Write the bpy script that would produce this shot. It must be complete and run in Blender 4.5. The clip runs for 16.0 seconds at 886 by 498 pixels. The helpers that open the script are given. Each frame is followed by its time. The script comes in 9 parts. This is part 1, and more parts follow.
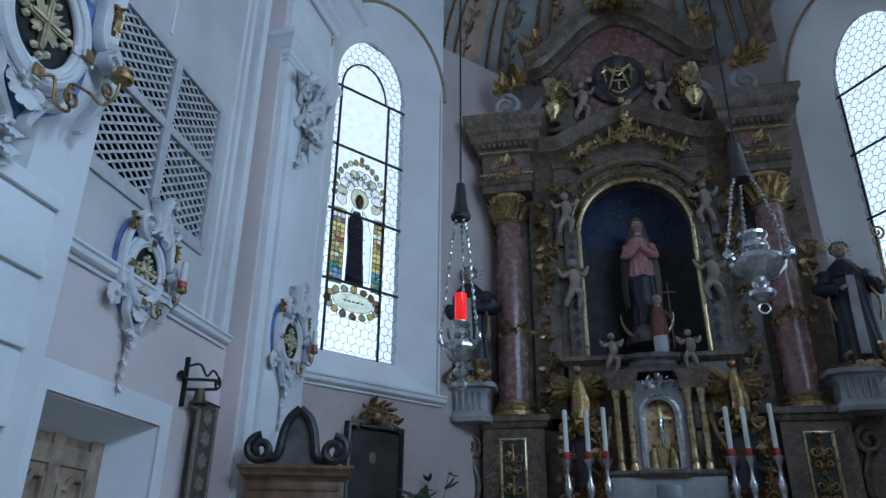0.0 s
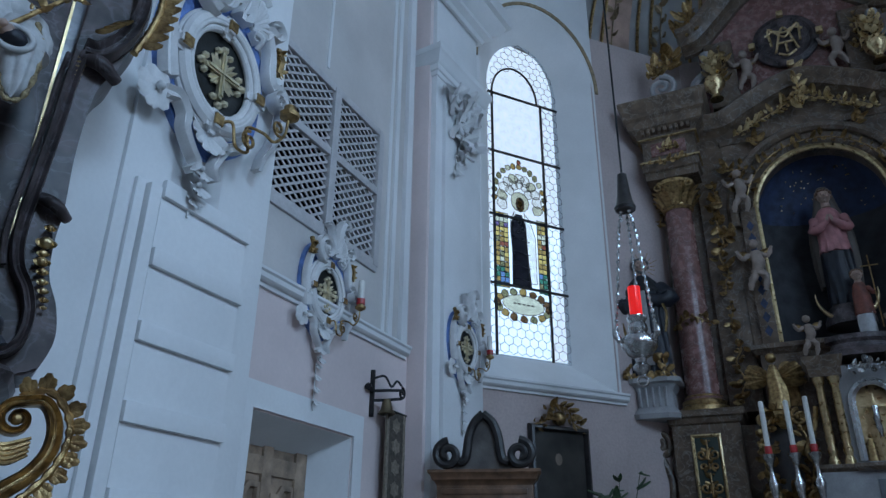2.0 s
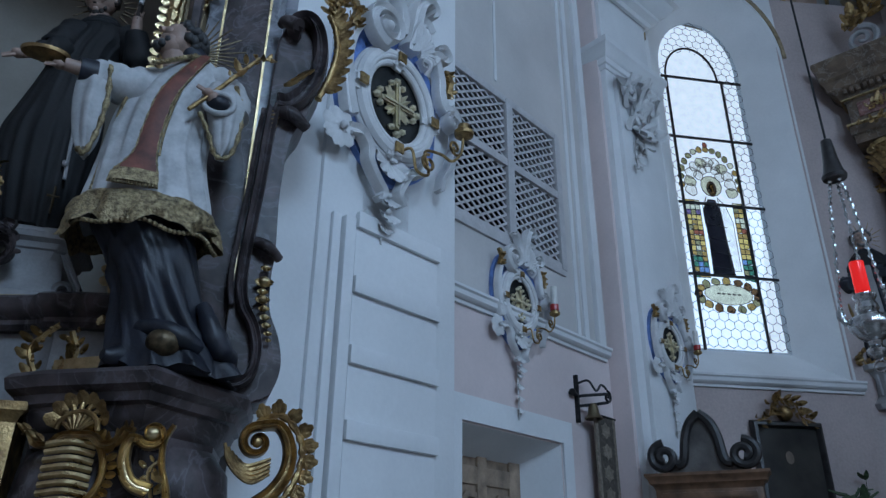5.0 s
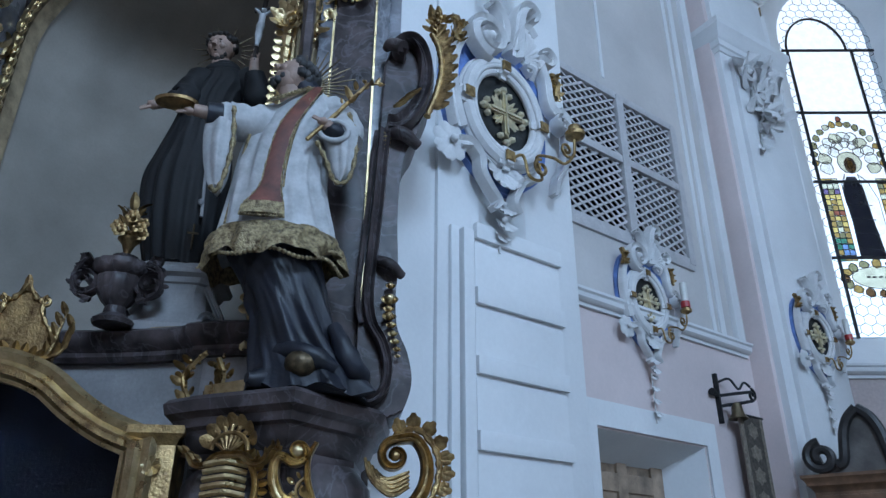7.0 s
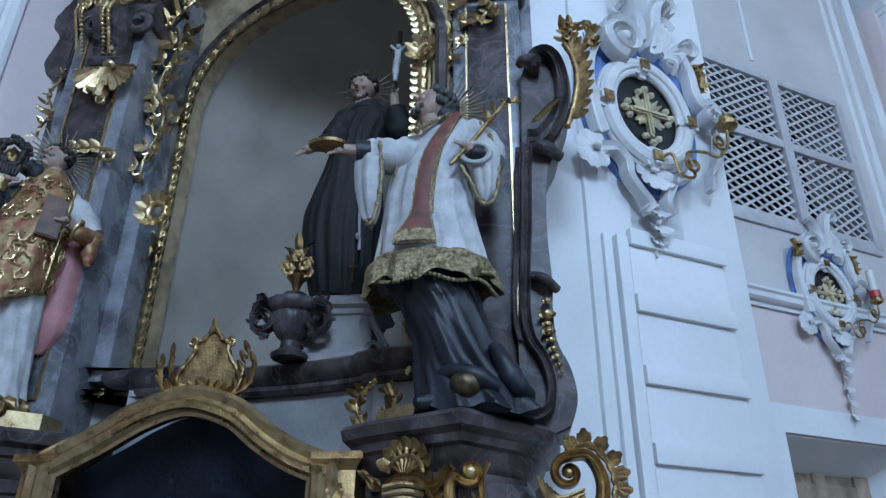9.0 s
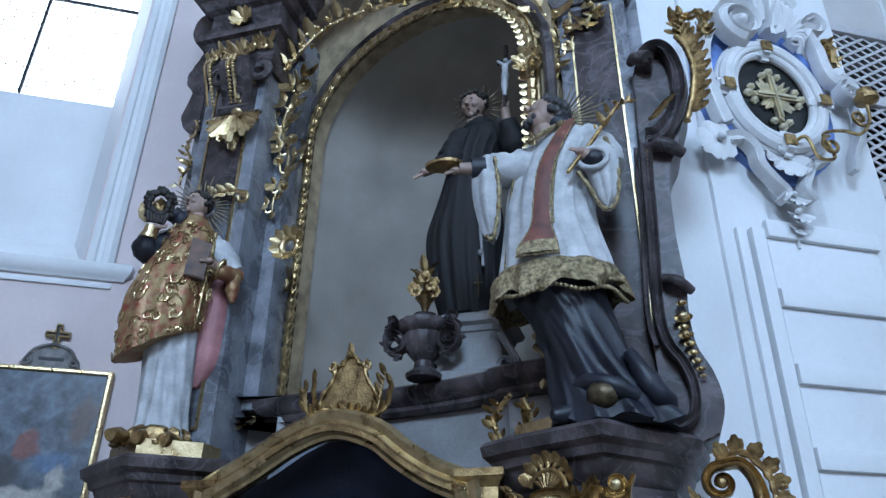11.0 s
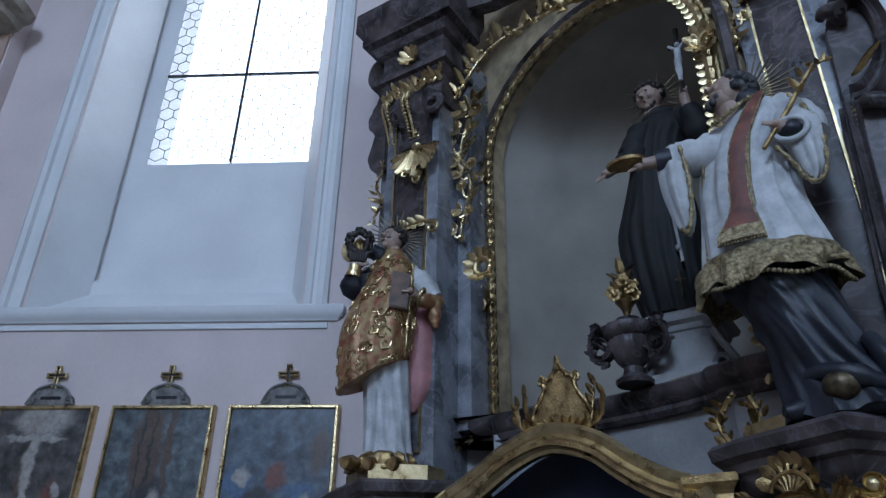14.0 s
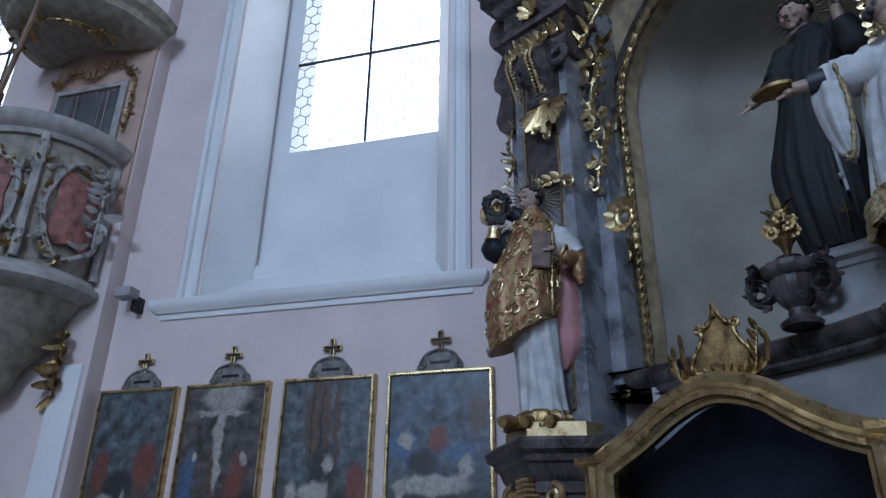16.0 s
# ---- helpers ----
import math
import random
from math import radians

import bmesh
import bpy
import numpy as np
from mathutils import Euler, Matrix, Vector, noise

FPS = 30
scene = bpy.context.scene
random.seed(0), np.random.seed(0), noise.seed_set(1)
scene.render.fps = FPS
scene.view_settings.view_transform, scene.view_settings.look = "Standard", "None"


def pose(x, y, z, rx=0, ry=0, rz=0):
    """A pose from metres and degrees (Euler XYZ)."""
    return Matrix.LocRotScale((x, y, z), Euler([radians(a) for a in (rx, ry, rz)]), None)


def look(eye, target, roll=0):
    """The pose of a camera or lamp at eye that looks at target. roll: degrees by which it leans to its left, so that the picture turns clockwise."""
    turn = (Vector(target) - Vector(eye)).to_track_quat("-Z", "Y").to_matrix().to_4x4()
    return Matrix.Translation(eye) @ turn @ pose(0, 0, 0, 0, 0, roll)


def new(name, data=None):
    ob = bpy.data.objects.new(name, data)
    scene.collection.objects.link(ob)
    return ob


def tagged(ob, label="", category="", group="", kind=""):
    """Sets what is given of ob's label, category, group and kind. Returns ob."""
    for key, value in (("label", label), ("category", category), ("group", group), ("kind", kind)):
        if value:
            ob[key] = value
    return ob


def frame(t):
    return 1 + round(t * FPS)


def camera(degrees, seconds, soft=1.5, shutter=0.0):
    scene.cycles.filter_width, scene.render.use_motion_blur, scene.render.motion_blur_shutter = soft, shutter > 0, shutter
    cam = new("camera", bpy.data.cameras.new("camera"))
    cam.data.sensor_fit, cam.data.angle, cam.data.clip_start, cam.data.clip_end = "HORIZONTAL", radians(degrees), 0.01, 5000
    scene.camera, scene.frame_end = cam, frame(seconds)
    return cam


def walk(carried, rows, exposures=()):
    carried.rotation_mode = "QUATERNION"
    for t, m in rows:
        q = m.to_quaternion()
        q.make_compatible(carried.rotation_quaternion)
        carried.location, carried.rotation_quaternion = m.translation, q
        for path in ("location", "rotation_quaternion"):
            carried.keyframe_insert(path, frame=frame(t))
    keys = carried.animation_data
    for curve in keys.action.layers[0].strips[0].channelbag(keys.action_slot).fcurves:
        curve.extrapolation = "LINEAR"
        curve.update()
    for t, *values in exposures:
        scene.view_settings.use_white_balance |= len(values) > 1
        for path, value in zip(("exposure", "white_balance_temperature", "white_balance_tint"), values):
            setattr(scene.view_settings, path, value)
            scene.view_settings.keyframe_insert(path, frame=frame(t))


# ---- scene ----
cam = camera(63.0, 16.0, soft=1.4)
# a slow turn on the spot: seconds, yaw, pitch, roll
ROWS = [
    (0.0, 11.29, 23.93, -0.48),
    (0.5, 14.42, 23.91, -0.41),
    (1.0, 18.30, 23.94, -0.37),
    (1.5, 22.01, 23.98, -0.44),
    (2.0, 25.51, 23.99, -0.53),
    (2.5, 28.50, 24.01, -0.49),
    (3.0, 31.69, 24.08, -0.40),
    (3.5, 34.59, 24.09, -0.44),
    (4.0, 37.18, 24.16, -0.47),
    (6.5, 49.01, 24.89, -0.34),
    (7.0, 52.16, 25.05, -0.23),
    (7.5, 55.47, 25.25, -0.24),
    (8.0, 58.92, 25.65, -0.31),
    (8.5, 62.16, 25.97, -0.37),
    (9.0, 65.34, 26.31, -0.45),
    (11.5, 78.72, 27.68, -0.54),
    (12.0, 81.37, 28.04, -0.56),
    (12.5, 84.25, 28.31, -0.59),
    (13.0, 86.83, 28.61, -0.64),
    (13.5, 89.84, 28.64, -0.65),
    (14.0, 93.11, 28.23, -0.65),
    (14.5, 96.28, 27.59, -0.64),
    (15.0, 99.30, 26.65, -0.60),
    (15.5, 102.51, 25.82, -0.59),
    (16.0, 105.41, 25.04, -0.64),
]
EYE = (0.0, 0.0, 1.5)
walk(cam, [(t, pose(*EYE, 90 + pitch, roll, yaw)) for t, yaw, pitch, roll in ROWS], [(0, -0.3, 6150, 12), (2, -0.52, 6150, 12), (4, -0.76, 6200, 13), (6.5, -0.1, 6250, 14), (9, 0.25, 6250, 15), (11.5, 0.46, 6350, 16), (12.5, 0.25, 6400, 17), (14, -0.3, 6450, 19), (16, -0.22, 6500, 20)])

# ---- world and light ----
world = bpy.data.worlds.new("sky")
scene.world = world
world.use_nodes = True
_n = world.node_tree.nodes
_sky = _n.new("ShaderNodeTexSky")
_sky.sky_type, _sky.sun_disc = "NISHITA", False
_sky.sun_elevation, _sky.sun_rotation = radians(48), radians(120)
world.node_tree.links.new(_sky.outputs[0], _n["Background"].inputs[0])
_n["Background"].inputs[1].default_value = 0.12
sun = new("sun", bpy.data.lights.new("sun", "SUN"))
sun.data.energy, sun.data.angle, sun.data.color = 1.0, radians(12), (1.0, 0.95, 0.88)
sun.matrix_world = look((30, -17, 38), (0, 0, 0))
DAY = (0.46, 0.71, 1.0)


def window_light(name, at, toward, w, h, watts, colour=DAY):
    """Sky light that stands in a window's opening."""
    lamp = new(name, bpy.data.lights.new(name, "AREA"))
    lamp.data.shape, lamp.data.size, lamp.data.size_y = "RECTANGLE", w, h
    lamp.data.energy, lamp.data.color = watts, colour
    lamp.matrix_world = look(at, toward)
    return lamp


# ---- materials ----
def material(name, col, rough=0.6, metal=0.0, var=0.12, scale=6.0, fine=60.0, bump=0.15, tint=None, spec=0.5, veins=None, mottle=0.35):
    """A surface with a coarse and a fine variation, relief and, for marble, veins."""
    m = bpy.data.materials.new(name)
    m.use_nodes = True
    nt = m.node_tree
    N, Lk = nt.nodes, nt.links
    b = N["Principled BSDF"]
    b.inputs["Metallic"].default_value = metal
    b.inputs["Specular IOR Level"].default_value = spec
    tc = N.new("ShaderNodeNewGeometry")
    a = N.new("ShaderNodeTexNoise")
    a.inputs["Scale"].default_value, a.inputs["Detail"].default_value = scale, 6
    f = N.new("ShaderNodeTexNoise")
    f.inputs["Scale"].default_value, f.inputs["Detail"].default_value = fine, 4
    for t in (a, f):
        Lk.new(tc.outputs["Position"], t.inputs["Vector"])
    ramp = N.new("ShaderNodeValToRGB")
    lo = tint or tuple(c * (1 - 2.2 * var) for c in col)
    hi = tuple(min(1, c * (1 + var)) for c in col)
    ramp.color_ramp.elements[0].position, ramp.color_ramp.elements[1].position = 0.3, 0.68
    ramp.color_ramp.elements[0].color, ramp.color_ramp.elements[1].color = (*lo, 1), (*hi, 1)
    Lk.new(a.outputs["Fac"], ramp.inputs[0])
    out = ramp.outputs[0]
    if veins:
        w = N.new("ShaderNodeTexNoise")
        w.inputs["Scale"].default_value, w.inputs["Detail"].default_value, w.inputs["Distortion"].default_value = scale * 0.7, 9, 1.6
        Lk.new(tc.outputs["Position"], w.inputs["Vector"])
        r2 = N.new("ShaderNodeValToRGB")
        e = r2.color_ramp.elements
        e[0].position, e[1].position = 0.47, 0.53
        e[0].color, e[1].color = (0, 0, 0, 1), (0, 0, 0, 1)
        k = e.new(0.5)
        k.color = (0.38, 0.38, 0.38, 1)
        Lk.new(w.outputs["Fac"], r2.inputs[0])
        mx = N.new("ShaderNodeMix")
        mx.data_type = "RGBA"
        Lk.new(r2.outputs[0], mx.inputs["Factor"])
        Lk.new(out, mx.inputs["A"])
        mx.inputs["B"].default_value = (*veins, 1)
        out = mx.outputs["Result"]
    fm = N.new("ShaderNodeMix")
    fm.data_type, fm.blend_type = "RGBA", "MULTIPLY"
    fm.inputs["Factor"].default_value = mottle
    Lk.new(out, fm.inputs["A"])
    fr = N.new("ShaderNodeMapRange")
    fr.inputs["From Min"].default_value, fr.inputs["From Max"].default_value = 0.3, 0.7
    fr.inputs["To Min"].default_value, fr.inputs["To Max"].default_value = 0.72, 1.12
    Lk.new(f.outputs["Fac"], fr.inputs["Value"])
    Lk.new(fr.outputs[0], fm.inputs["B"])
    Lk.new(fm.outputs["Result"], b.inputs["Base Color"])
    rr = N.new("ShaderNodeMapRange")
    rr.inputs["To Min"].default_value, rr.inputs["To Max"].default_value = max(0.04, rough - 0.12), min(1, rough + 0.12)
    Lk.new(a.outputs["Fac"], rr.inputs["Value"])
    Lk.new(rr.outputs[0], b.inputs["Roughness"])
    if bump:
        bp = N.new("ShaderNodeBump")
        bp.inputs["Strength"].default_value, bp.inputs["Distance"].default_value = bump, 0.01
        Lk.new(f.outputs["Fac"], bp.inputs["Height"])
        Lk.new(bp.outputs[0], b.inputs["Normal"])
    return m


PLASTER = material("white_plaster", (0.72, 0.72, 0.72), 0.85, var=0.04, scale=1.6, fine=35, bump=0.06, mottle=0.1)
PINK = material("pink_plaster", (0.68, 0.57, 0.55), 0.88, var=0.05, scale=1.3, fine=35, bump=0.06, mottle=0.12)
ROSE = material("rose_plaster", (0.50, 0.41, 0.385), 0.88, var=0.06, scale=1.3, fine=35, bump=0.1)
STUCCO = material("grey_stucco", (0.66, 0.65, 0.645), 0.7, var=0.06, scale=9, fine=70, bump=0.08, mottle=0.2)
BLUE = material("blue_paint", (0.16, 0.27, 0.6), 0.7, var=0.2, scale=10)
GOLD = material("gilding", (0.62, 0.49, 0.28), 0.3, metal=1.0, var=0.12, scale=18, tint=(0.44, 0.31, 0.15), fine=90, bump=0.25)
OLDGOLD = material("old_gilding", (0.44, 0.3, 0.135), 0.4, metal=1.0, var=0.2, scale=22, tint=(0.16, 0.1, 0.05), fine=90, bump=0.35)
SILVER = material("silver", (0.58, 0.58, 0.58), 0.24, metal=1.0, var=0.12, scale=20, bump=0.15)
GREYMARBLE = material("grey_marble", (0.2, 0.203, 0.225), 0.28, var=0.28, scale=5, bump=0.03, veins=(0.36, 0.38, 0.42))
DARKMARBLE = material("violet_marble", (0.085, 0.066, 0.066), 0.4, var=0.4, scale=7, bump=0.03, spec=0.25, veins=(0.2, 0.185, 0.2))
REDMARBLE = material("red_marble", (0.22, 0.105, 0.09), 0.26, var=0.18, scale=9, bump=0.03, veins=(0.45, 0.36, 0.33))
PALEMARBLE = material("pale_brown_marble", (0.135, 0.09, 0.058), 0.42, var=0.25, scale=7, bump=0.05, veins=(0.36, 0.33, 0.3))
STONEGREY = material("painted_grey_stone", (0.33, 0.32, 0.32), 0.6, var=0.12, scale=5)
NICHE = material("niche_plaster", (0.32, 0.288, 0.25), 0.85, var=0.12, scale=2.0, bump=0.06, mottle=0.15)
SANDPAINT = material("ochre_paint", (0.352, 0.262, 0.158), 0.75, var=0.2, scale=12)
WOOD = material("oiled_wood", (0.19, 0.10, 0.055), 0.45, var=0.25, scale=9, fine=40)
DOORWOOD = material("pale_oak", (0.33, 0.235, 0.165), 0.55, var=0.25, scale=7, fine=50)
DARKWOOD = material("black_wood", (0.03, 0.026, 0.025), 0.4, var=0.3, scale=12)
IRON = material("black_iron", (0.03, 0.03, 0.032), 0.5, metal=0.6, var=0.3, scale=30)
BLACKCLOTH = material("black_habit", (0.011, 0.0105, 0.0115), 0.75, var=0.3, scale=14)
NAVYCLOTH = material("dark_blue_cloth", (0.011, 0.013, 0.022), 0.5, var=0.3, scale=10)
WHITECLOTH = material("white_painted_linen", (0.484, 0.484, 0.484), 0.55, var=0.14, scale=12, bump=0.15)
SKIN = material("painted_flesh", (0.38, 0.255, 0.2), 0.5, var=0.15, scale=16)
HAIR = material("grey_hair", (0.16, 0.15, 0.15), 0.7, var=0.3, scale=30)
REDCLOTH = material("red_brown_cloth", (0.18, 0.055, 0.036), 0.6, var=0.25, scale=14)
ROSECLOTH = material("rose_cloth", (0.40, 0.17, 0.17), 0.6, var=0.15, scale=10)
BROCADE = material("gold_brocade", (0.38, 0.28, 0.13), 0.45, metal=0.4, var=0.1, scale=22, tint=(0.26, 0.055, 0.035), bump=0.4)
WAX = material("white_wax", (0.75, 0.73, 0.68), 0.45, var=0.06)
REDPLASTIC = material("red_cup", (0.45, 0.03, 0.03), 0.3, var=0.1)
LATTICE = material("grey_lattice_paint", (0.50, 0.48, 0.48), 0.7, var=0.06, scale=9)
# Near-black that stands in for the shade inside the oratory and the niche.
SHADEBLACK = material("shade_black", (0.05, 0.05, 0.055), 0.9, var=0.2)
OVALBLACK = material("black_tin", (0.018, 0.02, 0.02), 0.35, var=0.4, scale=8)
LEAD = material("lead_came", (0.05, 0.05, 0.055), 0.6, metal=0.5, var=0.2)
LEAF = material("leaf_green", (0.05, 0.09, 0.04), 0.5, var=0.3, scale=30)
FLOOR = material("stone_floor", (0.30, 0.27, 0.24), 0.5, var=0.15, scale=2)
NIGHTBLUE = material("night_blue_paint", (0.03, 0.045, 0.10), 0.7, var=0.25, scale=9)
CURTAIN = material("grey_curtain", (0.12, 0.12, 0.13), 0.8, var=0.15)
REDRELIEF = material("red_relief_paint", (0.33, 0.13, 0.11), 0.7, var=0.25, scale=14, bump=0.4)
PALEGOLD = material("pale_gold", (0.8, 0.71, 0.5), 0.36, metal=0.55, var=0.1, scale=20)
# Apse vault only: grey, darker than the white plaster.
VAULT = material("grey_vault_paint", (0.36, 0.35, 0.34), 0.85, var=0.12, scale=2.5, mottle=0.15)
# Chancel arch's shade on the upper wall, put into a darker plaster colour.
SHADED = material("shaded_plaster", (0.56, 0.53, 0.51), 0.88, var=0.07, scale=1.1, fine=35, bump=0.06, mottle=0.12)
SALMON = material("salmon_paint", (0.50, 0.34, 0.27), 0.8, var=0.12, scale=4)


def glass(name, col, rough=0.08):
    m = bpy.data.materials.new(name)
    m.use_nodes = True
    nt = m.node_tree
    b = nt.nodes["Principled BSDF"]
    b.inputs["Transmission Weight"].default_value, b.inputs["IOR"].default_value = 1.0, 1.02
    n = nt.nodes.new("ShaderNodeTexNoise")
    n.inputs["Scale"].default_value = 9
    g = nt.nodes.new("ShaderNodeNewGeometry")
    nt.links.new(g.outputs["Position"], n.inputs["Vector"])
    r = nt.nodes.new("ShaderNodeValToRGB")
    r.color_ramp.elements[0].color = (*[c * 0.75 for c in col], 1)
    r.color_ramp.elements[1].color = (*col, 1)
    nt.links.new(n.outputs["Fac"], r.inputs[0])
    nt.links.new(r.outputs[0], b.inputs["Base Color"])
    b.inputs["Roughness"].default_value = rough
    return m


CLEAR = glass("window_glass", (0.93, 0.97, 1.0))
CASEGLASS = glass("case_glass", (0.75, 0.8, 0.9), 0.02)


# ---- mesh tools ----
BASE = {}
# carved leaf work, too fine to pick apart
CARVED = {"acanthus", "festoon", "tendril", "leaf_edge", "leaf_console", "beading", "gilt_leaf", "shell", "crest", "bouquet", "branch", "arch_leaf", "garland", "crown_leaf", "corner_leaf", "keystone_leaf", "flame_leaf", "openwork", "carving", "column_band", "frieze_leaf", "upper_festoon", "panel_frame", "leaf_drop", "wall_drop", "gilt_ornament", "canopy_leaf", "crown_cloud", "figure_came", "rosette", "leaf_scroll", "gilt_scroll", "rocaille", "flower", "pendant"}
I4 = Matrix.Identity(4)


def thing(name, label, cat, F=I4, base=(0, 0, 0), group="", kind=""):
    """An Empty at a thing's base; its parts are built in the frame F."""
    ob = new(name)
    ob.matrix_world = F @ Matrix.Translation(base)
    BASE[ob.name] = Vector(base)
    return tagged(ob, label, cat, group, kind)


def finish(bm, name, mats, smooth=35):
    bmesh.ops.remove_doubles(bm, verts=bm.verts, dist=0.00005)
    bmesh.ops.recalc_face_normals(bm, faces=bm.faces)
    me = bpy.data.meshes.new(name)
    bm.to_mesh(me)
    bm.free()
    for m in mats if isinstance(mats, (list, tuple)) else [mats]:
        me.materials.append(m)
    if smooth:
        me.shade_smooth()
        me.set_sharp_from_angle(angle=radians(smooth))
    return me


def part(name, bm, mats, parent, label="", smooth=35):
    if name in CARVED:
        smooth = 50
    me = finish(bm, name, mats, smooth)
    base = BASE[parent.name]
    me.transform(Matrix.Translation(-base))
    ob = new(name, me)
    ob.parent = parent
    BASE[ob.name] = base
    return tagged(ob, label, kind="stuff" if name in CARVED else "")


def single(name, bm, mats, label, cat, F=I4, base=(0, 0, 0), group="", kind="", smooth=35):
    me = finish(bm, name, mats, smooth)
    me.transform(Matrix.Translation(-Vector(base)))
    ob = new(name, me)
    ob.matrix_world = F @ Matrix.Translation(base)
    BASE[ob.name] = Vector(base)
    return tagged(ob, label, cat, group, kind)


def B():
    return bmesh.new()


def box(bm, x0, x1, y0, y1, z0, z1, bev=0.0, mat=0):
    m = Matrix.Translation(((x0 + x1) / 2, (y0 + y1) / 2, (z0 + z1) / 2)) @ Matrix.Diagonal((abs(x1 - x0), abs(y1 - y0), abs(z1 - z0), 1))
    r = bmesh.ops.create_cube(bm, size=1, matrix=m)
    fs = set(f for v in r["verts"] for f in v.link_faces)
    for f in fs:
        f.material_index = mat
    if bev:
        es = list(set(e for f in fs for e in f.edges))
        q = bmesh.ops.bevel(bm, geom=es, offset=bev, segments=2, affect="EDGES", profile=0.6)
        for f in q["faces"]:
            f.material_index = mat
    return bm


def loft(bm, rings, close=True, caps=True, mat=0):
    """Skins rings of equal count."""
    vs = [[bm.verts.new(p) for p in r] for r in rings]
    n = len(vs[0])
    for a, b in zip(vs, vs[1:]):
        for i in range(n if close else n - 1):
            f = bm.faces.new((a[i], a[(i + 1) % n], b[(i + 1) % n], b[i]))
            f.material_index = mat
    if caps and close:
        for r in (vs[0][::-1], vs[-1]):
            f = bm.faces.new(r)
            f.material_index = mat
    return bm


def lathe(bm, prof, at=(0, 0, 0), seg=20, mat=0, sx=1.0, sy=1.0, flute=0, depth=0.0):
    """Turns a profile of (radius, height) round the upright axis."""
    x, y, z = at
    rings = []
    for r, h in prof:
        ring = []
        for i in range(seg):
            a = 2 * math.pi * i / seg
            k = r * (1 - depth * (0.5 + 0.5 * math.cos(flute * a))) if flute else r
            ring.append((x + sx * k * math.cos(a), y + sy * k * math.sin(a), z + h))
        rings.append(ring)
    return loft(bm, rings, mat=mat)


def frames_along(pts):
    """Tangent frames without twist along a line of points."""
    P = [Vector(p) for p in pts]
    T = [(P[min(i + 1, len(P) - 1)] - P[max(i - 1, 0)]).normalized() for i in range(len(P))]
    n = T[0].orthogonal().normalized()
    out = []
    for p, t in zip(P, T):
        n = (n - t * n.dot(t)).normalized() if (n - t * n.dot(t)).length > 1e-6 else t.orthogonal().normalized()
        out.append((p, n, t.cross(n)))
    return out


def tube(bm, pts, rad, seg=8, mat=0, flat=1.0):
    """A round rod along points; rad is a number or one for each point."""
    fr = frames_along(pts)
    rs = rad if isinstance(rad, (list, tuple)) else [rad] * len(pts)
    rings = [[p + r * (math.cos(2 * math.pi * i / seg) * n + flat * math.sin(2 * math.pi * i / seg) * b) for i in range(seg)] for (p, n, b), r in zip(fr, rs)]
    return loft(bm, rings, mat=mat)


def extrude(bm, poly, y0, y1, bev=0.0, mat=0, M=I4):
    """A plate: the outline in x and z, from y0 to y1."""
    f = [bm.verts.new(M @ Vector((x, y0, z))) for x, z in poly]
    g = [bm.verts.new(M @ Vector((x, y1, z))) for x, z in poly]
    n = len(poly)
    fs = [bm.faces.new(f), bm.faces.new(g[::-1])] + [bm.faces.new((f[i], f[(i + 1) % n], g[(i + 1) % n], g[i])) for i in range(n)]
    for q in fs:
        q.material_index = mat
    if bev:
        for q in bmesh.ops.bevel(bm, geom=list(fs[0].edges), offset=bev, segments=2, affect="EDGES")["faces"]:
            q.material_index = mat
    return bm


def moulding(bm, path, prof, mat=0, closed=False):
    """Runs a profile (out, up) along a plan line of (x, y); out lies to the right of the way."""
    n = len(path)
    P = [Vector(p).to_2d() for p in path]
    rings = []
    for i, p in enumerate(P):
        d1 = (P[i] - P[i - 1]) if (i or closed) else None
        d2 = (P[(i + 1) % n] - P[i]) if (i < n - 1 or closed) else None
        d1, d2 = (d1 or d2).normalized(), (d2 or d1).normalized()
        n1, n2 = Vector((d1.y, -d1.x)), Vector((d2.y, -d2.x))
        m = (n1 + n2).normalized()
        k = 1 / max(0.35, m.dot(n1))
        rings.append([(p.x + m.x * k * o, p.y + m.y * k * o, z) for o, z in prof])
    if closed:
        rings.append(rings[0])
    return loft(bm, rings, caps=not closed, mat=mat)


def moulding_xz(bm, path, prof, y, mat=0, closed=False):
    """Runs a profile (in-plane offset, out) along a line of (x, z) on an upright face at y; out comes towards -y."""
    n = len(path)
    P = [Vector(p) for p in path]
    rings = []
    for i, p in enumerate(P):
        d1 = (P[i] - P[i - 1]) if (i or closed) else None
        d2 = (P[(i + 1) % n] - P[i]) if (i < n - 1 or closed) else None
        d1, d2 = (d1 or d2).normalized(), (d2 or d1).normalized()
        n1, n2 = Vector((d1.y, -d1.x)), Vector((d2.y, -d2.x))
        m = (n1 + n2).normalized()
        k = 1 / max(0.35, m.dot(n1))
        rings.append([(p.x + m.x * k * o, y - t, p.y + m.y * k * o) for o, t in prof])
    if closed:
        rings.append(rings[0])
    return loft(bm, rings, caps=not closed, mat=mat)


def arc(cx, cz, rx, rz, a0, a1, n=16):
    return [(cx + rx * math.cos(radians(a0 + (a1 - a0) * i / n)), cz + rz * math.sin(radians(a0 + (a1 - a0) * i / n))) for i in range(n + 1)]


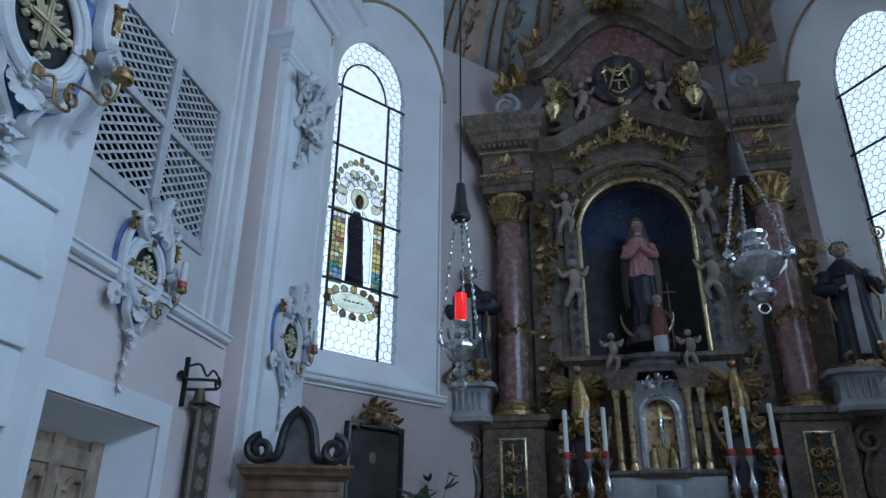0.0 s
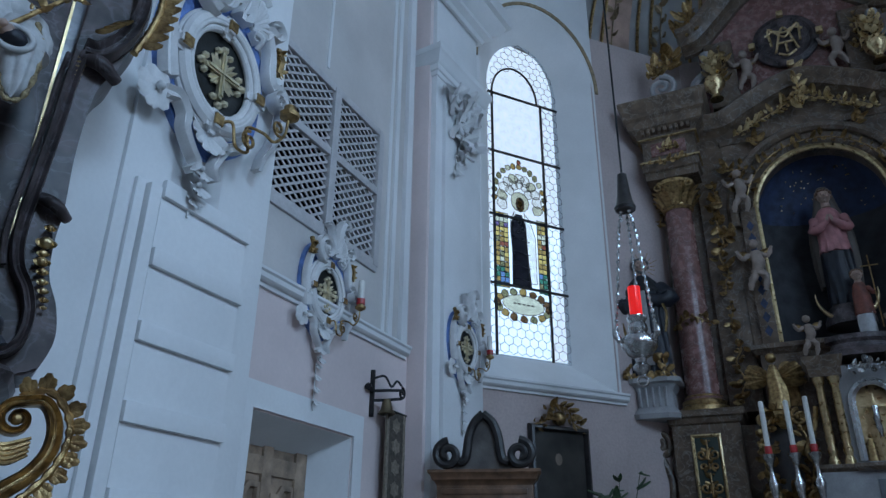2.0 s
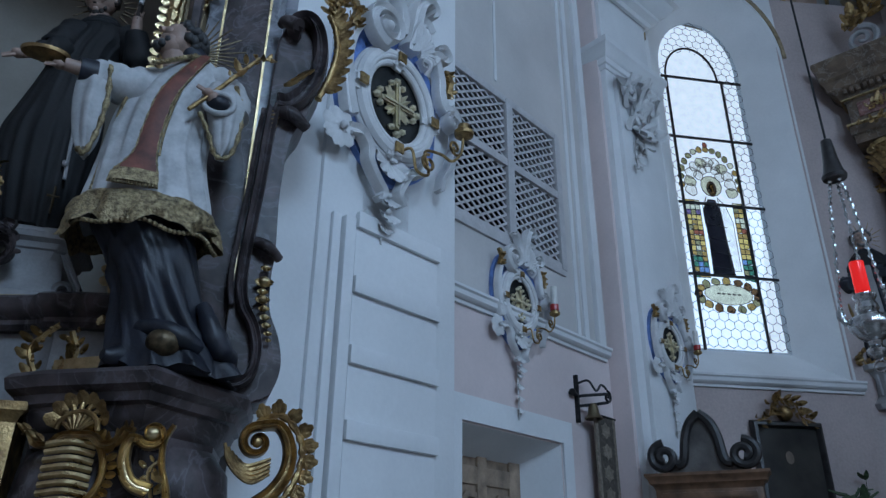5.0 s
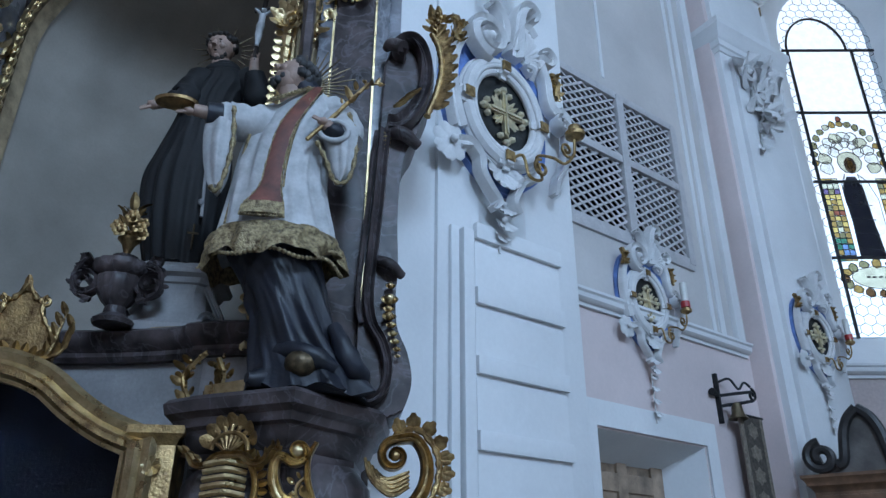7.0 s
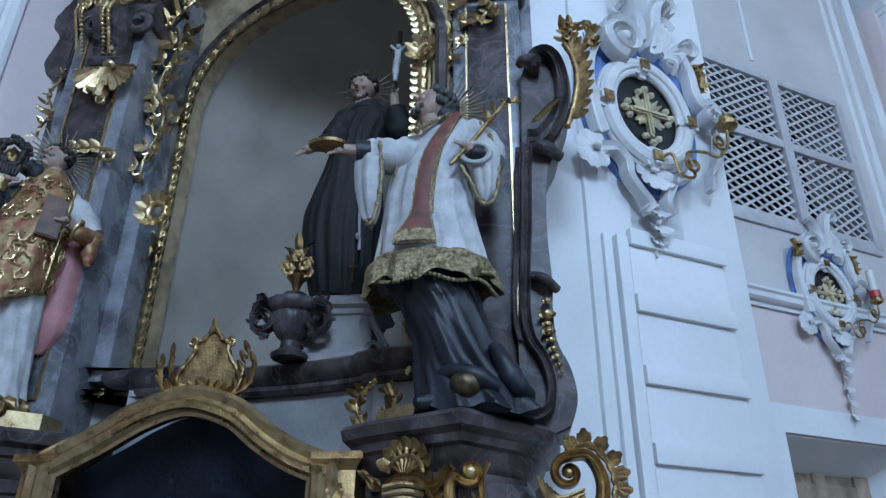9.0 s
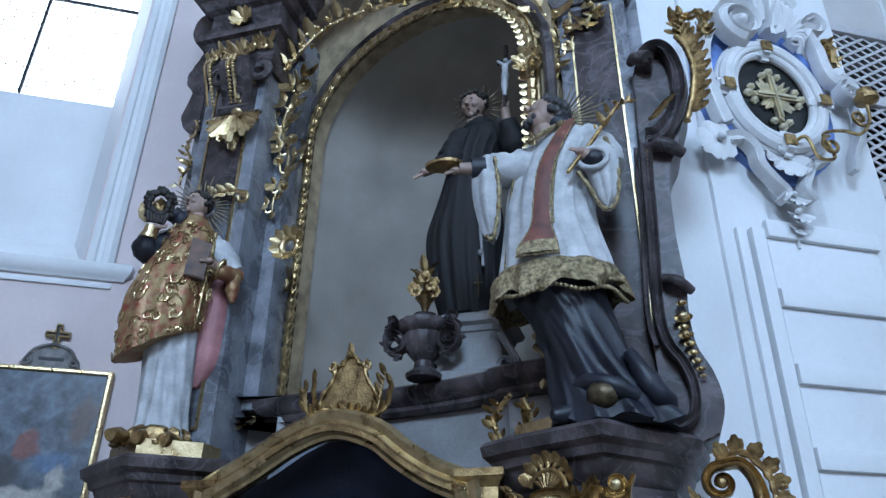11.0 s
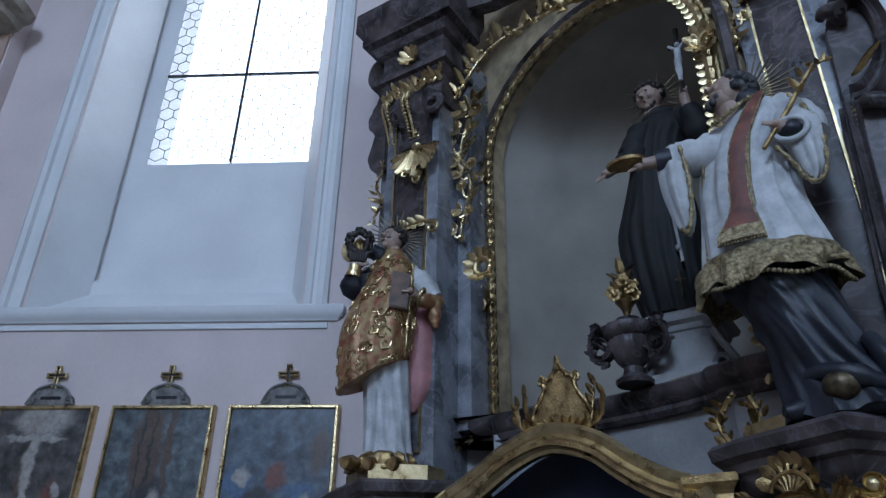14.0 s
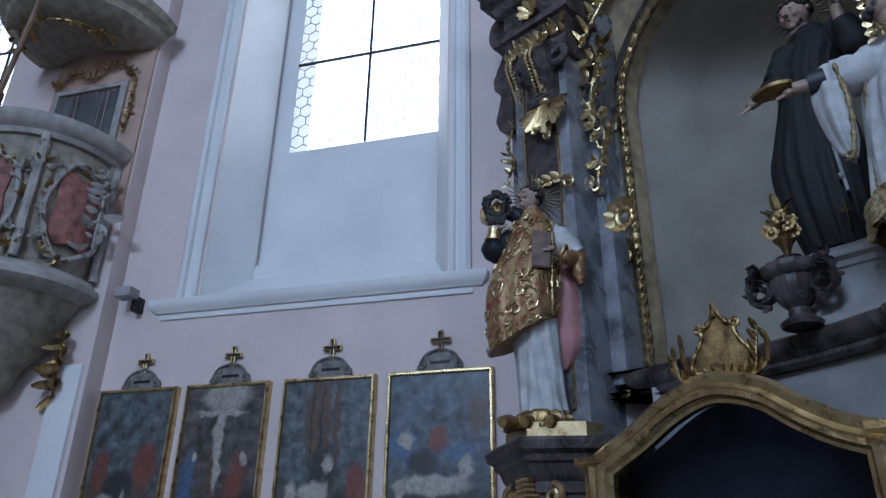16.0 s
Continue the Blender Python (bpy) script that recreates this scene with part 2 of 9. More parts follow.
def spline(pts, n=6):
    """A smooth line through points of any dimension."""
    P = [Vector(p) for p in pts]
    P = [2 * P[0] - P[1]] + P + [2 * P[-1] - P[-2]]
    out = []
    for i in range(1, len(P) - 2):
        a, b, c, d = P[i - 1:i + 3]
        for k in range(n):
            t = k / n
            out.append(0.5 * (2 * b + (c - a) * t + (2 * a - 5 * b + 4 * c - d) * t * t + (3 * b - a - 3 * c + d) * t ** 3))
    return out + [P[-2]]


def spiral(cx, cz, r0, r1, a0, turns, y, n=26, lift=0.0):
    return [(cx + (r0 + (r1 - r0) * i / n) * math.cos(radians(a0 + 360 * turns * i / n)), y - lift * i / n, cz + (r0 + (r1 - r0) * i / n) * math.sin(radians(a0 + 360 * turns * i / n))) for i in range(n + 1)]


def ribbon(bm, line, w0, w1, d, lift=.03):
    """A carved C-scroll: a hollowed band with raised rims, w0 wide at its start and w1 at its end."""
    rings, n = [], len(line)
    for i in range(n):
        a, b = Vector(line[max(i - 1, 0)]), Vector(line[min(i + 1, n - 1)])
        t = (b - a).normalized()
        q, p = Vector((t.y, -t.x)), Vector(line[i])
        w = w0 + (w1 - w0) * i / (n - 1)
        rings.append([(p.x + q.x * w * o, d - lift * h, p.y + q.y * w * o) for o, h in ((-1, -.6), (-1, .6), (-.8, 1), (-.6, .8), (-.2, .35), (.1, .45), (.25, .4), (.6, .8), (.8, 1), (1, .6), (1, -.6))])
    return loft(bm, rings)


def leaf(bm, at, way, out, size, wide=0.45, curl=0.35, mat=0):
    """A carved leaf with a midrib that curls outwards at its tip."""
    at, d, o = Vector(at), Vector(way).normalized(), Vector(out)
    o = (o - d * o.dot(d)).normalized()
    s = d.cross(o)
    mid, le, ri = [], [], []
    for k, (t, w) in enumerate(((0, 0.4), (0.3, 1.15), (0.68, 1.1), (1.0, 0.42))):
        c = at + d * size * t + o * size * curl * t * t
        mid.append(bm.verts.new(c + o * size * 0.16 * (1 - 0.6 * t)))
        le.append(bm.verts.new(c + s * size * wide * 0.5 * w - o * 0.03 * size))
        ri.append(bm.verts.new(c - s * size * wide * 0.5 * w - o * 0.03 * size))
    for a in range(3):
        for q in ((le[a], mid[a], mid[a + 1], le[a + 1]), (mid[a], ri[a], ri[a + 1], mid[a + 1]), (ri[a], le[a], le[a + 1], ri[a + 1])):
            bm.faces.new(q).material_index = mat
    return bm


def ball(bm, at, r, mat=0, sub=2, sz=1.0):
    m = Matrix.Translation(at) @ Matrix.Diagonal((r, r, r * sz, 1))
    for v in bmesh.ops.create_icosphere(bm, subdivisions=sub, radius=1, matrix=m)["verts"]:
        for f in v.link_faces:
            f.material_index = mat
    return bm


def foliage(bm, path, count, size, out=(0, -1, 0), rng=None, stem=0.012, mat=0, berries=0.25):
    """Carved leaf work along a line: a stem, leaves to both sides, buds and small curls."""
    rng = rng or random.Random(len(path) * 7 + count)
    P = [Vector(p) for p in path]
    tube(bm, P, stem, 5, mat)
    for k in range(count):
        t = (k + 0.5) / count * (len(P) - 1)
        i = min(int(t), len(P) - 2)
        p = P[i].lerp(P[i + 1], t - i)
        d = (P[i + 1] - P[i]).normalized()
        s = d.cross(Vector(out)).normalized() * (1 if k % 2 else -1)
        p = p + s * size * rng.uniform(-0.2, 0.35)
        leaf(bm, p, d * rng.uniform(-0.4, 1.0) + s * rng.uniform(0.3, 1.1) + Vector(out) * rng.uniform(0, 0.5), Vector(out), size * rng.uniform(0.5, 1.35), rng.uniform(0.4, 0.6), rng.uniform(0.2, 0.7), mat)
        if rng.random() < berries:
            ball(bm, p + Vector(out) * size * 0.25 + s * size * 0.2, size * 0.2, mat, 1)
    return bm


def wall_hole(bm, x0, x1, z0, z1, y0, thick, ox0, ox1, oz0, spring, rise=0.0, splay=0.0, slope=0.0, mats=(0, 0), shift=0.0):
    """A wall slab, front at y0, with an opening that goes through it. rise: of its arch; splay, slope: how far the sides and sill draw in towards the back."""
    def outline(dx, dz):
        a, b, c = ox0 + dx, ox1 - dx, oz0 + dz
        pts = [((a + b) / 2, c), (a, c)] + [(a, c + (spring - c) * k / 4) for k in range(1, 4)]
        if rise:
            pts += arc((a + b) / 2, spring, (b - a) / 2, rise - dx, 180, 0, 20)
        else:
            pts += [(a, spring - dx), ((a + b) / 2, spring - dx), (b, spring - dx)]
        return pts + [(b, c + (spring - c) * k / 4) for k in (3, 2, 1)] + [(b, c)]
    H, G = outline(0, 0), [(x + shift, z) for x, z in outline(splay, slope)]
    cx, cz = (ox0 + ox1) / 2, (oz0 + spring + rise) / 2

    def rim(p):
        dx, dz = p[0] - cx, p[1] - cz
        k = min(((x1 if dx > 0 else x0) - cx) / dx if abs(dx) > 1e-6 else 1e9, ((z1 if dz > 0 else z0) - cz) / dz if abs(dz) > 1e-6 else 1e9)
        return (cx + dx * k, cz + dz * k)
    n = len(H)
    layers = []
    for hole, y in ((H, y0), (G, y0 + thick)):
        h = [bm.verts.new((x, y, z)) for x, z in hole]
        q = [bm.verts.new((x, y, z)) for x, z in map(rim, hole)]
        for i in range(n):
            j = (i + 1) % n
            a, b = q[i].co, q[j].co
            fs = [bm.faces.new((h[i], h[j], q[j], q[i]))]
            if abs(a.x - b.x) > 1e-4 and abs(a.z - b.z) > 1e-4:
                cxn = a.x if (abs(a.x - x0) < 1e-4 or abs(a.x - x1) < 1e-4) else b.x
                czn = a.z if (abs(a.z - z0) < 1e-4 or abs(a.z - z1) < 1e-4) else b.z
                fs.append(bm.faces.new((q[i], q[j], bm.verts.new((cxn, y, czn)))))
            for f in fs:
                f.material_index = mats[0]
        layers.append(h)
    a, b = layers
    for i in range(n):
        f = bm.faces.new((a[i], a[(i + 1) % n], b[(i + 1) % n], b[i]))
        f.material_index = mats[1]
    # outer edges of the slab
    e = [[bm.verts.new((x, y, z)) for x, z in ((x0, z0), (x1, z0), (x1, z1), (x0, z1))] for y in (y0, y0 + thick)]
    for i in range(4):
        bm.faces.new((e[0][i], e[0][(i + 1) % 4], e[1][(i + 1) % 4], e[1][i]))
    return bm


F_W = pose(0, 0, 0, 0, 0, 90)    # faces of the walls that look along +x: x = world y, y = - world x
F_A = pose(0, 0, 0, 0, 0, 60)    # the side altar, askew in the corner
AX = 0.9                         # the church's axis

# ---- the setting ----
def structure(name, bm, mats, label, F=I4, cat="wall", smooth=35):
    return single(name, bm, mats, label, cat, F, kind="structure", smooth=smooth)


structure("floor", box(B(), -8, 10, -14, 3.4, -0.2, 0), FLOOR, "worn stone slab floor of the nave", cat="floor")
structure("floor_chancel", box(B(), -8, 10, 3.4, 13, -0.2, 0.35), FLOOR, "raised stone floor of the chancel", cat="floor")

# nave wall with its window recess, and the next bay
NW = 4.6
bm = wall_hole(B(), -4.6, 2.6, 0, 11.5, NW, 0.42, -3.28, -1.27, 3.5, 8.2, 1.1, 0.2, 0.34, (0, 1))
wall_nave = structure("wall_nave", bm, [PINK, PLASTER], "pale pink plastered nave wall with a tall window recess", F_W)
# wall behind the recess, with the glass opening above an apron
bm = wall_hole(B(), -3.2, -1.39, 3.3, 9.7, NW + 0.42, 0.07, -3.11, -1.47, 3.96, 8.2, 0.85, 0.0, 0.0, (0, 0))
structure("wall_recess", bm, PLASTER, "white plaster back of the window recess", F_W)
bm = wall_hole(B(), -3.2, -1.39, 3.3, 9.7, NW + 0.49, 0.3, -2.92, -1.44, 5.12, 8.2, 0.75, 0.02, 0.02, (0, 0))
structure("wall_apron", bm, PLASTER, "white plaster apron under the nave window", F_W)
bm = wall_hole(B(), -9.6, -4.6, 0, 11.5, NW, 0.42, -8.1, -5.95, 3.5, 8.2, 1.1, 0.28, 0.12, (0, 1))
structure("wall_nave_west", bm, [PINK, PLASTER], "pale pink plastered nave wall beyond the pulpit", F_W)
bm = wall_hole(B(), -8.3, -5.7, 3.3, 9.7, NW + 0.42, 0.37, -7.4, -6.0, 5.05, 8.2, 0.75, 0.02, 0.02)
structure("wall_apron_west", bm, PLASTER, "white plaster apron under the next window", F_W)

# nave closing walls
structure("wall_back", box(B(), -5.2, 7, -12.4, -12, 0, 11.5), PINK, "pink plastered west wall of the nave")
bm = wall_hole(B(), -12, 3.2, 0, 11.5, -6.4, -0.42, -3.7, -0.9, 3.6, 8.6, 1.3, 0.2, 0.1)
structure("wall_south", bm, PINK, "pink plastered south wall with a tall window", F_W)
structure("wall_nave_far", box(B(), -5.1, -4.6, -12.4, -9.6, 0, 11.5), PINK, "pink plastered end of the nave wall")
structure("wall_east", box(B(), -4.6, -3.0, 2.6, 3.0, 0, 11.5), PINK, "pink plastered wall behind the side altar")
structure("wall_east_south", box(B(), 4.8, 6.4, 2.6, 3.0, 0, 11.5), PINK, "pink plastered wall beside the chancel arch")
structure("ceiling", box(B(), -5.6, 7.4, -12.5, 3.0, 11.5, 11.8), PLASTER, "white plaster ceiling of the nave", cat="ceiling")

# chancel arch piers: a deep white jamb with a raised strip
bm = box(B(), 2.28, 3.47, 3.0, 3.5, 0, 11.5, 0.012)
structure("pier", bm, PLASTER, "white plastered pier of the chancel arch", F_W, "pier")
structure("pier_return", box(B(), 1.9, 2.3, 3.03, 3.5, 0, 11.5, 0.01), PLASTER, "set back white face of the chancel arch pier", F_W, "pier")
structure("pier_south", box(B(), 4.8, 5.3, 1.9, 3.47, 0, 11.5), PLASTER, "white plastered pier of the chancel arch", cat="pier")

# chancel north wall: door below, oratory opening above
bm = wall_hole(B(), 3.4, 6.6, 0, 3.55, 3.5, 0.36, 4.12, 5.45, 0.3, 2.55, 0, 0.16, 0.0, (0, 1))
structure("wall_chancel_lower", bm, [PINK, PLASTER], "pink plastered chancel wall with a splayed doorway", F_W)
bm = wall_hole(B(), 3.4, 6.6, 3.55, 11.5, 3.5, 0.5, 3.78, 5.69, 4.25, 5.8, 0, 0.0, 0.0, (0, 0))
structure("wall_chancel_upper", bm, SHADED, "white plastered chancel wall with a latticed opening", F_W)
# Room shell coloured near black, so the gaps of the lattice read as darkness.
structure("oratory_room", box(box(box(box(box(B(), 3.4, 6.6, 5.0, 5.2, 3.4, 7.5), 3.3, 6.7, 4.0, 5.2, 3.3, 3.45), 3.3, 3.45, 3.98, 5.1, 3.4, 7.5), 6.55, 6.7, 3.98, 5.1, 3.4, 7.5), 3.3, 6.7, 3.98, 5.2, 7.4, 7.55), SHADEBLACK, "near-black room shell, its colour standing for shade behind the lattice", F_W, "room")
structure("door_surround", extrude(B(), [(3.5, 0.35), (4.1, 0.35), (4.1, 2.57), (5.47, 2.57), (5.47, 0.35), (5.62, 0.35), (5.62, 2.76), (3.5, 2.76)], 3.478, 3.51, 0.006), PLASTER, "flat white plaster band round the doorway", F_W, "trim")

# tall shallow panel frame beside the lattice and above it
for i, (x0, x1, o) in enumerate(((5.86, 5.92, 0.012), (5.98, 6.06, 0.02), (6.2, 6.32, 0.05))):
    structure("wall_strip_%d" % (i + 1), box(B(), x0, x1, 3.5 - o, 3.52, 3.62, 9.5, 0.008), PLASTER, "narrow upright plaster strip on the chancel wall", F_W, "trim")
structure("wall_strip_4", box(B(), 4.62, 4.66, 3.487, 3.52, 5.95, 11.5, 0.004), PLASTER, "thin upright line in the plaster above the lattice", F_W, "trim")
STRING = [(0, 0), (0.03, 0.0), (0.035, 0.03), (0.06, 0.035), (0.085, 0.06), (0.09, 0.1), (0.11, 0.115), (0.11, 0.14), (0, 0.16)]


def string_course(name, path, z, F, k=1.0, label="moulded white string course"):
    return structure(name, moulding(B(), path, [(o * k, z + h * k) for o, h in STRING]), PLASTER, label, F, "trim")


string_course("string_1", [(3.47, 3.5), (6.35, 3.5)], 3.47, F_W, 0.9)

# second pilaster with its return, turned a little towards the apse
F_P = F_W @ Matrix.Translation((6.55, 3.22, 0)) @ pose(0, 0, 0, 0, 0, -6)
structure("wall_return", box(B(), 6.42, 6.8, 3.3, 3.6, 0, 11.5, 0.01), PINK, "rose plastered return beside the pilaster", F_W)
structure("pilaster", box(B(), -0.08, 1.0, 0.0, 0.5, 0, 7.35, 0.012), PLASTER, "tall white chancel pilaster", F_P, "pilaster")
structure("pilaster_strip", box(B(), 0.06, 0.86, -0.05, 0.06, 0.5, 7.0, 0.012), PLASTER, "raised white face of the chancel pilaster", F_P, "pilaster")
CAP = [(0, 0), (0.02, 0), (0.03, 0.05), (0.05, 0.06), (0.05, 0.14), (0.08, 0.17), (0.1, 0.26), (0.13, 0.3), (0.13, 0.38), (0, 0.42)]
structure("pilaster_capital", moulding(B(), [(-0.08, 0.5), (-0.08, 0.0), (1.0, 0.0), (1.0, 0.5)], [(o, 7.05 + h) for o, h in CAP]), PLASTER, "moulded capital of the chancel pilaster", F_P, "trim")
structure("pilaster_impost", box(B(), -0.06, 0.98, 0.02, 0.5, 7.4, 8.35, 0.01), PLASTER, "plain white block above the capital", F_P, "pilaster")
CORN = [(0, 0), (0.04, 0), (0.06, 0.06), (0.14, 0.1), (0.14, 0.16), (0.24, 0.22), (0.3, 0.34), (0.36, 0.36), (0.36, 0.44), (0.4, 0.5), (0, 0.55)]
structure("cornice", moulding(B(), [(-0.45, 0.35), (-0.08, 0.35), (-0.08, 0.0), (1.0, 0.0), (1.0, 0.5)], [(o, 8.3 + h) for o, h in CORN]), PLASTER, "heavy moulded white cornice of the chancel", F_P, "trim")

# apse: five faces
AP = [(-3.3, 7.75), (-1.95, 9.45), (-0.75, 10.75), (AX, 11.0)]
AP = AP + [(2.55, 10.75), (3.45, 10.3), (5.1, 7.75)]


def face_frame(a, b):
    """Frame on a wall from a to b: x runs along it, y goes out through it."""
    d = Vector((b[0] - a[0], b[1] - a[1]))
    return pose(a[0], a[1], 0, 0, 0, math.degrees(math.atan2(d.y, d.x))), d.length


APSE = [face_frame(AP[i], AP[i + 1]) for i in range(6)]
for i, (F, w) in enumerate(APSE):
    if i in (0, 5):
        o0, o1 = (0.12, w - 0.03) if i == 0 else (0.03, 2.05)
        structure("wall_apse_low_%d" % (i + 1), box(B(), 0, w, 0, 0.6, 0, 3.55), ROSE, "rose plastered lower wall of the apse", F)
        bm = wall_hole(B(), 0, w, 3.55, 11.5, 0, 0.45, o0, o1, 3.62, 8.35, 1.25, 0.42, 0.45, (0, 1), -0.05 if i == 0 else 0.05)
        structure("wall_apse_%d" % (i + 1), bm, [PLASTER, PLASTER], "white apse wall with a splayed arched window", F)
        structure("string_apse_%d" % (i + 1), moulding(B(), [(-0.2, 0), (w + 0.05, 0)], [(o, 3.47 + h) for o, h in STRING]), PLASTER, "moulded white string course", F, "trim")
    else:
        structure("wall_apse_%d" % (i + 1), box(B(), -0.05, w + 0.05, 0, 0.5, 0, 9.45), ROSE, "rose plastered apse wall behind the high altar", F)

# Unseen wall; its window is added to let fill light in.
structure("wall_chancel_south", wall_hole(B(), 3.0, 8, 0, 11.5, -5.3, -0.5, 3.7, 5.7, 4.4, 8.0, 0.9, 0.1, 0.1), PINK, "unseen pink plastered south chancel wall with an added window", F_W)
structure("wall_chancel_pier", box(B(), 4.95, 5.3, 6.5, 7.75, 0, 11.5), PLASTER, "white pilaster on the south side of the chancel")


def dome(bm, rx, ry, cx, cy, z0, rise, a0, a1, n=28, m=10):
    return loft(bm, [[(cx + rx * math.cos(t) * math.cos(radians(a0 + (a1 - a0) * i / n)), cy + ry * math.cos(t) * math.sin(radians(a0 + (a1 - a0) * i / n)), z0 + rise * math.sin(t)) for i in range(n + 1)] for t in [math.pi / 2 * k / m * 0.995 for k in range(m + 1)]], close=False, caps=False)


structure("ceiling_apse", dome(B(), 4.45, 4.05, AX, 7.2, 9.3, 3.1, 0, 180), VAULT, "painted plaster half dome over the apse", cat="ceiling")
bm = loft(B(), [[(AX + 4.5 * math.cos(a), y, 9.0 + 3.4 * math.sin(a)) for a in [math.pi * i / 24 for i in range(25)]] for y in (2.9, 7.25)], close=False, caps=False)
structure("ceiling_chancel", bm, PLASTER, "white plaster barrel vault of the chancel", cat="ceiling")

# light from the windows
window_light("sky_south", (6.95, -2.3, 8.0), (0, -0.5, 3.2), 2.6, 3.2, 930)
# Added fill in the made-up chancel window, to brighten the pier and north wall.
window_light("fill_chancel", (5.95, 4.7, 6.6), (-3, 3.6, 3.6), 1.8, 3.6, 230)

# ---- windows ----
SKYGLOW = bpy.data.materials.new("bright_sky")
SKYGLOW.use_nodes = True
_e = SKYGLOW.node_tree.nodes.new("ShaderNodeEmission")
_e.inputs[0].default_value, _e.inputs[1].default_value = (0.74, 0.88, 1.0, 1), 1.6
SKYGLOW.node_tree.links.new(_e.outputs[0], SKYGLOW.node_tree.nodes["Material Output"].inputs[0])


SKYBRIGHT = SKYGLOW.copy()
SKYBRIGHT.name = "glaring_sky"
SKYBRIGHT.node_tree.nodes["Emission"].inputs[1].default_value = 4.5


def backdrop(F, x0, x1, z0, z1, y, m=SKYGLOW):
    bm = B()
    bm.faces.new([bm.verts.new(p) for p in ((x0, y, z0), (x1, y, z0), (x1, y, z1), (x0, y, z1))])
    structure("backdrop", bm, m, "bright overcast sky outside the window", F, "sky", smooth=0)


def inside(x, z, x0, x1, z0, spring, rise):
    if x < x0 or x > x1 or z < z0:
        return False
    if z <= spring:
        return True
    return ((x - (x0 + x1) / 2) / ((x1 - x0) / 2)) ** 2 + ((z - spring) / rise) ** 2 < 1


def hexes(bm, x0, x1, z0, spring, rise, y, r, w=.0038, keep=lambda x, z: True):
    """Lead cames round hexagonal panes."""
    dx, dz = r * math.sqrt(3), r * 1.5
    done = set()
    for j in range(int((spring + rise - z0) / dz) + 2):
        for i in range(int((x1 - x0) / dx) + 2):
            cx, cz = x0 + (i + .5 * (j % 2)) * dx, z0 + j * dz
            P = [(cx + r * math.sin(radians(60 * k)), cz + r * math.cos(radians(60 * k))) for k in range(6)]
            for k in range(6):
                a, b = P[k], P[(k + 1) % 6]
                key = (round((a[0] + b[0]) * 300), round((a[1] + b[1]) * 300))
                if key in done:
                    continue
                done.add(key)
                if inside(*a, x0, x1, z0, spring, rise) and inside(*b, x0, x1, z0, spring, rise) and keep((a[0] + b[0]) / 2, (a[1] + b[1]) / 2):
                    t = Vector((b[0] - a[0], b[1] - a[1])).normalized() * w
                    n = (-t.y, t.x)
                    q = [bm.verts.new((p[0] + s * n[0], yy, p[1] + s * n[1])) for p in (a, b) for s, yy in ((1, y), (-1, y), (0, y + .006))]
                    for f in ((0, 1, 4, 3), (1, 2, 5, 4), (2, 0, 3, 5)):
                        bm.faces.new([q[m] for m in f])
    return bm


def leaded_window(name, F, x0, x1, z0, spring, rise, y, bars_z, bars_x, label, r=.075, keep=lambda x, z: True, bar=.014):
    win = thing(name, label, "window", F, ((x0 + x1) / 2, y, z0), kind="structure")
    out = [(x0, z0)] + [(x, z) for x, z in arc((x0 + x1) / 2, spring, (x1 - x0) / 2, rise, 180, 0, 20)] + [(x1, z0)]
    g = part("glass", extrude(B(), out, y, y + .004), CLEAR, win)
    g.visible_shadow = False
    l = part("lead_came", hexes(B(), x0, x1, z0, spring, rise, y - .008, r, keep=keep), LEAD, win, "thin hexagonal lead cames")
    l["kind"] = "stuff"
    for z in bars_z:
        part("glazing_bar", box(B(), x0, x1, y - .03, y - .008, z - bar, z + bar), IRON, win)
    for x, a, b in bars_x:
        part("glazing_bar", box(B(), x - bar, x + bar, y - .034, y - .012, a, b), IRON, win)
    return win


leaded_window("window_1", F_W, -2.92, -1.44, 5.12, 8.2, .75, NW + .5, (6.12, 7.15), ((-2.17, 5.12, 8.9),), "tall leaded clear glass window of the nave", .075, bar=.01)
backdrop(F_W, -5.0, -.2, 3.5, 11.2, NW + 1.3, SKYBRIGHT)
leaded_window("window_2", F_W, -7.4, -6.0, 5.05, 8.2, .75, NW + .5, (6.03, 7.1), ((-6.7, 5.05, 8.9),), "leaded clear glass window beyond the pulpit", .06, bar=.01)
backdrop(F_W, -9.8, -5.2, 3.5, 11.2, NW + 1.3, SKYBRIGHT)
# Glowing sheet behind the added, unseen chancel window.
backdrop(F_W, 2.5, 7.5, 3.5, 11.2, -6.6)
backdrop(F_W, -6.5, 2.0, 2.5, 11.4, -7.6)
# window surround, sill and recess mouldings
FRAMEP = [(0, 0), (0, .03), (-.03, .05), (-.05, .05), (-.06, .03), (-.09, .03), (-.1, .06), (-.14, .065), (-.17, .04), (-.17, 0)]
ol = [(-1.25, 3.52)] + [(-1.25, 8.2)] + arc(-2.275, 8.2, 1.025, 1.12, 0, 180, 20)[1:] + [(-3.3, 3.52)]
structure("window_surround", moulding_xz(B(), ol[::-1], FRAMEP, NW), PLASTER, "moulded white plaster surround of the nave window", F_W, "trim")
structure("window_sill", moulding(B(), [(-3.62, NW + .05), (-3.62, NW), (-1.02, NW), (-1.02, NW + .05)], [(-.05, 3.42), (.02, 3.42), (.03, 3.44), (.05, 3.455), (.065, 3.49), (.065, 3.52), (.04, 3.535), (-.05, 3.54)]), PLASTER, "moulded white sill of the nave window", F_W, "trim")
structure("window_sill_band", box(B(), -3.6, -1.07, NW - .018, NW + .02, 3.365, 3.405, .004), PLASTER, "flat white band below the sill", F_W, "trim")

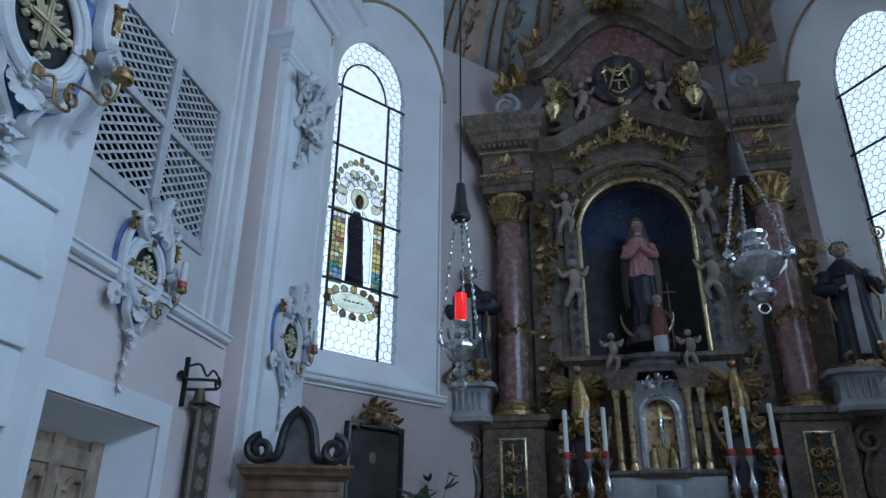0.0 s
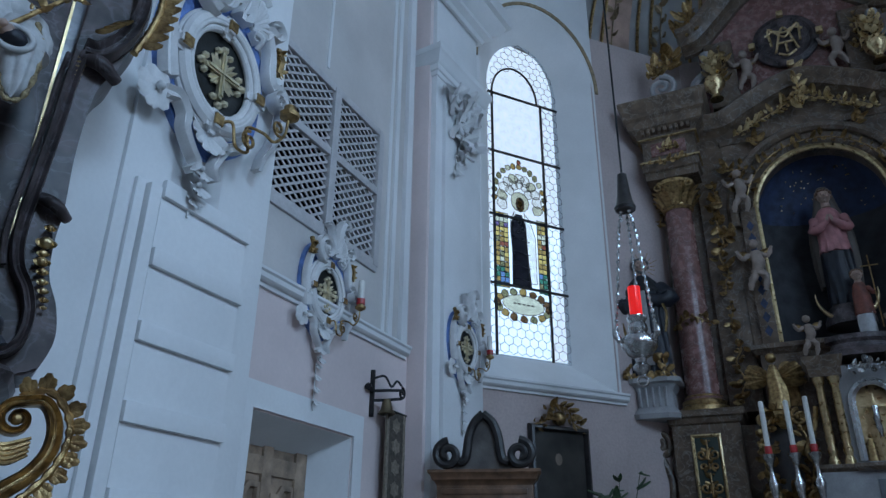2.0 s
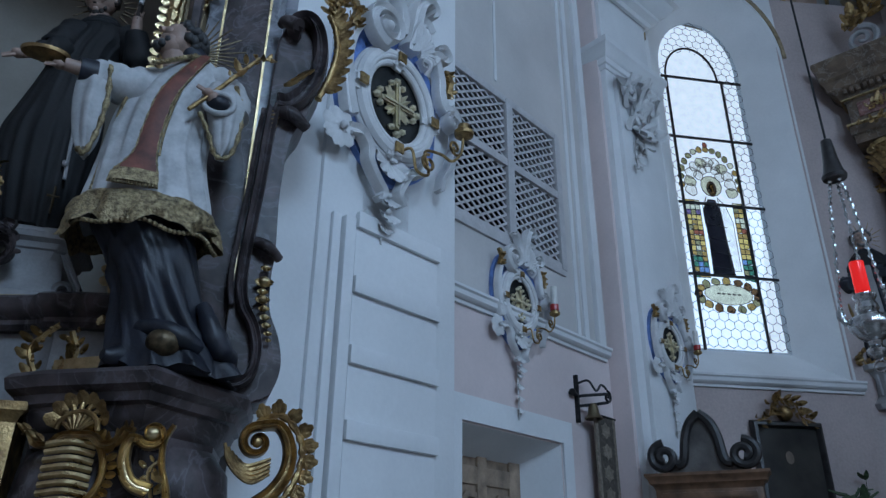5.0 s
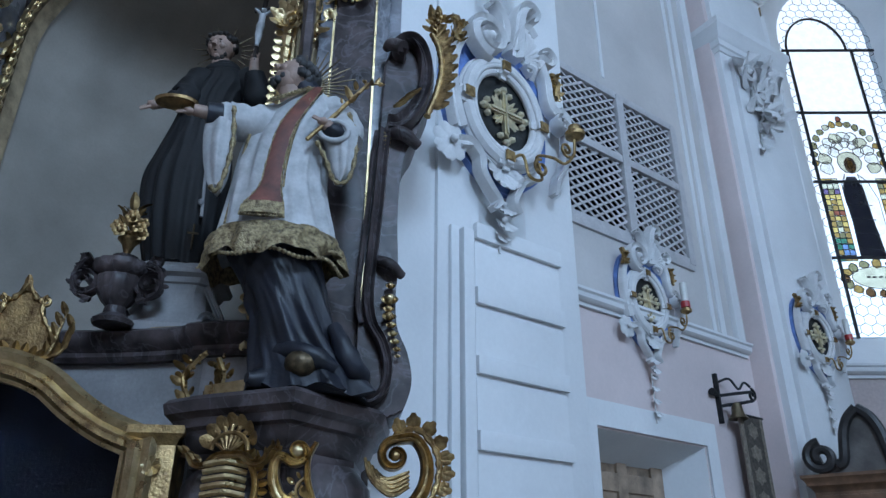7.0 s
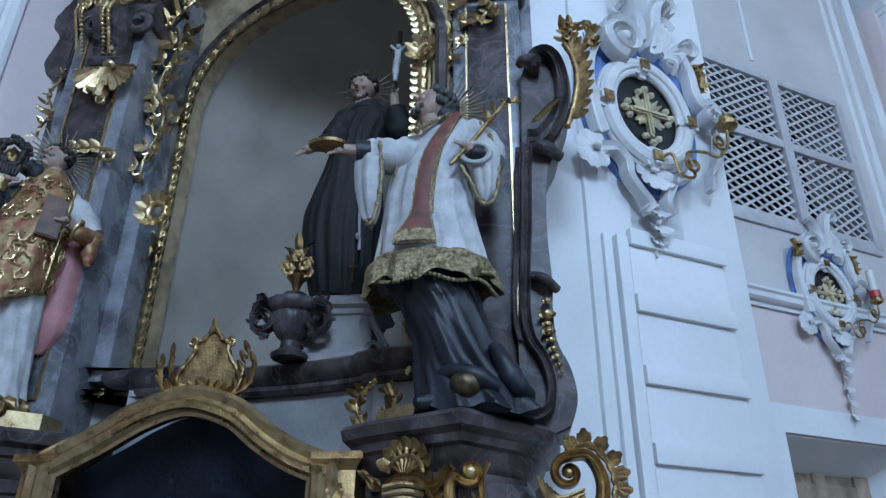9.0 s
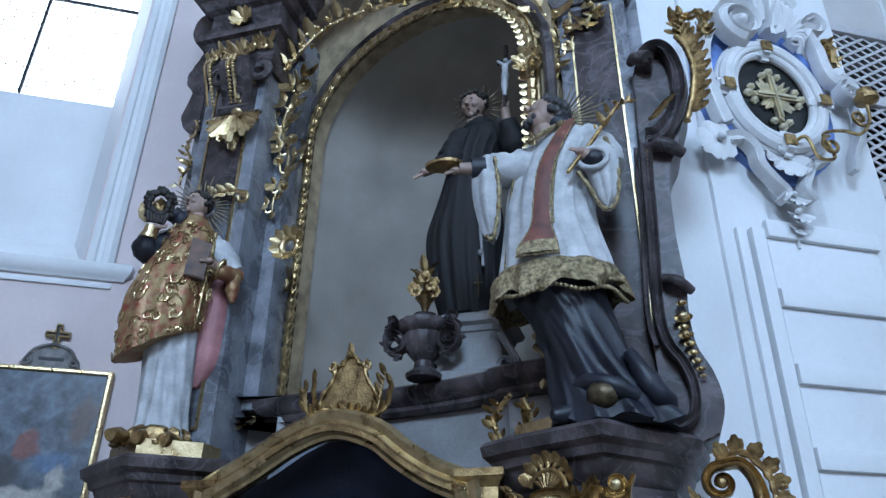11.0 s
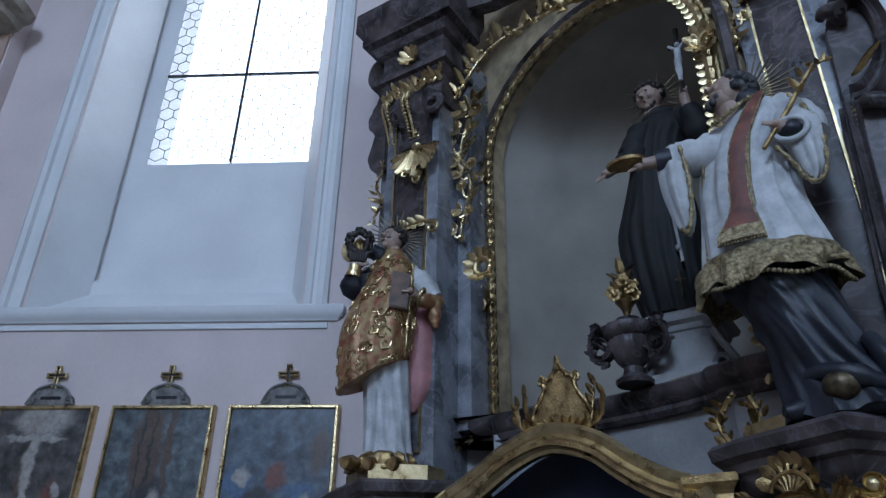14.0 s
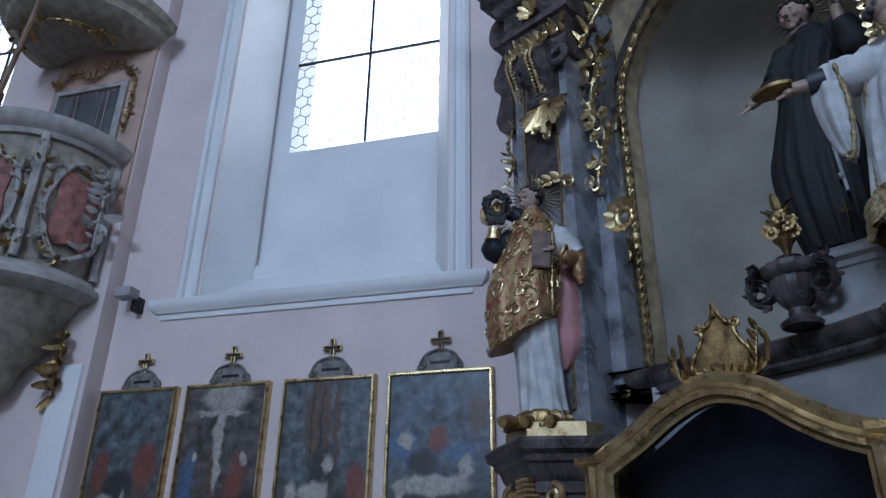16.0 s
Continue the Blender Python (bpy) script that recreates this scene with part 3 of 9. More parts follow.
# apse windows; the northern one is stained
F0, w0 = APSE[0]
GX0, GX1, GZ0, GSP, GR = .46, 1.7, 4.03, 8.3, .87
aw = leaded_window("window_3", F0, GX0, GX1, GZ0, GSP, GR, .4, (5.02, 6.05, 7.08, 8.1), ((GX1 - .31, GZ0, 8.1), (GX0 + .07, GZ0, 8.1)), "arched apse window with leaded panes and stained glass", .075,
                   lambda x, z: not (GX0 + .07 < x < GX1 - .31 and 4.6 < z < 8.1 + .5 * math.sqrt(max(0, 1 - ((x - GX0 - .47) / .4) ** 2))), .016)
bm = tube(B(), [(GX0 + .07 + .4 - .4 * math.cos(a), .38, 8.1 + .55 * math.sin(a)) for a in [math.pi * k / 20 for k in range(21)]], .016, 6)
part("arch_bar", bm, IRON, aw)
backdrop(F0, -1.2, 3.6, 2.5, 11.2, 1.4)
HUES = {"amber": (.36, .25, .09), "gold": (.6, .46, .16), "green": (.06, .2, .14), "ruby": (.26, .09, .06), "violet": (.16, .12, .24), "pearl": (.62, .62, .48), "ink": (.012, .012, .016), "sky_blue": (.15, .25, .45), "olive": (.24, .23, .13), "white": (.93, .93, .9), "brown": (.14, .08, .04)}
PANES = {k: glass(k + "_glass", v, .15) for k, v in HUES.items()}


def pane(poly, hue, y=.392, label=""):
    o = part("pane", extrude(B(), poly, y, y + .004), PANES[hue], aw, label or hue.replace("_", " ") + " stained pane", 0)
    o.visible_shadow = False


rng = random.Random(21)
fx0, fx1 = GX0 + .09, GX1 - .325
cx, hw = (fx0 + fx1) / 2, (fx1 - fx0) / 2
CAMES = B()


def glasspiece(poly, hue, y=.392, label=""):
    """A stained pane with its lead line round it."""
    pane(poly, hue, y, label)
    tube(CAMES, [(x, y - .004, z) for x, z in poly] + [(poly[0][0], y - .004, poly[0][1])], .0055, 4)


def blob(x, z, rx, rz, n=9, wob=.15):
    k = rng.uniform(0, 6)
    return [(x + rx * (1 + wob * math.sin(3 * a + k)) * math.cos(a), z + rz * (1 + wob * math.sin(2 * a + k)) * math.sin(a)) for a in [2 * math.pi * i / n for i in range(n)]]


# leafy amber and green field on both sides of the figure
for sx in (-1, 1):
    for k in range(15):
        za = 4.98 + k * .075
        for j in range(3 if sx < 0 else 2):
            xa = cx + sx * (hw - .07 * j)
            low = k < 4
            hue = rng.choice(["green", "green", "olive", "amber", "sky_blue"] if low else ["amber", "amber", "gold", "gold", "olive", "pearl", "ruby"] if k < 12 else ["violet", "gold", "amber", "olive", "pearl"])
            glasspiece([(xa, za + .003 + rng.uniform(-.012, .012)), (xa - sx * .068, za + .003), (xa - sx * .068, za + .072), (xa, za + .072)], hue, .397)
# wreath of pale flowers over the head, with green leaves outside
for k in range(11):
    a = radians(-12 + 20.4 * k)
    glasspiece(blob(cx + hw * .72 * math.cos(a), 6.33 + .38 * math.sin(a), .085, .085), "white" if k % 3 else "pearl", .391)
for k in range(15):
    a = radians(-4 + 13.4 * k)
    glasspiece(blob(cx + hw * 1.02 * math.cos(a), 6.36 + .55 * math.sin(a), .045, .05, 7), rng.choice(["olive", "amber", "olive", "pearl"]), .39)
for k in range(5):
    a = radians(20 + 35 * k)
    glasspiece(blob(cx + hw * .4 * math.cos(a), 6.42 + .2 * math.sin(a), .07, .07), "white", .393)
glasspiece(blob(cx, 6.98, .035, .05, 6), "ruby", .39)
# the figure in plain pieces: dark robe, pale mantle, halo
glasspiece([(cx - .16, 5.04), (cx + .14, 5.04), (cx + .1, 5.5), (cx + .08, 5.95), (cx + .02, 6.12), (cx - .08, 6.12), (cx - .17, 5.95), (cx - .15, 5.5)], "ink", .386, "dark robe-shaped pane")
glasspiece([(cx + .11, 5.1), (cx + .235, 5.1), (cx + .235, 5.8), (cx + .16, 6.05), (cx + .06, 6.16), (cx + .08, 5.95)], "white", .388, "white mantle-shaped pane")
glasspiece([(cx - .16, 5.72), (cx - .165, 5.76), (cx - .168, 5.85), (cx - .165, 6.02), (cx - .1, 6.16), (cx - .16, 5.95)], "white", .388, "white mantle-shaped pane")
glasspiece(blob(cx, 6.33, .15, .16, 12, .03), "pearl", .389)
glasspiece(blob(cx, 6.29, .07, .11, 12, .02), "brown", .386)
glasspiece(blob(cx, 6.3, .045, .07, 10, .02), "pearl", .383)
for z in (5.15, 5.35, 5.55, 5.75):
    tube(CAMES, [(cx - .16, .384, z), (cx + .14, .384, z - .03)], .005, 4)
for x, z in ((-.02, 6.0), (.03, 5.9), (-.05, 5.85), (.02, 5.75)):
    glasspiece(blob(cx + x, z, .03, .03, 7), rng.choice(["ruby", "green", "pearl"]), .383)
# inscribed cartouche below
for k in range(16):
    a = 2 * math.pi * k / 16
    glasspiece(blob(cx + hw * .98 * math.cos(a), 4.76 + .19 * math.sin(a), .06, .055, 7), rng.choice(["amber", "olive", "brown"]), .391)
glasspiece([(cx + hw * .8 * math.cos(radians(20 * k)), 4.77 + .14 * math.sin(radians(20 * k))) for k in range(18)], "pearl", .387)
for k in range(5):
    box(CAMES, cx - .16 + .07 * k, cx - .115 + .07 * k, .38, .384, 4.765, 4.785)
l = part("figure_came", CAMES, LEAD, aw, "dark lead lines of the stained panel")
l["kind"] = "stuff"
F5, w5 = APSE[5]
leaded_window("window_4", F5, .47, 1.71, GZ0, GSP, GR, .4, (5.02, 6.05, 7.08, 8.1), ((.54, GZ0, 8.1), (1.4, GZ0, 8.1)), "tall arched apse window with leaded clear panes", .075)
backdrop(F5, -1.4, 3.4, 2.5, 11.2, 1.4)
for name, F in (("sky_apse_north", F0), ("sky_apse_south", F5)):
    window_light(name, F @ Vector((1.09, .37, 6.2)), F @ Vector((1.09, -3, 5.6)), 1.1, 4.2, 8)
# painted arch bands round the apse windows
for i in (0, 5):
    F, w = APSE[i]
    cxx = w / 2 + .045 if i == 0 else 1.04
    structure("arch_band_%d" % (i + 1), moulding_xz(B(), arc(cxx, 8.35, 1.05, 1.3, 180, 0, 24), [(.0, 0), (.0, .02), (-.04, .035), (-.05, .02), (-.05, 0)], 0.0), SANDPAINT, "painted ochre band over the window arch", F, "trim")

# ribs and painted panels on the apse vault
for k, a in enumerate((48, 60, 72, 84, 96, 108, 120, 132)):
    bm = B()
    t = [math.pi / 2 * j / 14 for j in range(0, 13)]
    for da, rr, m in ((-1.6, .03, 0), (1.6, .03, 0)):
        tube(bm, [(AX + 4.4 * math.cos(q) * math.cos(radians(a + da)), 7.2 + 4.0 * math.cos(q) * math.sin(radians(a + da)), 9.3 + 3.06 * math.sin(q)) for q in t], rr, 6)
    structure("ceiling_rib_%d" % (k + 1), bm, OLDGOLD, "gilded double rib on the apse vault", cat="ceiling")
    if k % 2 == 0:
        bm = loft(B(), [[(AX + 4.42 * math.cos(q) * math.cos(radians(a + d)), 7.2 + 4.02 * math.cos(q) * math.sin(radians(a + d)), 9.3 + 3.07 * math.sin(q)) for d in (3.5, 6, 8.5, 11)] for q in t[1:7]], close=False, caps=False)
        structure("ceiling_panel_%d" % (k + 1), bm, SALMON, "salmon painted panel on the apse vault", cat="ceiling")
    bm = foliage(B(), [(AX + 4.38 * math.cos(q) * math.cos(radians(a - 4)), 7.2 + 3.98 * math.cos(q) * math.sin(radians(a - 4)), 9.3 + 3.04 * math.sin(q)) for q in t[0:9]], 20, .22, rng=random.Random(k))
    structure("ceiling_ornament_%d" % (k + 1), bm, SANDPAINT, "ochre leaf stucco on the apse vault", cat="ceiling")


# ---- wall cartouches with a cross and a candle arm ----
def cartouche(F, x, y, z, s, candle, drop_len, group="wall cartouches"):
    T = thing("wall_cartouche", "white and blue stucco cartouche with gilded cross on black oval", "cartouche", F, (x, y, z), group)

    def at(u, v, o=0.0):
        return (x + u * s, y - o * s, z + v * s)

    def curve(bm, pts, r, mat=0, flat=.8, o=.08):
        P = spline([(p[0], p[1], p[2] if len(p) > 2 else o) for p in pts], 6)
        n = len(P)
        rr = tuple(1.3 * q for q in r) if isinstance(r, tuple) else (r, r)
        tube(bm, [at(p[0], p[1], p[2]) for p in P], [s * (rr[0] + (rr[1] - rr[0]) * i / n) for i in range(n)], 8, mat, flat)

    ground = spline([(-.42, -.3), (-.5, .05), (-.46, .4), (-.3, .62), (0, .7), (.28, .62), (.46, .36), (.48, 0), (.42, -.34), (.2, -.55), (0, -.62), (-.22, -.52), (-.42, -.3)], 4)
    bm = B()
    extrude(bm, [(x + p.x * s, z + p.y * s) for p in ground[:-1]], y - .05 * s, y + .005, .01 * s)
    part("ground", bm, BLUE, T, "blue painted ground")
    n = 48
    ring = [(.02 + .335 * math.cos(2 * math.pi * i / n), .02 + .395 * math.sin(2 * math.pi * i / n)) for i in range(n)]
    bm = B()
    for k, t, o in ((1.0, .058, .09), (.85, .03, .1), (1.14, .026, .07), (.93, .02, .13)):
        tube(bm, [at(a * k, b * k, o) for a, b in ring + ring[:1]], t * s, 10)
    fr = part("oval_frame", bm, STUCCO, T, "white moulded oval frame")
    part("oval_plate", extrude(B(), [(x + a * .84 * s, z + b * .84 * s) for a, b in ring], y - .075 * s, y - .045 * s), OVALBLACK, T, "black painted oval plate")
    for k in range(4):
        a = math.pi / 2 * k
        bm = B()
        u, v = .35 * math.cos(a), .38 * math.sin(a)
        M = Matrix.Translation(at(u, v, .12)) @ Matrix.Rotation(-a, 4, "Y")
        r = bmesh.ops.create_cube(bm, size=1, matrix=M @ Matrix.Diagonal((.19 * s, .1 * s, .13 * s, 1)))
        bmesh.ops.bevel(bm, geom=bm.edges[:], offset=.04 * s, segments=3, affect="EDGES")
        st = part("strap", bm, STUCCO, T)
        bm = B()
        bmesh.ops.create_cube(bm, size=1, matrix=Matrix.Translation(at(u, v, .17)) @ Matrix.Rotation(-a, 4, "Y") @ Matrix.Diagonal((.075 * s, .02 * s, .07 * s, 1)))
        part("strap_pad", bm, OLDGOLD, st, "gilded pad")
    # cross
    bm = B()
    for a, L in ((2, .17), (92, .17), (182, .17), (272, .21)):
        d = (math.cos(radians(a)), math.sin(radians(a)))
        for k, (w, o) in enumerate(((.05, .09), (.028, .115))):
            tube(bm, [at(.03, .02, o), at(.03 + d[0] * L * (.95 - .1 * k), .02 + d[1] * L * (.95 - .1 * k), o)], w * s, 4, 0, .45)
        for f, q, r in ((.96, -.055, .03), (.96, .055, .03), (1.16, 0, .034)):
            ball(bm, at(.03 + d[0] * L * f - d[1] * q, .02 + d[1] * L * f + d[0] * q, .095), r * s, 0, 1, .9)
    for k in range(4):
        for q, L in ((-24, .1), (-8, .14), (8, .14), (24, .1)):
            a = radians(45 + 90 * k + q)
            leaf(bm, at(.03, .02, .085), (math.cos(a), -.08, math.sin(a)), (0, -1, 0), L * s * 1.1, .22, .05)
    part("cross", bm, PALEGOLD, T, "pale gilded cross with rays")
    # scrollwork: hollowed bands with curled ends, a ribbed shell, a flower and bell-shaped drops
    def band(pts, w0, w1, o=.1, lift=.05):
        bm = ribbon(B(), [(x + p.x * s, z + p.y * s) for p in spline(pts, 6)], w0 * s, w1 * s, y - o * s, lift * s)
        return bm

    def roll(u, v, r, a0, turns, w, o=.12):
        line = [(u + p[0], v + p[2]) for p in spiral(0, 0, r * .16, r, a0, turns, 0, 34)]
        bm = ribbon(B(), [(x + a * s, z + b * s) for a, b in line], w * .35 * s, w * s, y - o * s, .06 * s)
        ball(bm, at(u, v, o + .03), r * .24 * s, 0, 2)
        return bm
    part("top_volute", roll(-.15, .58, .18, 20, 1.7, .05, .14), STUCCO, T, "white stucco volute")
    part("plume", band([(.02, .66), (.04, .8), (.0, .92), (-.06, .98), (-.1, .96)], .055, .02, .09, .06), STUCCO, T, "white stucco plume")
    part("plume", band([(.12, .56), (.15, .72), (.17, .9), (.22, 1.06), (.3, 1.14), (.37, 1.1), (.36, 1.03)], .07, .028, .1, .07), STUCCO, T, "white stucco plume")
    bm = band([(.12, .62), (.2, .82), (.27, .9), (.33, .84)], .03, .05, .1, .06)
    for k in range(9):
        a = radians(92 - 17 * k)
        tube(bm, spline([at(.23 + .03 * math.cos(a), .6 + .05 * math.sin(a), .1), at(.23 + .1 * math.cos(a), .62 + .16 * math.sin(a), .16), at(.23 + .12 * math.cos(a), .62 + .25 * math.sin(a), .1)], 4), .022 * s, 6)
    part("rocaille", bm, STUCCO, T, "ribbed stucco shell")
    part("right_scroll", band([(.26, .5), (.36, .6), (.42, .68), (.5, .68), (.55, .74), (.5, .8), (.44, .77)], .05, .022), STUCCO, T, "white stucco scroll")
    part("right_band", band([(.4, .62), (.45, .48), (.46, .34), (.5, .24), (.58, .22)], .04, .055), STUCCO, T)
    part("flank_scroll", band([(.56, .26), (.64, .2), (.66, .06), (.63, -.1), (.57, -.26), (.5, -.38), (.47, -.5)], .05, .018), STUCCO, T, "white stucco scroll")
    part("flank_curl", roll(.58, .12, .075, 200, -1.3, .026), STUCCO, T)
    part("left_band", band([(-.36, .5), (-.44, .32), (-.47, .1), (-.44, -.12), (-.4, -.28)], .03, .055), STUCCO, T)
    bm = B()
    for k in range(7):
        a = radians(51.4 * k + 10)
        leaf(bm, at(-.47, -.42, .1), (math.cos(a), -.25, math.sin(a)), (0, -1, 0), .14 * s, .85, -.2)
    ball(bm, at(-.47, -.42, .15), .03 * s, 0, 2)
    part("flower", bm, STUCCO, T, "white stucco flower")
    part("lower_band", band([(-.4, -.4), (-.3, -.38), (-.23, -.46), (-.22, -.56), (-.15, -.66), (-.08, -.74), (-.12, -.8)], .045, .022), STUCCO, T, "white stucco scroll")
    part("lower_band", band([(.34, -.34), (.26, -.44), (.16, -.5), (.1, -.6), (.06, -.7), (.1, -.78)], .045, .02), STUCCO, T)
    bm = B()
    for k in range(7):
        a = radians(190 + 26 * k)
        leaf(bm, at(-.02, -.46, .06), (math.cos(a), -.25, math.sin(a)), (0, -1, 0), .19 * s, .55, .25)
    part("shell", bm, STUCCO, T, "white stucco shell")
    for v in (-.72, -.84):
        bm = B()
        for k in range(5):
            a = radians(215 + 27 * k)
            leaf(bm, at(0, v, .05), (math.cos(a), -.2, math.sin(a)), (0, -1, 0), .11 * s, .6, .5)
        ball(bm, at(0, v, .09), .022 * s, 0, 1)
        part("pendant", bm, STUCCO, T)
    zz = -.92
    while zz > -drop_len:
        bm = B()
        for k in range(4):
            a = radians(205 + 43 * k)
            leaf(bm, at(0, zz, .04), (math.cos(a), -.15, math.sin(a) - .2), (0, -1, 0), .085 * s, .5, .4)
        tube(bm, [at(0, zz + .02, .03), at(0, zz - .14, .03)], .009 * s, 5)
        part("pendant", bm, STUCCO, T)
        zz -= .15
    bm = foliage(B(), [at(-.44, .62, .12), at(-.43, .52, .15), at(-.45, .4, .13)], 22, .06 * s, rng=random.Random(4), stem=.035 * s)
    part("gilt_leaf", bm, OLDGOLD, T, "gilded leaf")
    bm = foliage(B(), [at(.54, .6, .1), at(.56, .5, .13), at(.56, .38, .1)], 18, .06 * s, rng=random.Random(5), stem=.035 * s, berries=.8)
    part("gilt_leaf", bm, OLDGOLD, T, "gilded flower cluster")
    # candle arm
    bm = B()
    curve(bm, [(.0, -.42, .1), (.08, -.36, .2), (.12, -.52, .22), (.24, -.5, .22), (.2, -.34, .22), (.34, -.3, .24), (.44, -.32, .26), (.52, -.22, .28), (.54, -.08, .28)], .011, flat=1)
    tube(bm, [at(.22 + p[0], -.43 + p[2], .24) for p in spiral(0, 0, .07, .015, 90, 1.4, 0, 20)], .012 * s, 6)
    tube(bm, [at(.46 + p[0], -.2 + p[2], .27) for p in spiral(0, 0, .06, .015, -60, -1.3, 0, 20)], .011 * s, 6)
    px, py, pz = at(.55, -.06, .28)
    lathe(bm, [(.02 * s, -.03 * s), (.07 * s, .0), (.075 * s, .03 * s), (.05 * s, .035 * s), (.045 * s, .09 * s), (.0, .09 * s)], (px, py, pz), 16)
    arm = part("candle_arm", bm, OLDGOLD, T, "gilded scrolled candle arm")
    if candle:
        part("candle_cup", lathe(B(), [(.03 * s, .05 * s), (.06 * s, .06 * s), (.06 * s, .14 * s), (.03 * s, .14 * s)], (px, py, pz), 12), REDPLASTIC, arm, "red candle cup")
        part("candle", lathe(B(), [(.045 * s, .12 * s), (.045 * s, .4 * s), (.0, .41 * s)], (px, py, pz), 12), WAX, arm, "short white candle")
    return T


cartouche(F_W, 2.74, 3.0, 4.35, 0.94, False, .95)
cartouche(F_W, 4.81, 3.49, 3.66, .66, True, 1.45)
cartouche(F_P, .42, -.05, 3.7, .62, True, 1.45)
# stucco trophy high on the pilaster
bm = B()
rng = random.Random(31)
for k in range(60):
    t = rng.random()
    u, v = rng.gauss(0, .2 * (1 - .5 * t)), 7.05 - 1.0 * t
    a = rng.uniform(0, 6.28)
    leaf(bm, (.42 + u, -.07, v), (math.cos(a), -.2, math.sin(a)), (0, -1, 0), rng.uniform(.12, .24), .6, .5)
for u, v, r, d in ((-.2, 6.8, .14, 1), (.15, 6.75, .15, -1), (-.05, 6.5, .13, 1), (.2, 6.4, .12, -1)):
    tube(bm, spiral(.42 + u, v, r, .02, 90, 1.5 * d, -.1, 26, .04), .035, 7)
foliage(bm, spline([(.36, -.07, 6.25), (.28, -.07, 6.0), (.3, -.07, 5.8)], 5), 8, .1)
single("stucco_trophy", bm, STUCCO, "grey-white stucco bouquet of leaves on the pilaster", "stucco", F_P, (.42, -.05, 6.5), kind="stuff")

# ---- hymn board on the pier ----
hb = thing("hymn_board", "tall white painted hymn board with shallow ledges on the pier", "board", F_W, (2.9, 3.0, 1.0))
part("backing", box(B(), 2.55, 3.27, 2.985, 3.0, 1.0, 3.5, .004), PLASTER, hb)
for k in range(6):
    z = 3.45 - .415 * k
    bm = box(B(), 2.545, 3.275, 2.955, 2.99, z - .05, z + .055, .006)
    part("ledge", bm, PLASTER, hb)
for x0, x1, o in ((2.36, 2.42, .03), (2.44, 2.52, .05)):
    part("side_rail", box(B(), x0, x1, 3.0 - o, 3.0, 1.0, 3.44, .008), PLASTER, hb)

# ---- latticed oratory opening ----
ls = thing("lattice_screen", "grey painted wooden lattice screen in the wall opening", "screen", F_W, (4.77, 3.5, 4.26))
X0, X1, Z0, Z1 = 3.78, 5.69, 4.25, 5.8
for nm, b in (("bottom_rail", (X0, X1, Z0 - .06, Z0 + .06)), ("top_rail", (X0, X1, Z1 - .05, Z1 + .03)), ("side_stile", (X1 - .07, X1 + .02, Z0, Z1)), ("side_stile", (X0 - .02, X0 + .07, Z0, Z1)), ("mullion", (4.77, 4.87, Z0, Z1)), ("cross_rail", (X0, X1, 5.03, 5.11))):
    o = {"mullion": .006, "cross_rail": 0, "side_stile": .003}.get(nm, -.003)
    part(nm, box(B(), b[0], b[1], 3.47 - o, 3.53 + o, b[2], b[3], .005), LATTICE, ls)
for d in (1, -1):
    c = -3.0
    while c < 3.2:
        pts = []
        for x in (X0, X1):
            zz = 5.06 + d * (x - 4.77) * .62 + c
            pts.append((x, zz))
        (xa, za), (xb, zb) = pts
        m = (zb - za) / (xb - xa)

        def clip(x, zv):
            if zv < Z0:
                return x + (Z0 - zv) / m, Z0
            if zv > Z1:
                return x + (Z1 - zv) / m, Z1
            return x, zv
        if not (max(za, zb) < Z0 or min(za, zb) > Z1):
            (xa, za), (xb, zb) = clip(xa, za), clip(xb, zb)
            if xb - xa > .05:
                yy = 3.5 if d > 0 else 3.509
                bm = extrude(B(), [(xa, za - .014), (xb, zb - .014), (xb, zb + .014), (xa, za + .014)], yy, yy + .008)
                part("slat", bm, LATTICE, ls, smooth=0)
        c += .088

# ---- sacristy door ----
door = thing("door_1", "pale oak panelled door standing in the deep doorway", "door", F_W, (4.78, 3.8, .35), kind="structure")
part("leaf_board", box(B(), 4.1, 5.5, 3.86, 3.9, .35, 2.6), DOORWOOD, door)
for x0, x1, z0, z1 in ((4.3, 4.42, .4, 2.5), (5.15, 5.3, .4, 2.5), (4.72, 4.84, .4, 2.5)):
    part("stile", box(B(), x0, x1, 3.835, 3.865, z0, z1, .006), DOORWOOD, door)
for z0, z1 in ((2.18, 2.32), (1.3, 1.45), (.4, .6)):
    part("rail", box(B(), 4.3, 5.3, 3.838, 3.866, z0, z1, .006), DOORWOOD, door)
for x0, x1 in ((4.43, 4.71), (4.85, 5.14)):
    part("door_panel", moulding_xz(B(), [(x0, 1.46), (x0, 2.05), ((x0 + x1) / 2 - .06, 2.05), ((x0 + x1) / 2, 2.12), (x1, 2.12), (x1, 1.46)], [(0, 0), (0, .03), (.04, .04), (.05, .01), (.05, 0)], 3.865, closed=True), DOORWOOD, door)

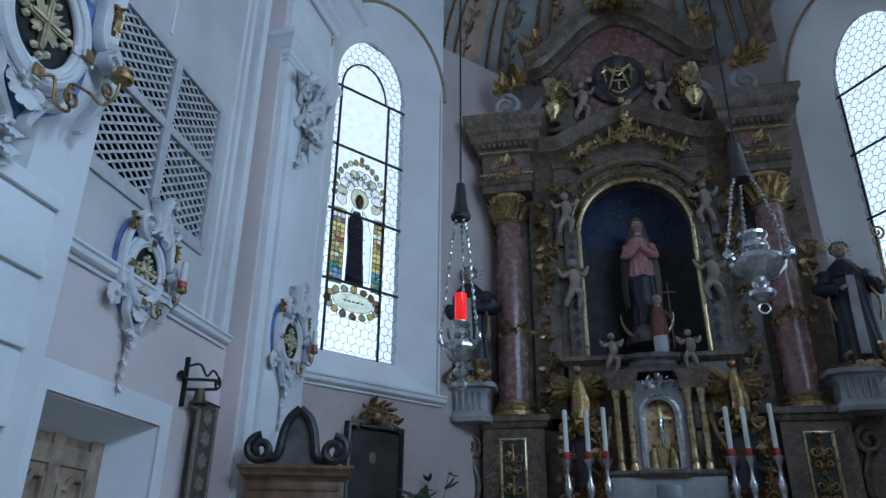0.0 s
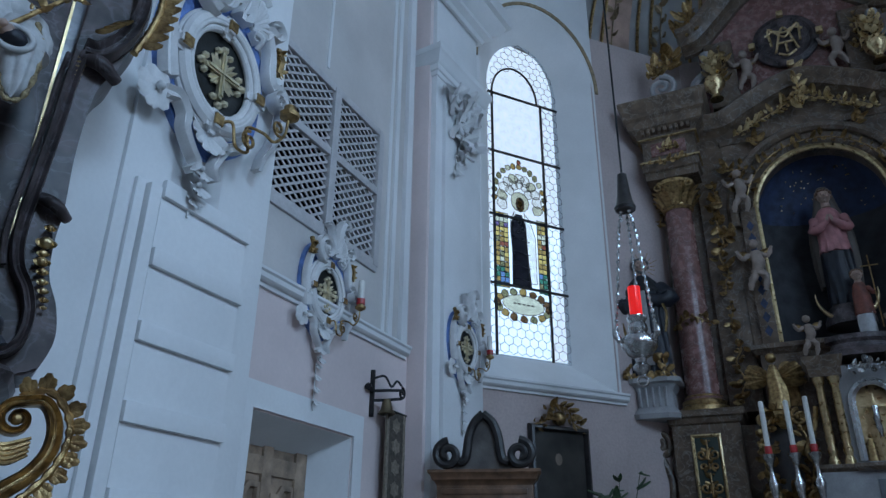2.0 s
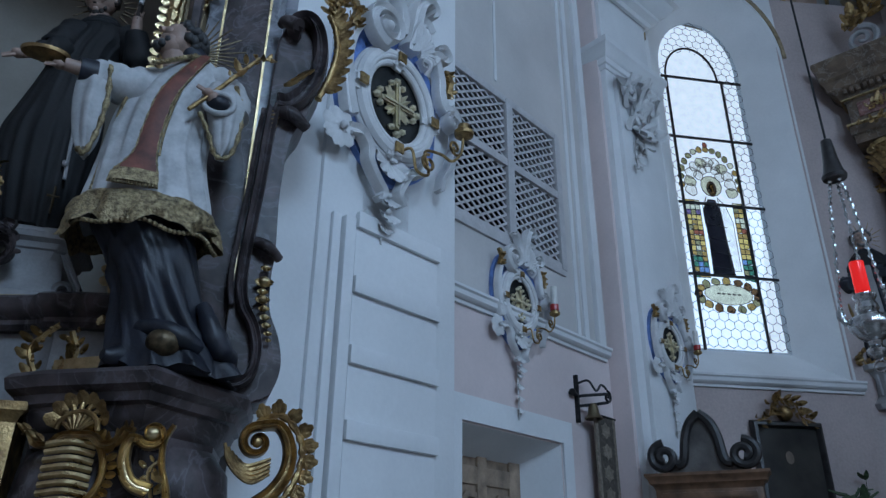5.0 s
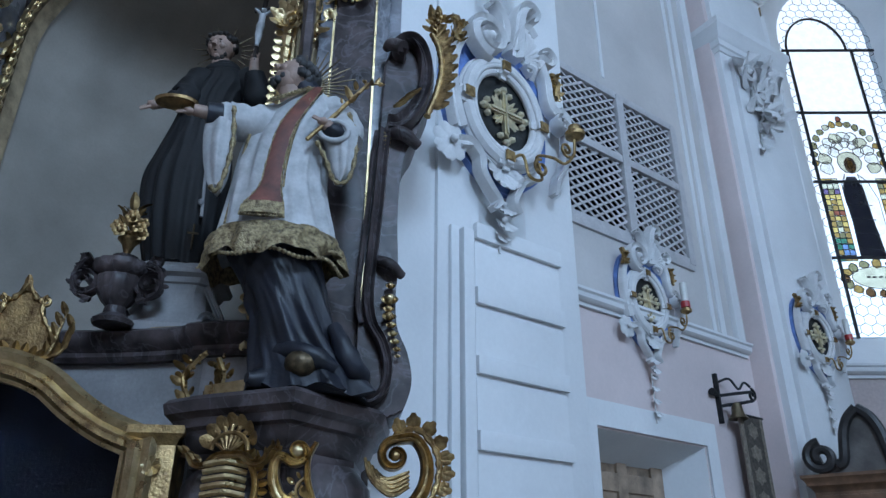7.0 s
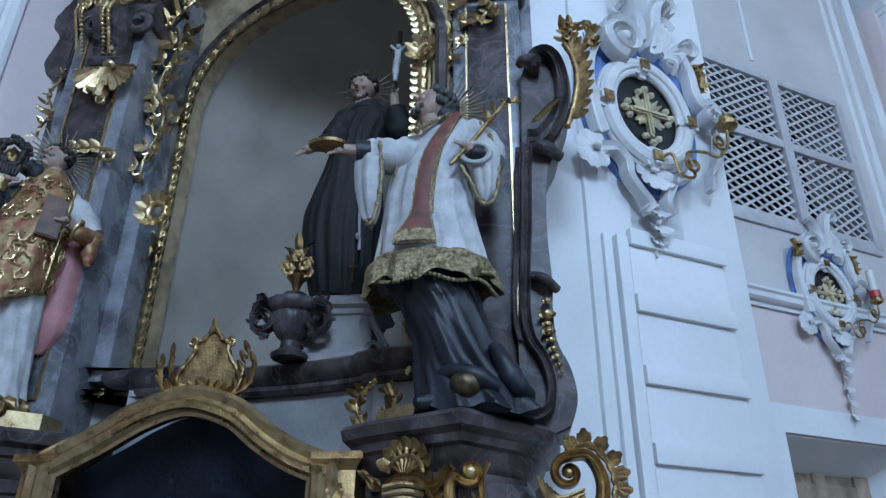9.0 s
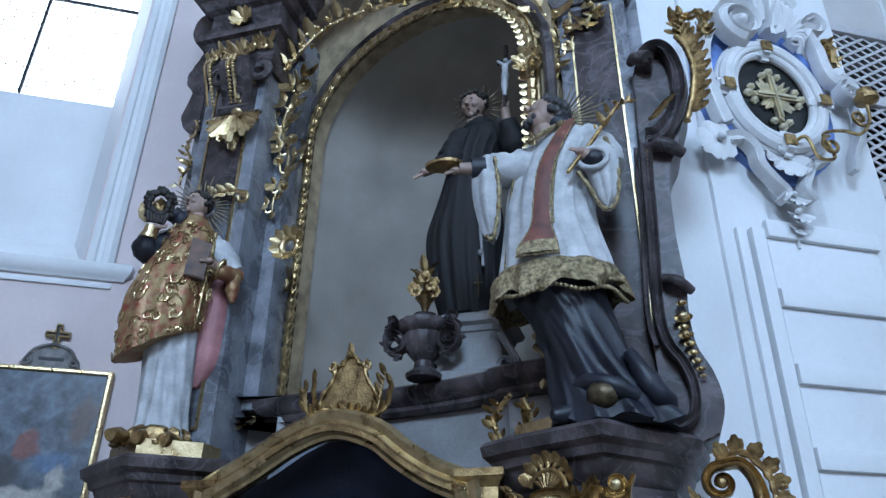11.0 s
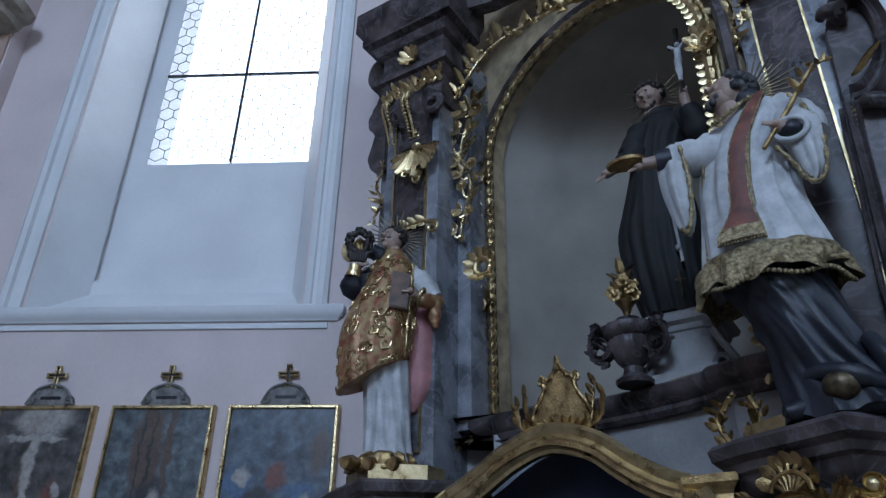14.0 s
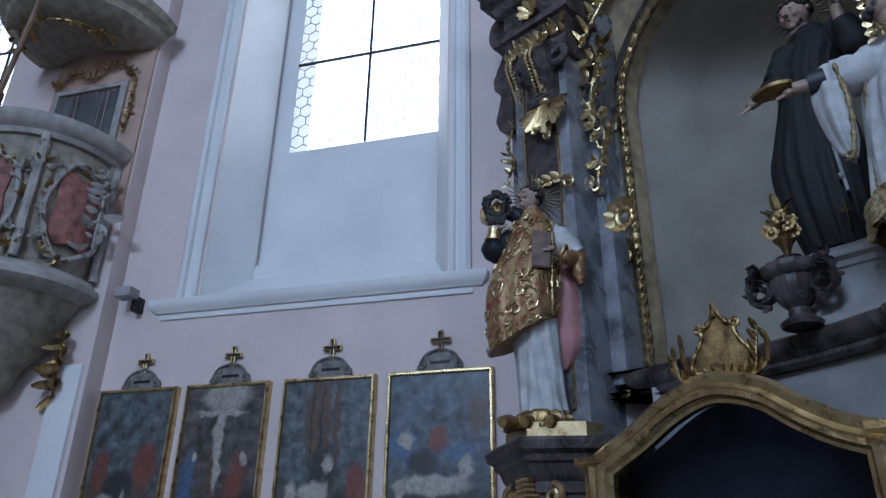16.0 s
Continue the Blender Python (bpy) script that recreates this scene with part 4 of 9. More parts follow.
# ---- bell bracket and banner ----
bell = thing("wall_bell", "small bronze bell on a black scrolled iron bracket", "bell", F_W, (5.74, 3.5, 2.8))
bm = box(B(), 5.72, 5.75, 3.46, 3.5, 2.78, 3.22, .006)
tube(bm, [(5.735, 3.47, 3.02), (5.85, 3.38, 3.04), (5.98, 3.3, 3.06)], .014, 6)
tube(bm, [(5.735, 3.47, 2.93), (5.85, 3.38, 2.95), (5.98, 3.3, 2.98)], .014, 6)
tube(bm, spline([(5.74, 3.47, 3.14), (5.82, 3.4, 3.17), (5.88, 3.36, 3.08), (5.93, 3.33, 3.14), (5.97, 3.3, 3.1)], 5), .011, 6)
tube(bm, [(5.98 + p[0], 3.3, 3.03 + p[2]) for p in spiral(0, 0, .06, .015, 90, -1.3, 0, 18)], .012, 6)
tube(bm, [(5.62, 3.46, 3.04), (5.735, 3.47, 3.02)], [.035, .012], 8)
part("bracket", bm, IRON, bell, "black wrought iron bracket")
part("bell_body", lathe(B(), [(.0, .14), (.03, .135), (.045, .1), (.055, .04), (.085, .0), (.08, -.005), (.0, .02)], (5.84, 3.38, 2.82), 20), material("bronze", (.2, .16, .1), .35, metal=.9), bell, "bronze bell")
ban = thing("bell_pull", "narrow embroidered bell pull hanging beside the doorway", "textile", F_W, (6.05, 3.42, 1.0))
TAPE = material("woven_olive_cloth", (.085, .07, .055), .85, var=.25, scale=30)
TAPE2 = material("woven_beige_cloth", (.22, .18, .14), .85, var=.2, scale=30)
part("band", box(B(), 5.88, 6.2, 3.385, 3.4, 1.0, 2.86, .003), TAPE, ban)
for x in (5.885, 6.195):
    part("border", box(B(), x - .02, x + .02, 3.378, 3.404, 1.0, 2.86, .003), TAPE2, ban)
for k in range(9):
    z = 2.74 - k * .19
    o = part("motif", extrude(B(), [(6.04 + .09 * math.cos(radians(30 * j)) * (1 if j % 2 else .75), z + .075 * math.sin(radians(30 * j)) * (1 if j % 2 else .75)) for j in range(12)], 3.38, 3.386), TAPE2, ban)
part("rod", tube(B(), [(5.85, 3.39, 2.87), (6.24, 3.39, 2.87)], .012, 8), IRON, ban, "thin iron rod")

# ---- carved stall crest, portrait and plant in the apse ----
F_S = Matrix.Translation((0, 0, 1.5)) @ Matrix.Scale(.86, 4) @ Matrix.Translation((0, 0, -1.5)) @ pose(-3.14, 7.5, 0, 0, 0, 16)
st = thing("choir_stall", "brown wooden choir stall with a scrolled carved crest", "stall", F_S, (0, 0, .35))
part("back_panel", box(B(), -.48, .56, .0, .12, .16, 2.42, .01), WOOD, st)
part("cornice", moulding(B(), [(-.48, .12), (-.48, 0), (.56, 0), (.56, .12)], [(-.05, 2.34), (.0, 2.34), (.02, 2.38), (.05, 2.4), (.06, 2.44), (.09, 2.47), (.09, 2.5), (-.05, 2.51)]), WOOD, st)
part("pediment", extrude(B(), [(p.x, p.y) for p in spline([(-.4, 2.5), (-.3, 2.55), (-.2, 2.6), (-.14, 2.8), (-.07, 3.0), (.04, 3.07), (.14, 2.98), (.2, 2.78), (.28, 2.6), (.38, 2.55), (.46, 2.5)], 4)], .0, .06, .008), material("grey_brown_wood", (.13, .115, .105), .5, var=.2), st, "grey-brown pediment board")
for sx, cx_ in ((-1, -.35), (1, .43)):
    bm = tube(B(), spiral(cx_, 2.66, .15, .03, 90, 1.5 * -sx, -.04, 30, .03), .045, 8)
    tube(bm, spline([(cx_ + sx * -.12, -.03, 2.58), (.04 + sx * .2, -.03, 2.62), (.04 + sx * .16, -.03, 2.85), (.04 + sx * .1, -.03, 3.0), (.04, -.03, 3.1)], 6), .05, 8)
    part("scroll", bm, DARKWOOD, st, "dark carved scroll")
for z in (2.28, 2.16):
    part("rail", box(B(), -.42, .5, -.015, .01, z - .03, z + .03, .006), WOOD, st)

pt = thing("portrait", "dark portrait painting in a carved gilt-edged frame on the apse wall", "painting", F0, (1.1, 0, 2.1))
CANVAS = material("dark_canvas", (.03, .026, .022), .35, var=.4, scale=3)
part("canvas", box(B(), .74, 1.5, -.04, 0, 1.7, 3.06), CANVAS, pt)
part("frame", moulding_xz(B(), [(.76, 1.7), (.76, 3.04), (1.48, 3.04), (1.48, 1.7)], [(0, 0), (0, .05), (-.02, .08), (-.05, .07), (-.07, .04), (-.07, 0)], -.02), DARKWOOD, pt, "black moulded frame")
bm = B()
for sx in (-1, 1):
    foliage(bm, spline([(1.12, -.07, 3.36), (1.12 + sx * .14, -.08, 3.3), (1.12 + sx * .2, -.07, 3.16), (1.12 + sx * .36, -.06, 3.1)], 5), 14, .1, rng=random.Random(3))
ball(bm, (1.12, -.06, 3.2), .09)
part("crest", bm, OLDGOLD, pt, "carved gilded crest")
part("pale_patch", extrude(B(), [(1.1 + .05 * math.cos(radians(30 * k)), 2.72 + .07 * math.sin(radians(30 * k))) for k in range(12)], -.043, -.04), material("dim_flesh", (.22, .17, .13), .5), pt, "dim pale oval in the painting")
pl_ = thing("potted_plant", "leafy green plant standing beside the high altar", "plant", I4, (-2.05, 8.9, .35))
part("pot", lathe(B(), [(.12, 0), (.16, .3), (.17, .3), (.14, .28), (0, .28)], (-2.05, 8.9, .35), 20), REDCLOTH, pl_, "earthen pot")
bm, bl = B(), B()
rng = random.Random(17)
for k in range(16):
    a = rng.uniform(0, 6.28)
    e = Vector((-2.05 + rng.uniform(.1, .6) * math.cos(a), 8.9 + .3 * math.sin(a), rng.uniform(1.9, 2.6)))
    P = spline([(-2.05, 8.9, .6), (-2.05 + .1 * math.cos(a), 8.9, 1.5), e], 6)
    tube(bm, P, [.012 - .0007 * i for i in range(len(P))], 5)
    for q in P[5:]:
        for _ in range(2):
            d = Vector((rng.uniform(-1, 1), rng.uniform(-1, 1), rng.uniform(-.3, .6)))
            leaf(bl, q, d, (0, 0, 1), rng.uniform(.12, .2), .35, .1)
part("stem", bm, LEAF, pl_)
lv = part("leaf", bl, LEAF, pl_)
lv["kind"] = "stuff"

# ---- carved figures: each one plain mesh ----
def robe(bm, secs, seg=44, folds=9, seed=1, mat=0, caps=True):
    """Skins a draped body through sections (x, y, z, rx, ry, depth of folds)."""
    rng = random.Random(seed)
    ph = [rng.uniform(0, 6.28) for _ in range(4)]
    S = spline(secs, 5)
    rings = []
    for k, (x, y, z, rx, ry, f) in enumerate(S):
        ring = []
        for i in range(seg):
            a = 2 * math.pi * i / seg
            w = math.sin(folds * a + ph[0] + 0.9 * math.sin(z * 3 + ph[1])) + 0.6 * math.sin((folds * 2 - 3) * a + ph[2] + z * 2) + 0.5 * math.sin(3 * a + ph[3] - z * 4)
            q = 1 + f * w
            ring.append((x + rx * q * math.cos(a), y + ry * q * math.sin(a), z))
        rings.append(ring)
    return loft(bm, rings, mat=mat, caps=caps)


def limb(bm, pts, rads, mat, folds=0.12, seg=14):
    P = spline([(*p, r) for p, r in zip(pts, rads)], 5)
    fr = frames_along([p[:3] for p in P])
    rings = []
    for k, ((p, n, b), q) in enumerate(zip(fr, P)):
        r = q[3] * (1 + folds * math.sin(k * 1.9))
        rings.append([p + r * (1 + folds * math.sin(3 * 2 * math.pi * i / seg + k)) * (math.cos(2 * math.pi * i / seg) * n + math.sin(2 * math.pi * i / seg) * b) for i in range(seg)])
    return loft(bm, rings, mat=mat)


def head(bm, at, r, skin, hair, tilt=(0, -1, 0), beard=False):
    """A plain carved head that faces along tilt: oval, brows, nose, mouth, curls of hair, neck."""
    at, t = Vector(at), Vector(tilt).normalized()
    side = t.cross(Vector((0, 0, 1))).normalized()
    up = side.cross(t).normalized()

    def spot(f, s, u):
        return at + t * f * r + side * s * r + up * u * r
    ball(bm, at, r, skin, 2, 1.18)
    ball(bm, spot(.12, 0, -.42), r * .82, skin, 2, 1.05)
    ball(bm, spot(-.36, 0, .36), r * 1.06, hair, 2, 1.0)
    for k in range(20):
        a = 2 * math.pi * k / 20
        f, q = math.cos(a), math.sin(a)
        if f < .75:
            ball(bm, spot(.86 * f - .2, .98 * q, .42 + .12 * (k % 2)), r * .3, hair, 1, 1.1)
        if f < .05:
            ball(bm, spot(.82 * f - .16, .96 * q, .05 - .12 * (k % 2)), r * .3, hair, 1, 1.2)
    for q in (-.6, -.2, .2, .6):
        ball(bm, spot(.62 - .3 * abs(q), q, .86), r * .26, hair, 1, .9)
    for q in (-1, 1):
        ball(bm, spot(.86, .36 * q, .27), r * .12, hair, 1, .4)
        ball(bm, spot(.87, .36 * q, .1), r * .07, hair, 1, .6)
        ball(bm, spot(-.05, .97 * q, .02), r * .2, skin, 1, 1.4)
        ball(bm, spot(.72, .42 * q, -.2), r * .3, skin, 1, 1.0)
    ball(bm, spot(.93, 0, -.52), r * .13, hair, 1, .4)
    ball(bm, spot(.7, 0, -.9), r * .26, skin, 1, .9)
    limb(bm, [spot(.9, 0, .24), spot(1.17, 0, -.2)], [r * .11, r * .19], skin, 0, 8)
    limb(bm, [spot(-.1, 0, -.7), at - Vector((0, 0, 1.9 * r)) - t * .2 * r], [r * .6, r * .72], skin, 0, 10)
    if beard:
        for q, u, k in ((-.5, -.72, .2), (-.28, -.98, .25), (0, -1.1, .3), (.28, -.98, .25), (.5, -.72, .2)):
            ball(bm, spot(.66 - .35 * abs(q), q, u), r * k, hair, 1, 1.2)


def hand(bm, at, way, r, mat):
    at, d = Vector(at), Vector(way).normalized()
    ball(bm, at + d * r * 0.5, r * 0.8, mat, 1, 0.7)
    s = d.orthogonal().normalized()
    for k in (-1.2, -0.4, 0.4, 1.2):
        limb(bm, [at + d * r * 0.8 + s * r * 0.35 * k, at + d * r * 2.0 + s * r * 0.5 * k + Vector((0, 0, -r * 0.15))], [r * 0.22, r * 0.13], mat, 0, 6)


def rays(bm, at, r0, r1, n, mat, a0=0, a1=360, axis_y=0.0):
    for k in range(n):
        a = radians(a0 + (a1 - a0) * k / max(1, n - 1))
        L = r1 * (1.0 if k % 2 else 0.8)
        d = Vector((math.cos(a), 0, math.sin(a)))
        tube(bm, [Vector(at) + d * r0, Vector(at) + d * L], [0.0055, 0.003], 4, mat)


# carved drapery: a skin through sections, with folds that run as sharp ridges from top to hem
def drape(bm, secs, ridges, mat=0, seg=132, n=7, hem=0.0, waves=9, tilt=0.0, hollow=False, seed=1):
    """secs: (x, y, z, rx, ry) from the hem up. ridges: (angle at the hem, angle at the top, height, width); 270 faces forward."""
    rng = random.Random(seed)
    ph = [rng.uniform(0, 6.28) for _ in range(3)]
    S = spline(secs, n)
    rings = []
    for k, (x, y, z, rx, ry) in enumerate(S):
        t = k / (len(S) - 1)
        ring = []
        for i in range(seg):
            a = 360 * i / seg
            q = 1 + .012 * math.sin(radians(5 * a) + ph[0] + 4 * z) * (1 - t)
            for a0, a1, h, w in ridges:
                d = abs((a - (a0 + (a1 - a0) * t) + 180 + 5 * math.sin(7 * t + h * 90)) % 360 - 180) / w
                if d < 2.2:
                    q += h * (1 - .75 * t) * ((1 - d) if d < 1 else -.45 * (1 - abs(d - 1.6) / .6))
            c, e = math.cos(radians(a)), math.sin(radians(a))
            low = (1 - t) ** 4
            ring.append((x + rx * q * c, y + ry * q * e, z + low * (hem * (math.sin(radians(waves * a) + ph[1]) + .5 * math.sin(radians(waves * 2.3 * a) + ph[2])) + tilt * c)))
        rings.append(ring)
    return loft(bm, rings, mat=mat, caps=not hollow)


def sash(bm, pts, thick, mat):
    """A cloth band through (x, y, z, half width), facing forward."""
    P = spline(pts, 6)
    return loft(bm, [[(p[0] - p[3], p[1] + thick, p[2]), (p[0] - p[3], p[1] - thick, p[2]), (p[0], p[1] - 1.7 * thick, p[2]), (p[0] + p[3], p[1] - thick, p[2]), (p[0] + p[3], p[1] + thick, p[2])] for p in P], mat=mat)


LACE = material("gilded_lace", (.38, .3, .17), .42, metal=.7, var=.3, scale=60, tint=(.1, .07, .04), fine=140, bump=.7)
TARNISH = material("tarnished_gilding", (.13, .095, .055), .45, metal=.7, var=.3, scale=30)
GREYHAIR = material("dark_grey_hair", (.06, .058, .058), .65, var=.35, scale=30)
LEATHER = material("brown_book_leather", (.13, .062, .035), .5, var=.35, scale=14, bump=.2)
DARKHAIR = material("dark_brown_hair", (.03, .022, .018), .6, var=.3, scale=30)


# the preaching priest in a lace-hemmed surplice
def surplice_saint(F):
    bm = B()
    y = 2.82
    # dark cassock swung to one side, its train rolled on the plinth
    drape(bm, [(-.15, y, 2.16, .235, .19), (-.165, y, 2.24, .21, .175), (-.2, y, 2.34, .18, .16), (-.225, y - .01, 2.46, .162, .15), (-.27, y - .01, 2.6, .172, .15), (-.32, y - .01, 2.72, .19, .16), (-.33, y, 2.86, .17, .14)],
          [(238, 205, .16, 15), (262, 226, .17, 14), (287, 242, .19, 13), (308, 258, .17, 12), (327, 276, .19, 13), (347, 298, .16, 12), (8, 320, .14, 13), (205, 190, .12, 14)], 0, 140, 8, .012, 6, seed=3)
    limb(bm, [(-.06, y - .1, 2.42), (-.02, y - .13, 2.33), (.02, y - .12, 2.26), (.07, y - .06, 2.23)], [.025, .04, .045, .03], 0, .06)
    limb(bm, [(-.26, y - .12, 2.3), (-.2, y - .17, 2.3), (-.12, y - .18, 2.27), (-.05, y - .14, 2.24)], [.035, .03, .04, .03], 0, .05)
    limb(bm, [(-.28, y - .1, 2.21), (-.33, y - .14, 2.19), (-.36, y - .16, 2.19)], [.045, .035, .02], 0, .0)
    ball(bm, (-.168, y - .17, 2.245), .062, 7, 3, .85)
    # surplice with its lace hem
    folds = [(196, 200, .10, 10), (222, 215, .12, 11), (246, 236, .08, 9), (292, 300, .12, 10), (312, 312, .13, 10), (332, 322, .12, 9), (352, 340, .1, 10), (20, 10, .1, 12), (275, 282, .07, 8)]
    body = [(-.325, y - .01, 2.75, .243, .2), (-.327, y - .01, 2.84, .226, .192), (-.34, y - .01, 3.06, .196, .165), (-.32, y, 3.26, .19, .15), (-.28, y, 3.4, .172, .135), (-.24, y + .01, 3.5, .13, .11), (-.235, y + .02, 3.57, .075, .075), (-.25, y + .02, 3.61, .05, .05)]
    drape(bm, body, folds, 1, 150, 8, .014, 7, .02, True, 5)
    drape(bm, [(-.325, y - .01, 2.675, .28, .232), (-.325, y - .01, 2.74, .272, .226), (-.326, y - .01, 2.80, .256, .214), (-.327, y - .01, 2.815, .232, .194)], [(a, b, h * 1.15, w) for a, b, h, w in folds], 2, 150, 6, .02, 7, .02, True, 5)
    for k in range(46):
        a = radians(185 + 175 * k / 45)
        ball(bm, (-.325 + .277 * math.cos(a), y - .01 + .228 * math.sin(a), 2.668 + .012 * math.sin(7 * a)), .011, 2, 1)
    # stole with a gilt fringe, gilt borders
    st = [(-.205, y - .06, 3.575, .022), (-.255, y - .125, 3.44, .031), (-.318, y - .158, 3.28, .034), (-.345, y - .172, 3.1, .036), (-.352, y - .184, 2.98, .042), (-.366, y - .2, 2.885, .074)]
    sash(bm, st, .012, 3)
    P = spline(st, 6)
    for sg in (-1, 1):
        tube(bm, [(p[0] + sg * p[3], p[1] - .01, p[2]) for p in P], [.0045 + .002 * math.sin(i * 2.4) for i in range(len(P))], 5, 2)
    sash(bm, [(-.366, y - .205, 2.888, .078), (-.37, y - .214, 2.83, .088)], .016, 2)
    for k in range(15):
        tube(bm, [(-.45 + .0115 * k, y - .222, 2.866), (-.456 + .0122 * k, y - .228, 2.818)], .0055, 5, 2)
    tube(bm, spline([(-.4, y - .1, 3.42), (-.475, y - .1, 3.28), (-.507, y - .09, 3.06), (-.53, y - .09, 2.84)], 6), .0075, 6, 2)
    tube(bm, spline([(-.235, y - .13, 3.47), (-.278, y - .165, 3.28), (-.3, y - .18, 3.1), (-.302, y - .188, 2.98)], 6), .005, 5, 2)
    # lace collar
    for k in range(12):
        t = k / 11
        p = Vector((-.235 - .15 * t, y - .06 - .07 * t, 3.575 - .13 * t))
        leaf(bm, p, (-.5, -.5, -.6), (-.3, -.8, .4), .05, .9, .1, 2)
        ball(bm, p + Vector((-.012, -.02, -.012)), .012, 2, 1)
    # outstretched arm: hanging sleeve, dark cuff, hand with a flat dish
    limb(bm, [(-.36, y - .02, 3.4), (-.47, y - .07, 3.345), (-.58, y - .1, 3.345)], [.085, .085, .075], 1, .05, 20)
    drape(bm, [(-.585, y - .09, 2.99, .022, .03), (-.59, y - .09, 3.06, .045, .05), (-.6, y - .1, 3.2, .062, .06), (-.595, y - .1, 3.32, .07, .07), (-.58, y - .1, 3.39, .055, .06)], [(210, 215, .2, 22), (275, 265, .22, 20), (330, 320, .2, 20)], 1, 60, 6, .01, 3, seed=8)
    tube(bm, spline([(-.55, y - .16, 3.37), (-.535, y - .15, 3.22), (-.545, y - .14, 3.08), (-.575, y - .12, 2.98), (-.61, y - .11, 3.0)], 6), [.011 + .004 * math.sin(i * 2) for i in range(25)], 6, 2)
    limb(bm, [(-.6, y - .13, 3.335), (-.66, y - .15, 3.33)], [.055, .05], 0, .02)
    limb(bm, [(-.64, y - .15, 3.33), (-.71, y - .17, 3.33)], [.03, .026], 4, 0)
    hand(bm, (-.71, y - .17, 3.32), (-1, -.1, -.05), .034, 4)
    lathe(bm, [(.0, 0), (.085, .008), (.09, .022), (.07, .03), (0, .022)], (-.785, y - .17, 3.345), 24, 5, 1, .6)
    # bent arm: bell sleeve with a dark opening, hand with a staff
    limb(bm, [(-.16, y + .0, 3.5), (-.085, y - .03, 3.4), (-.06, y - .08, 3.28)], [.08, .088, .07], 1, .05, 20)
    drape(bm, [(-.085, y - .1, 3.07, .02, .03), (-.08, y - .1, 3.12, .045, .05), (-.085, y - .11, 3.22, .065, .06), (-.1, y - .11, 3.33, .085, .065), (-.11, y - .08, 3.42, .06, .05)], [(220, 225, .16, 20), (300, 290, .2, 20), (350, 330, .2, 18)], 1, 60, 6, .01, 3, seed=9)
    ball(bm, (-.118, y - .162, 3.275), .05, 0, 2, .8)
    tube(bm, [(-.118 + .062 * math.cos(a), y - .178, 3.275 + .05 * math.sin(a)) for a in [6.2832 * k / 24 for k in range(25)]], .013, 7, 1)
    tube(bm, spline([(-.06, y - .14, 3.4), (-.025, y - .13, 3.3), (-.02, y - .13, 3.18), (-.045, y - .12, 3.07), (-.1, y - .12, 3.06), (-.14, y - .15, 3.14), (-.185, y - .17, 3.22)], 6), [.01 + .004 * math.sin(i * 2) for i in range(37)], 6, 2)
    limb(bm, [(-.12, y - .17, 3.275), (-.155, y - .19, 3.3)], [.03, .026], 4, 0)
    hand(bm, (-.15, y - .19, 3.3), (-.6, -.2, .25), .034, 4)
    tube(bm, [(-.225, y - .21, 3.2), (-.12, y - .17, 3.36), (.02, y - .1, 3.6)], [.009, .01, .008], 6, 5)
    foliage(bm, [(-.09, y - .16, 3.42), (-.04, y - .13, 3.5), (.02, y - .1, 3.6), (.08, y - .08, 3.62)], 10, .045, rng=random.Random(6), stem=.006, mat=5)
    head(bm, (-.325, y - .01, 3.66), .085, 4, 6, (-.78, -.3, .45), True)
    limb(bm, [(-.25, y, 3.57), (-.28, y - .01, 3.62)], [.07, .06], 0, 0)
    rays(bm, (-.27, y + .06, 3.67), .06, .24, 15, 7, -25, 95)
    return single("statue", bm, [NAVYCLOTH, WHITECLOTH, LACE, REDCLOTH, SKIN, OLDGOLD, GREYHAIR, TARNISH], "carved priest statue in white surplice with red stole", "statue", F, (-.2, y, 2.15), smooth=60)


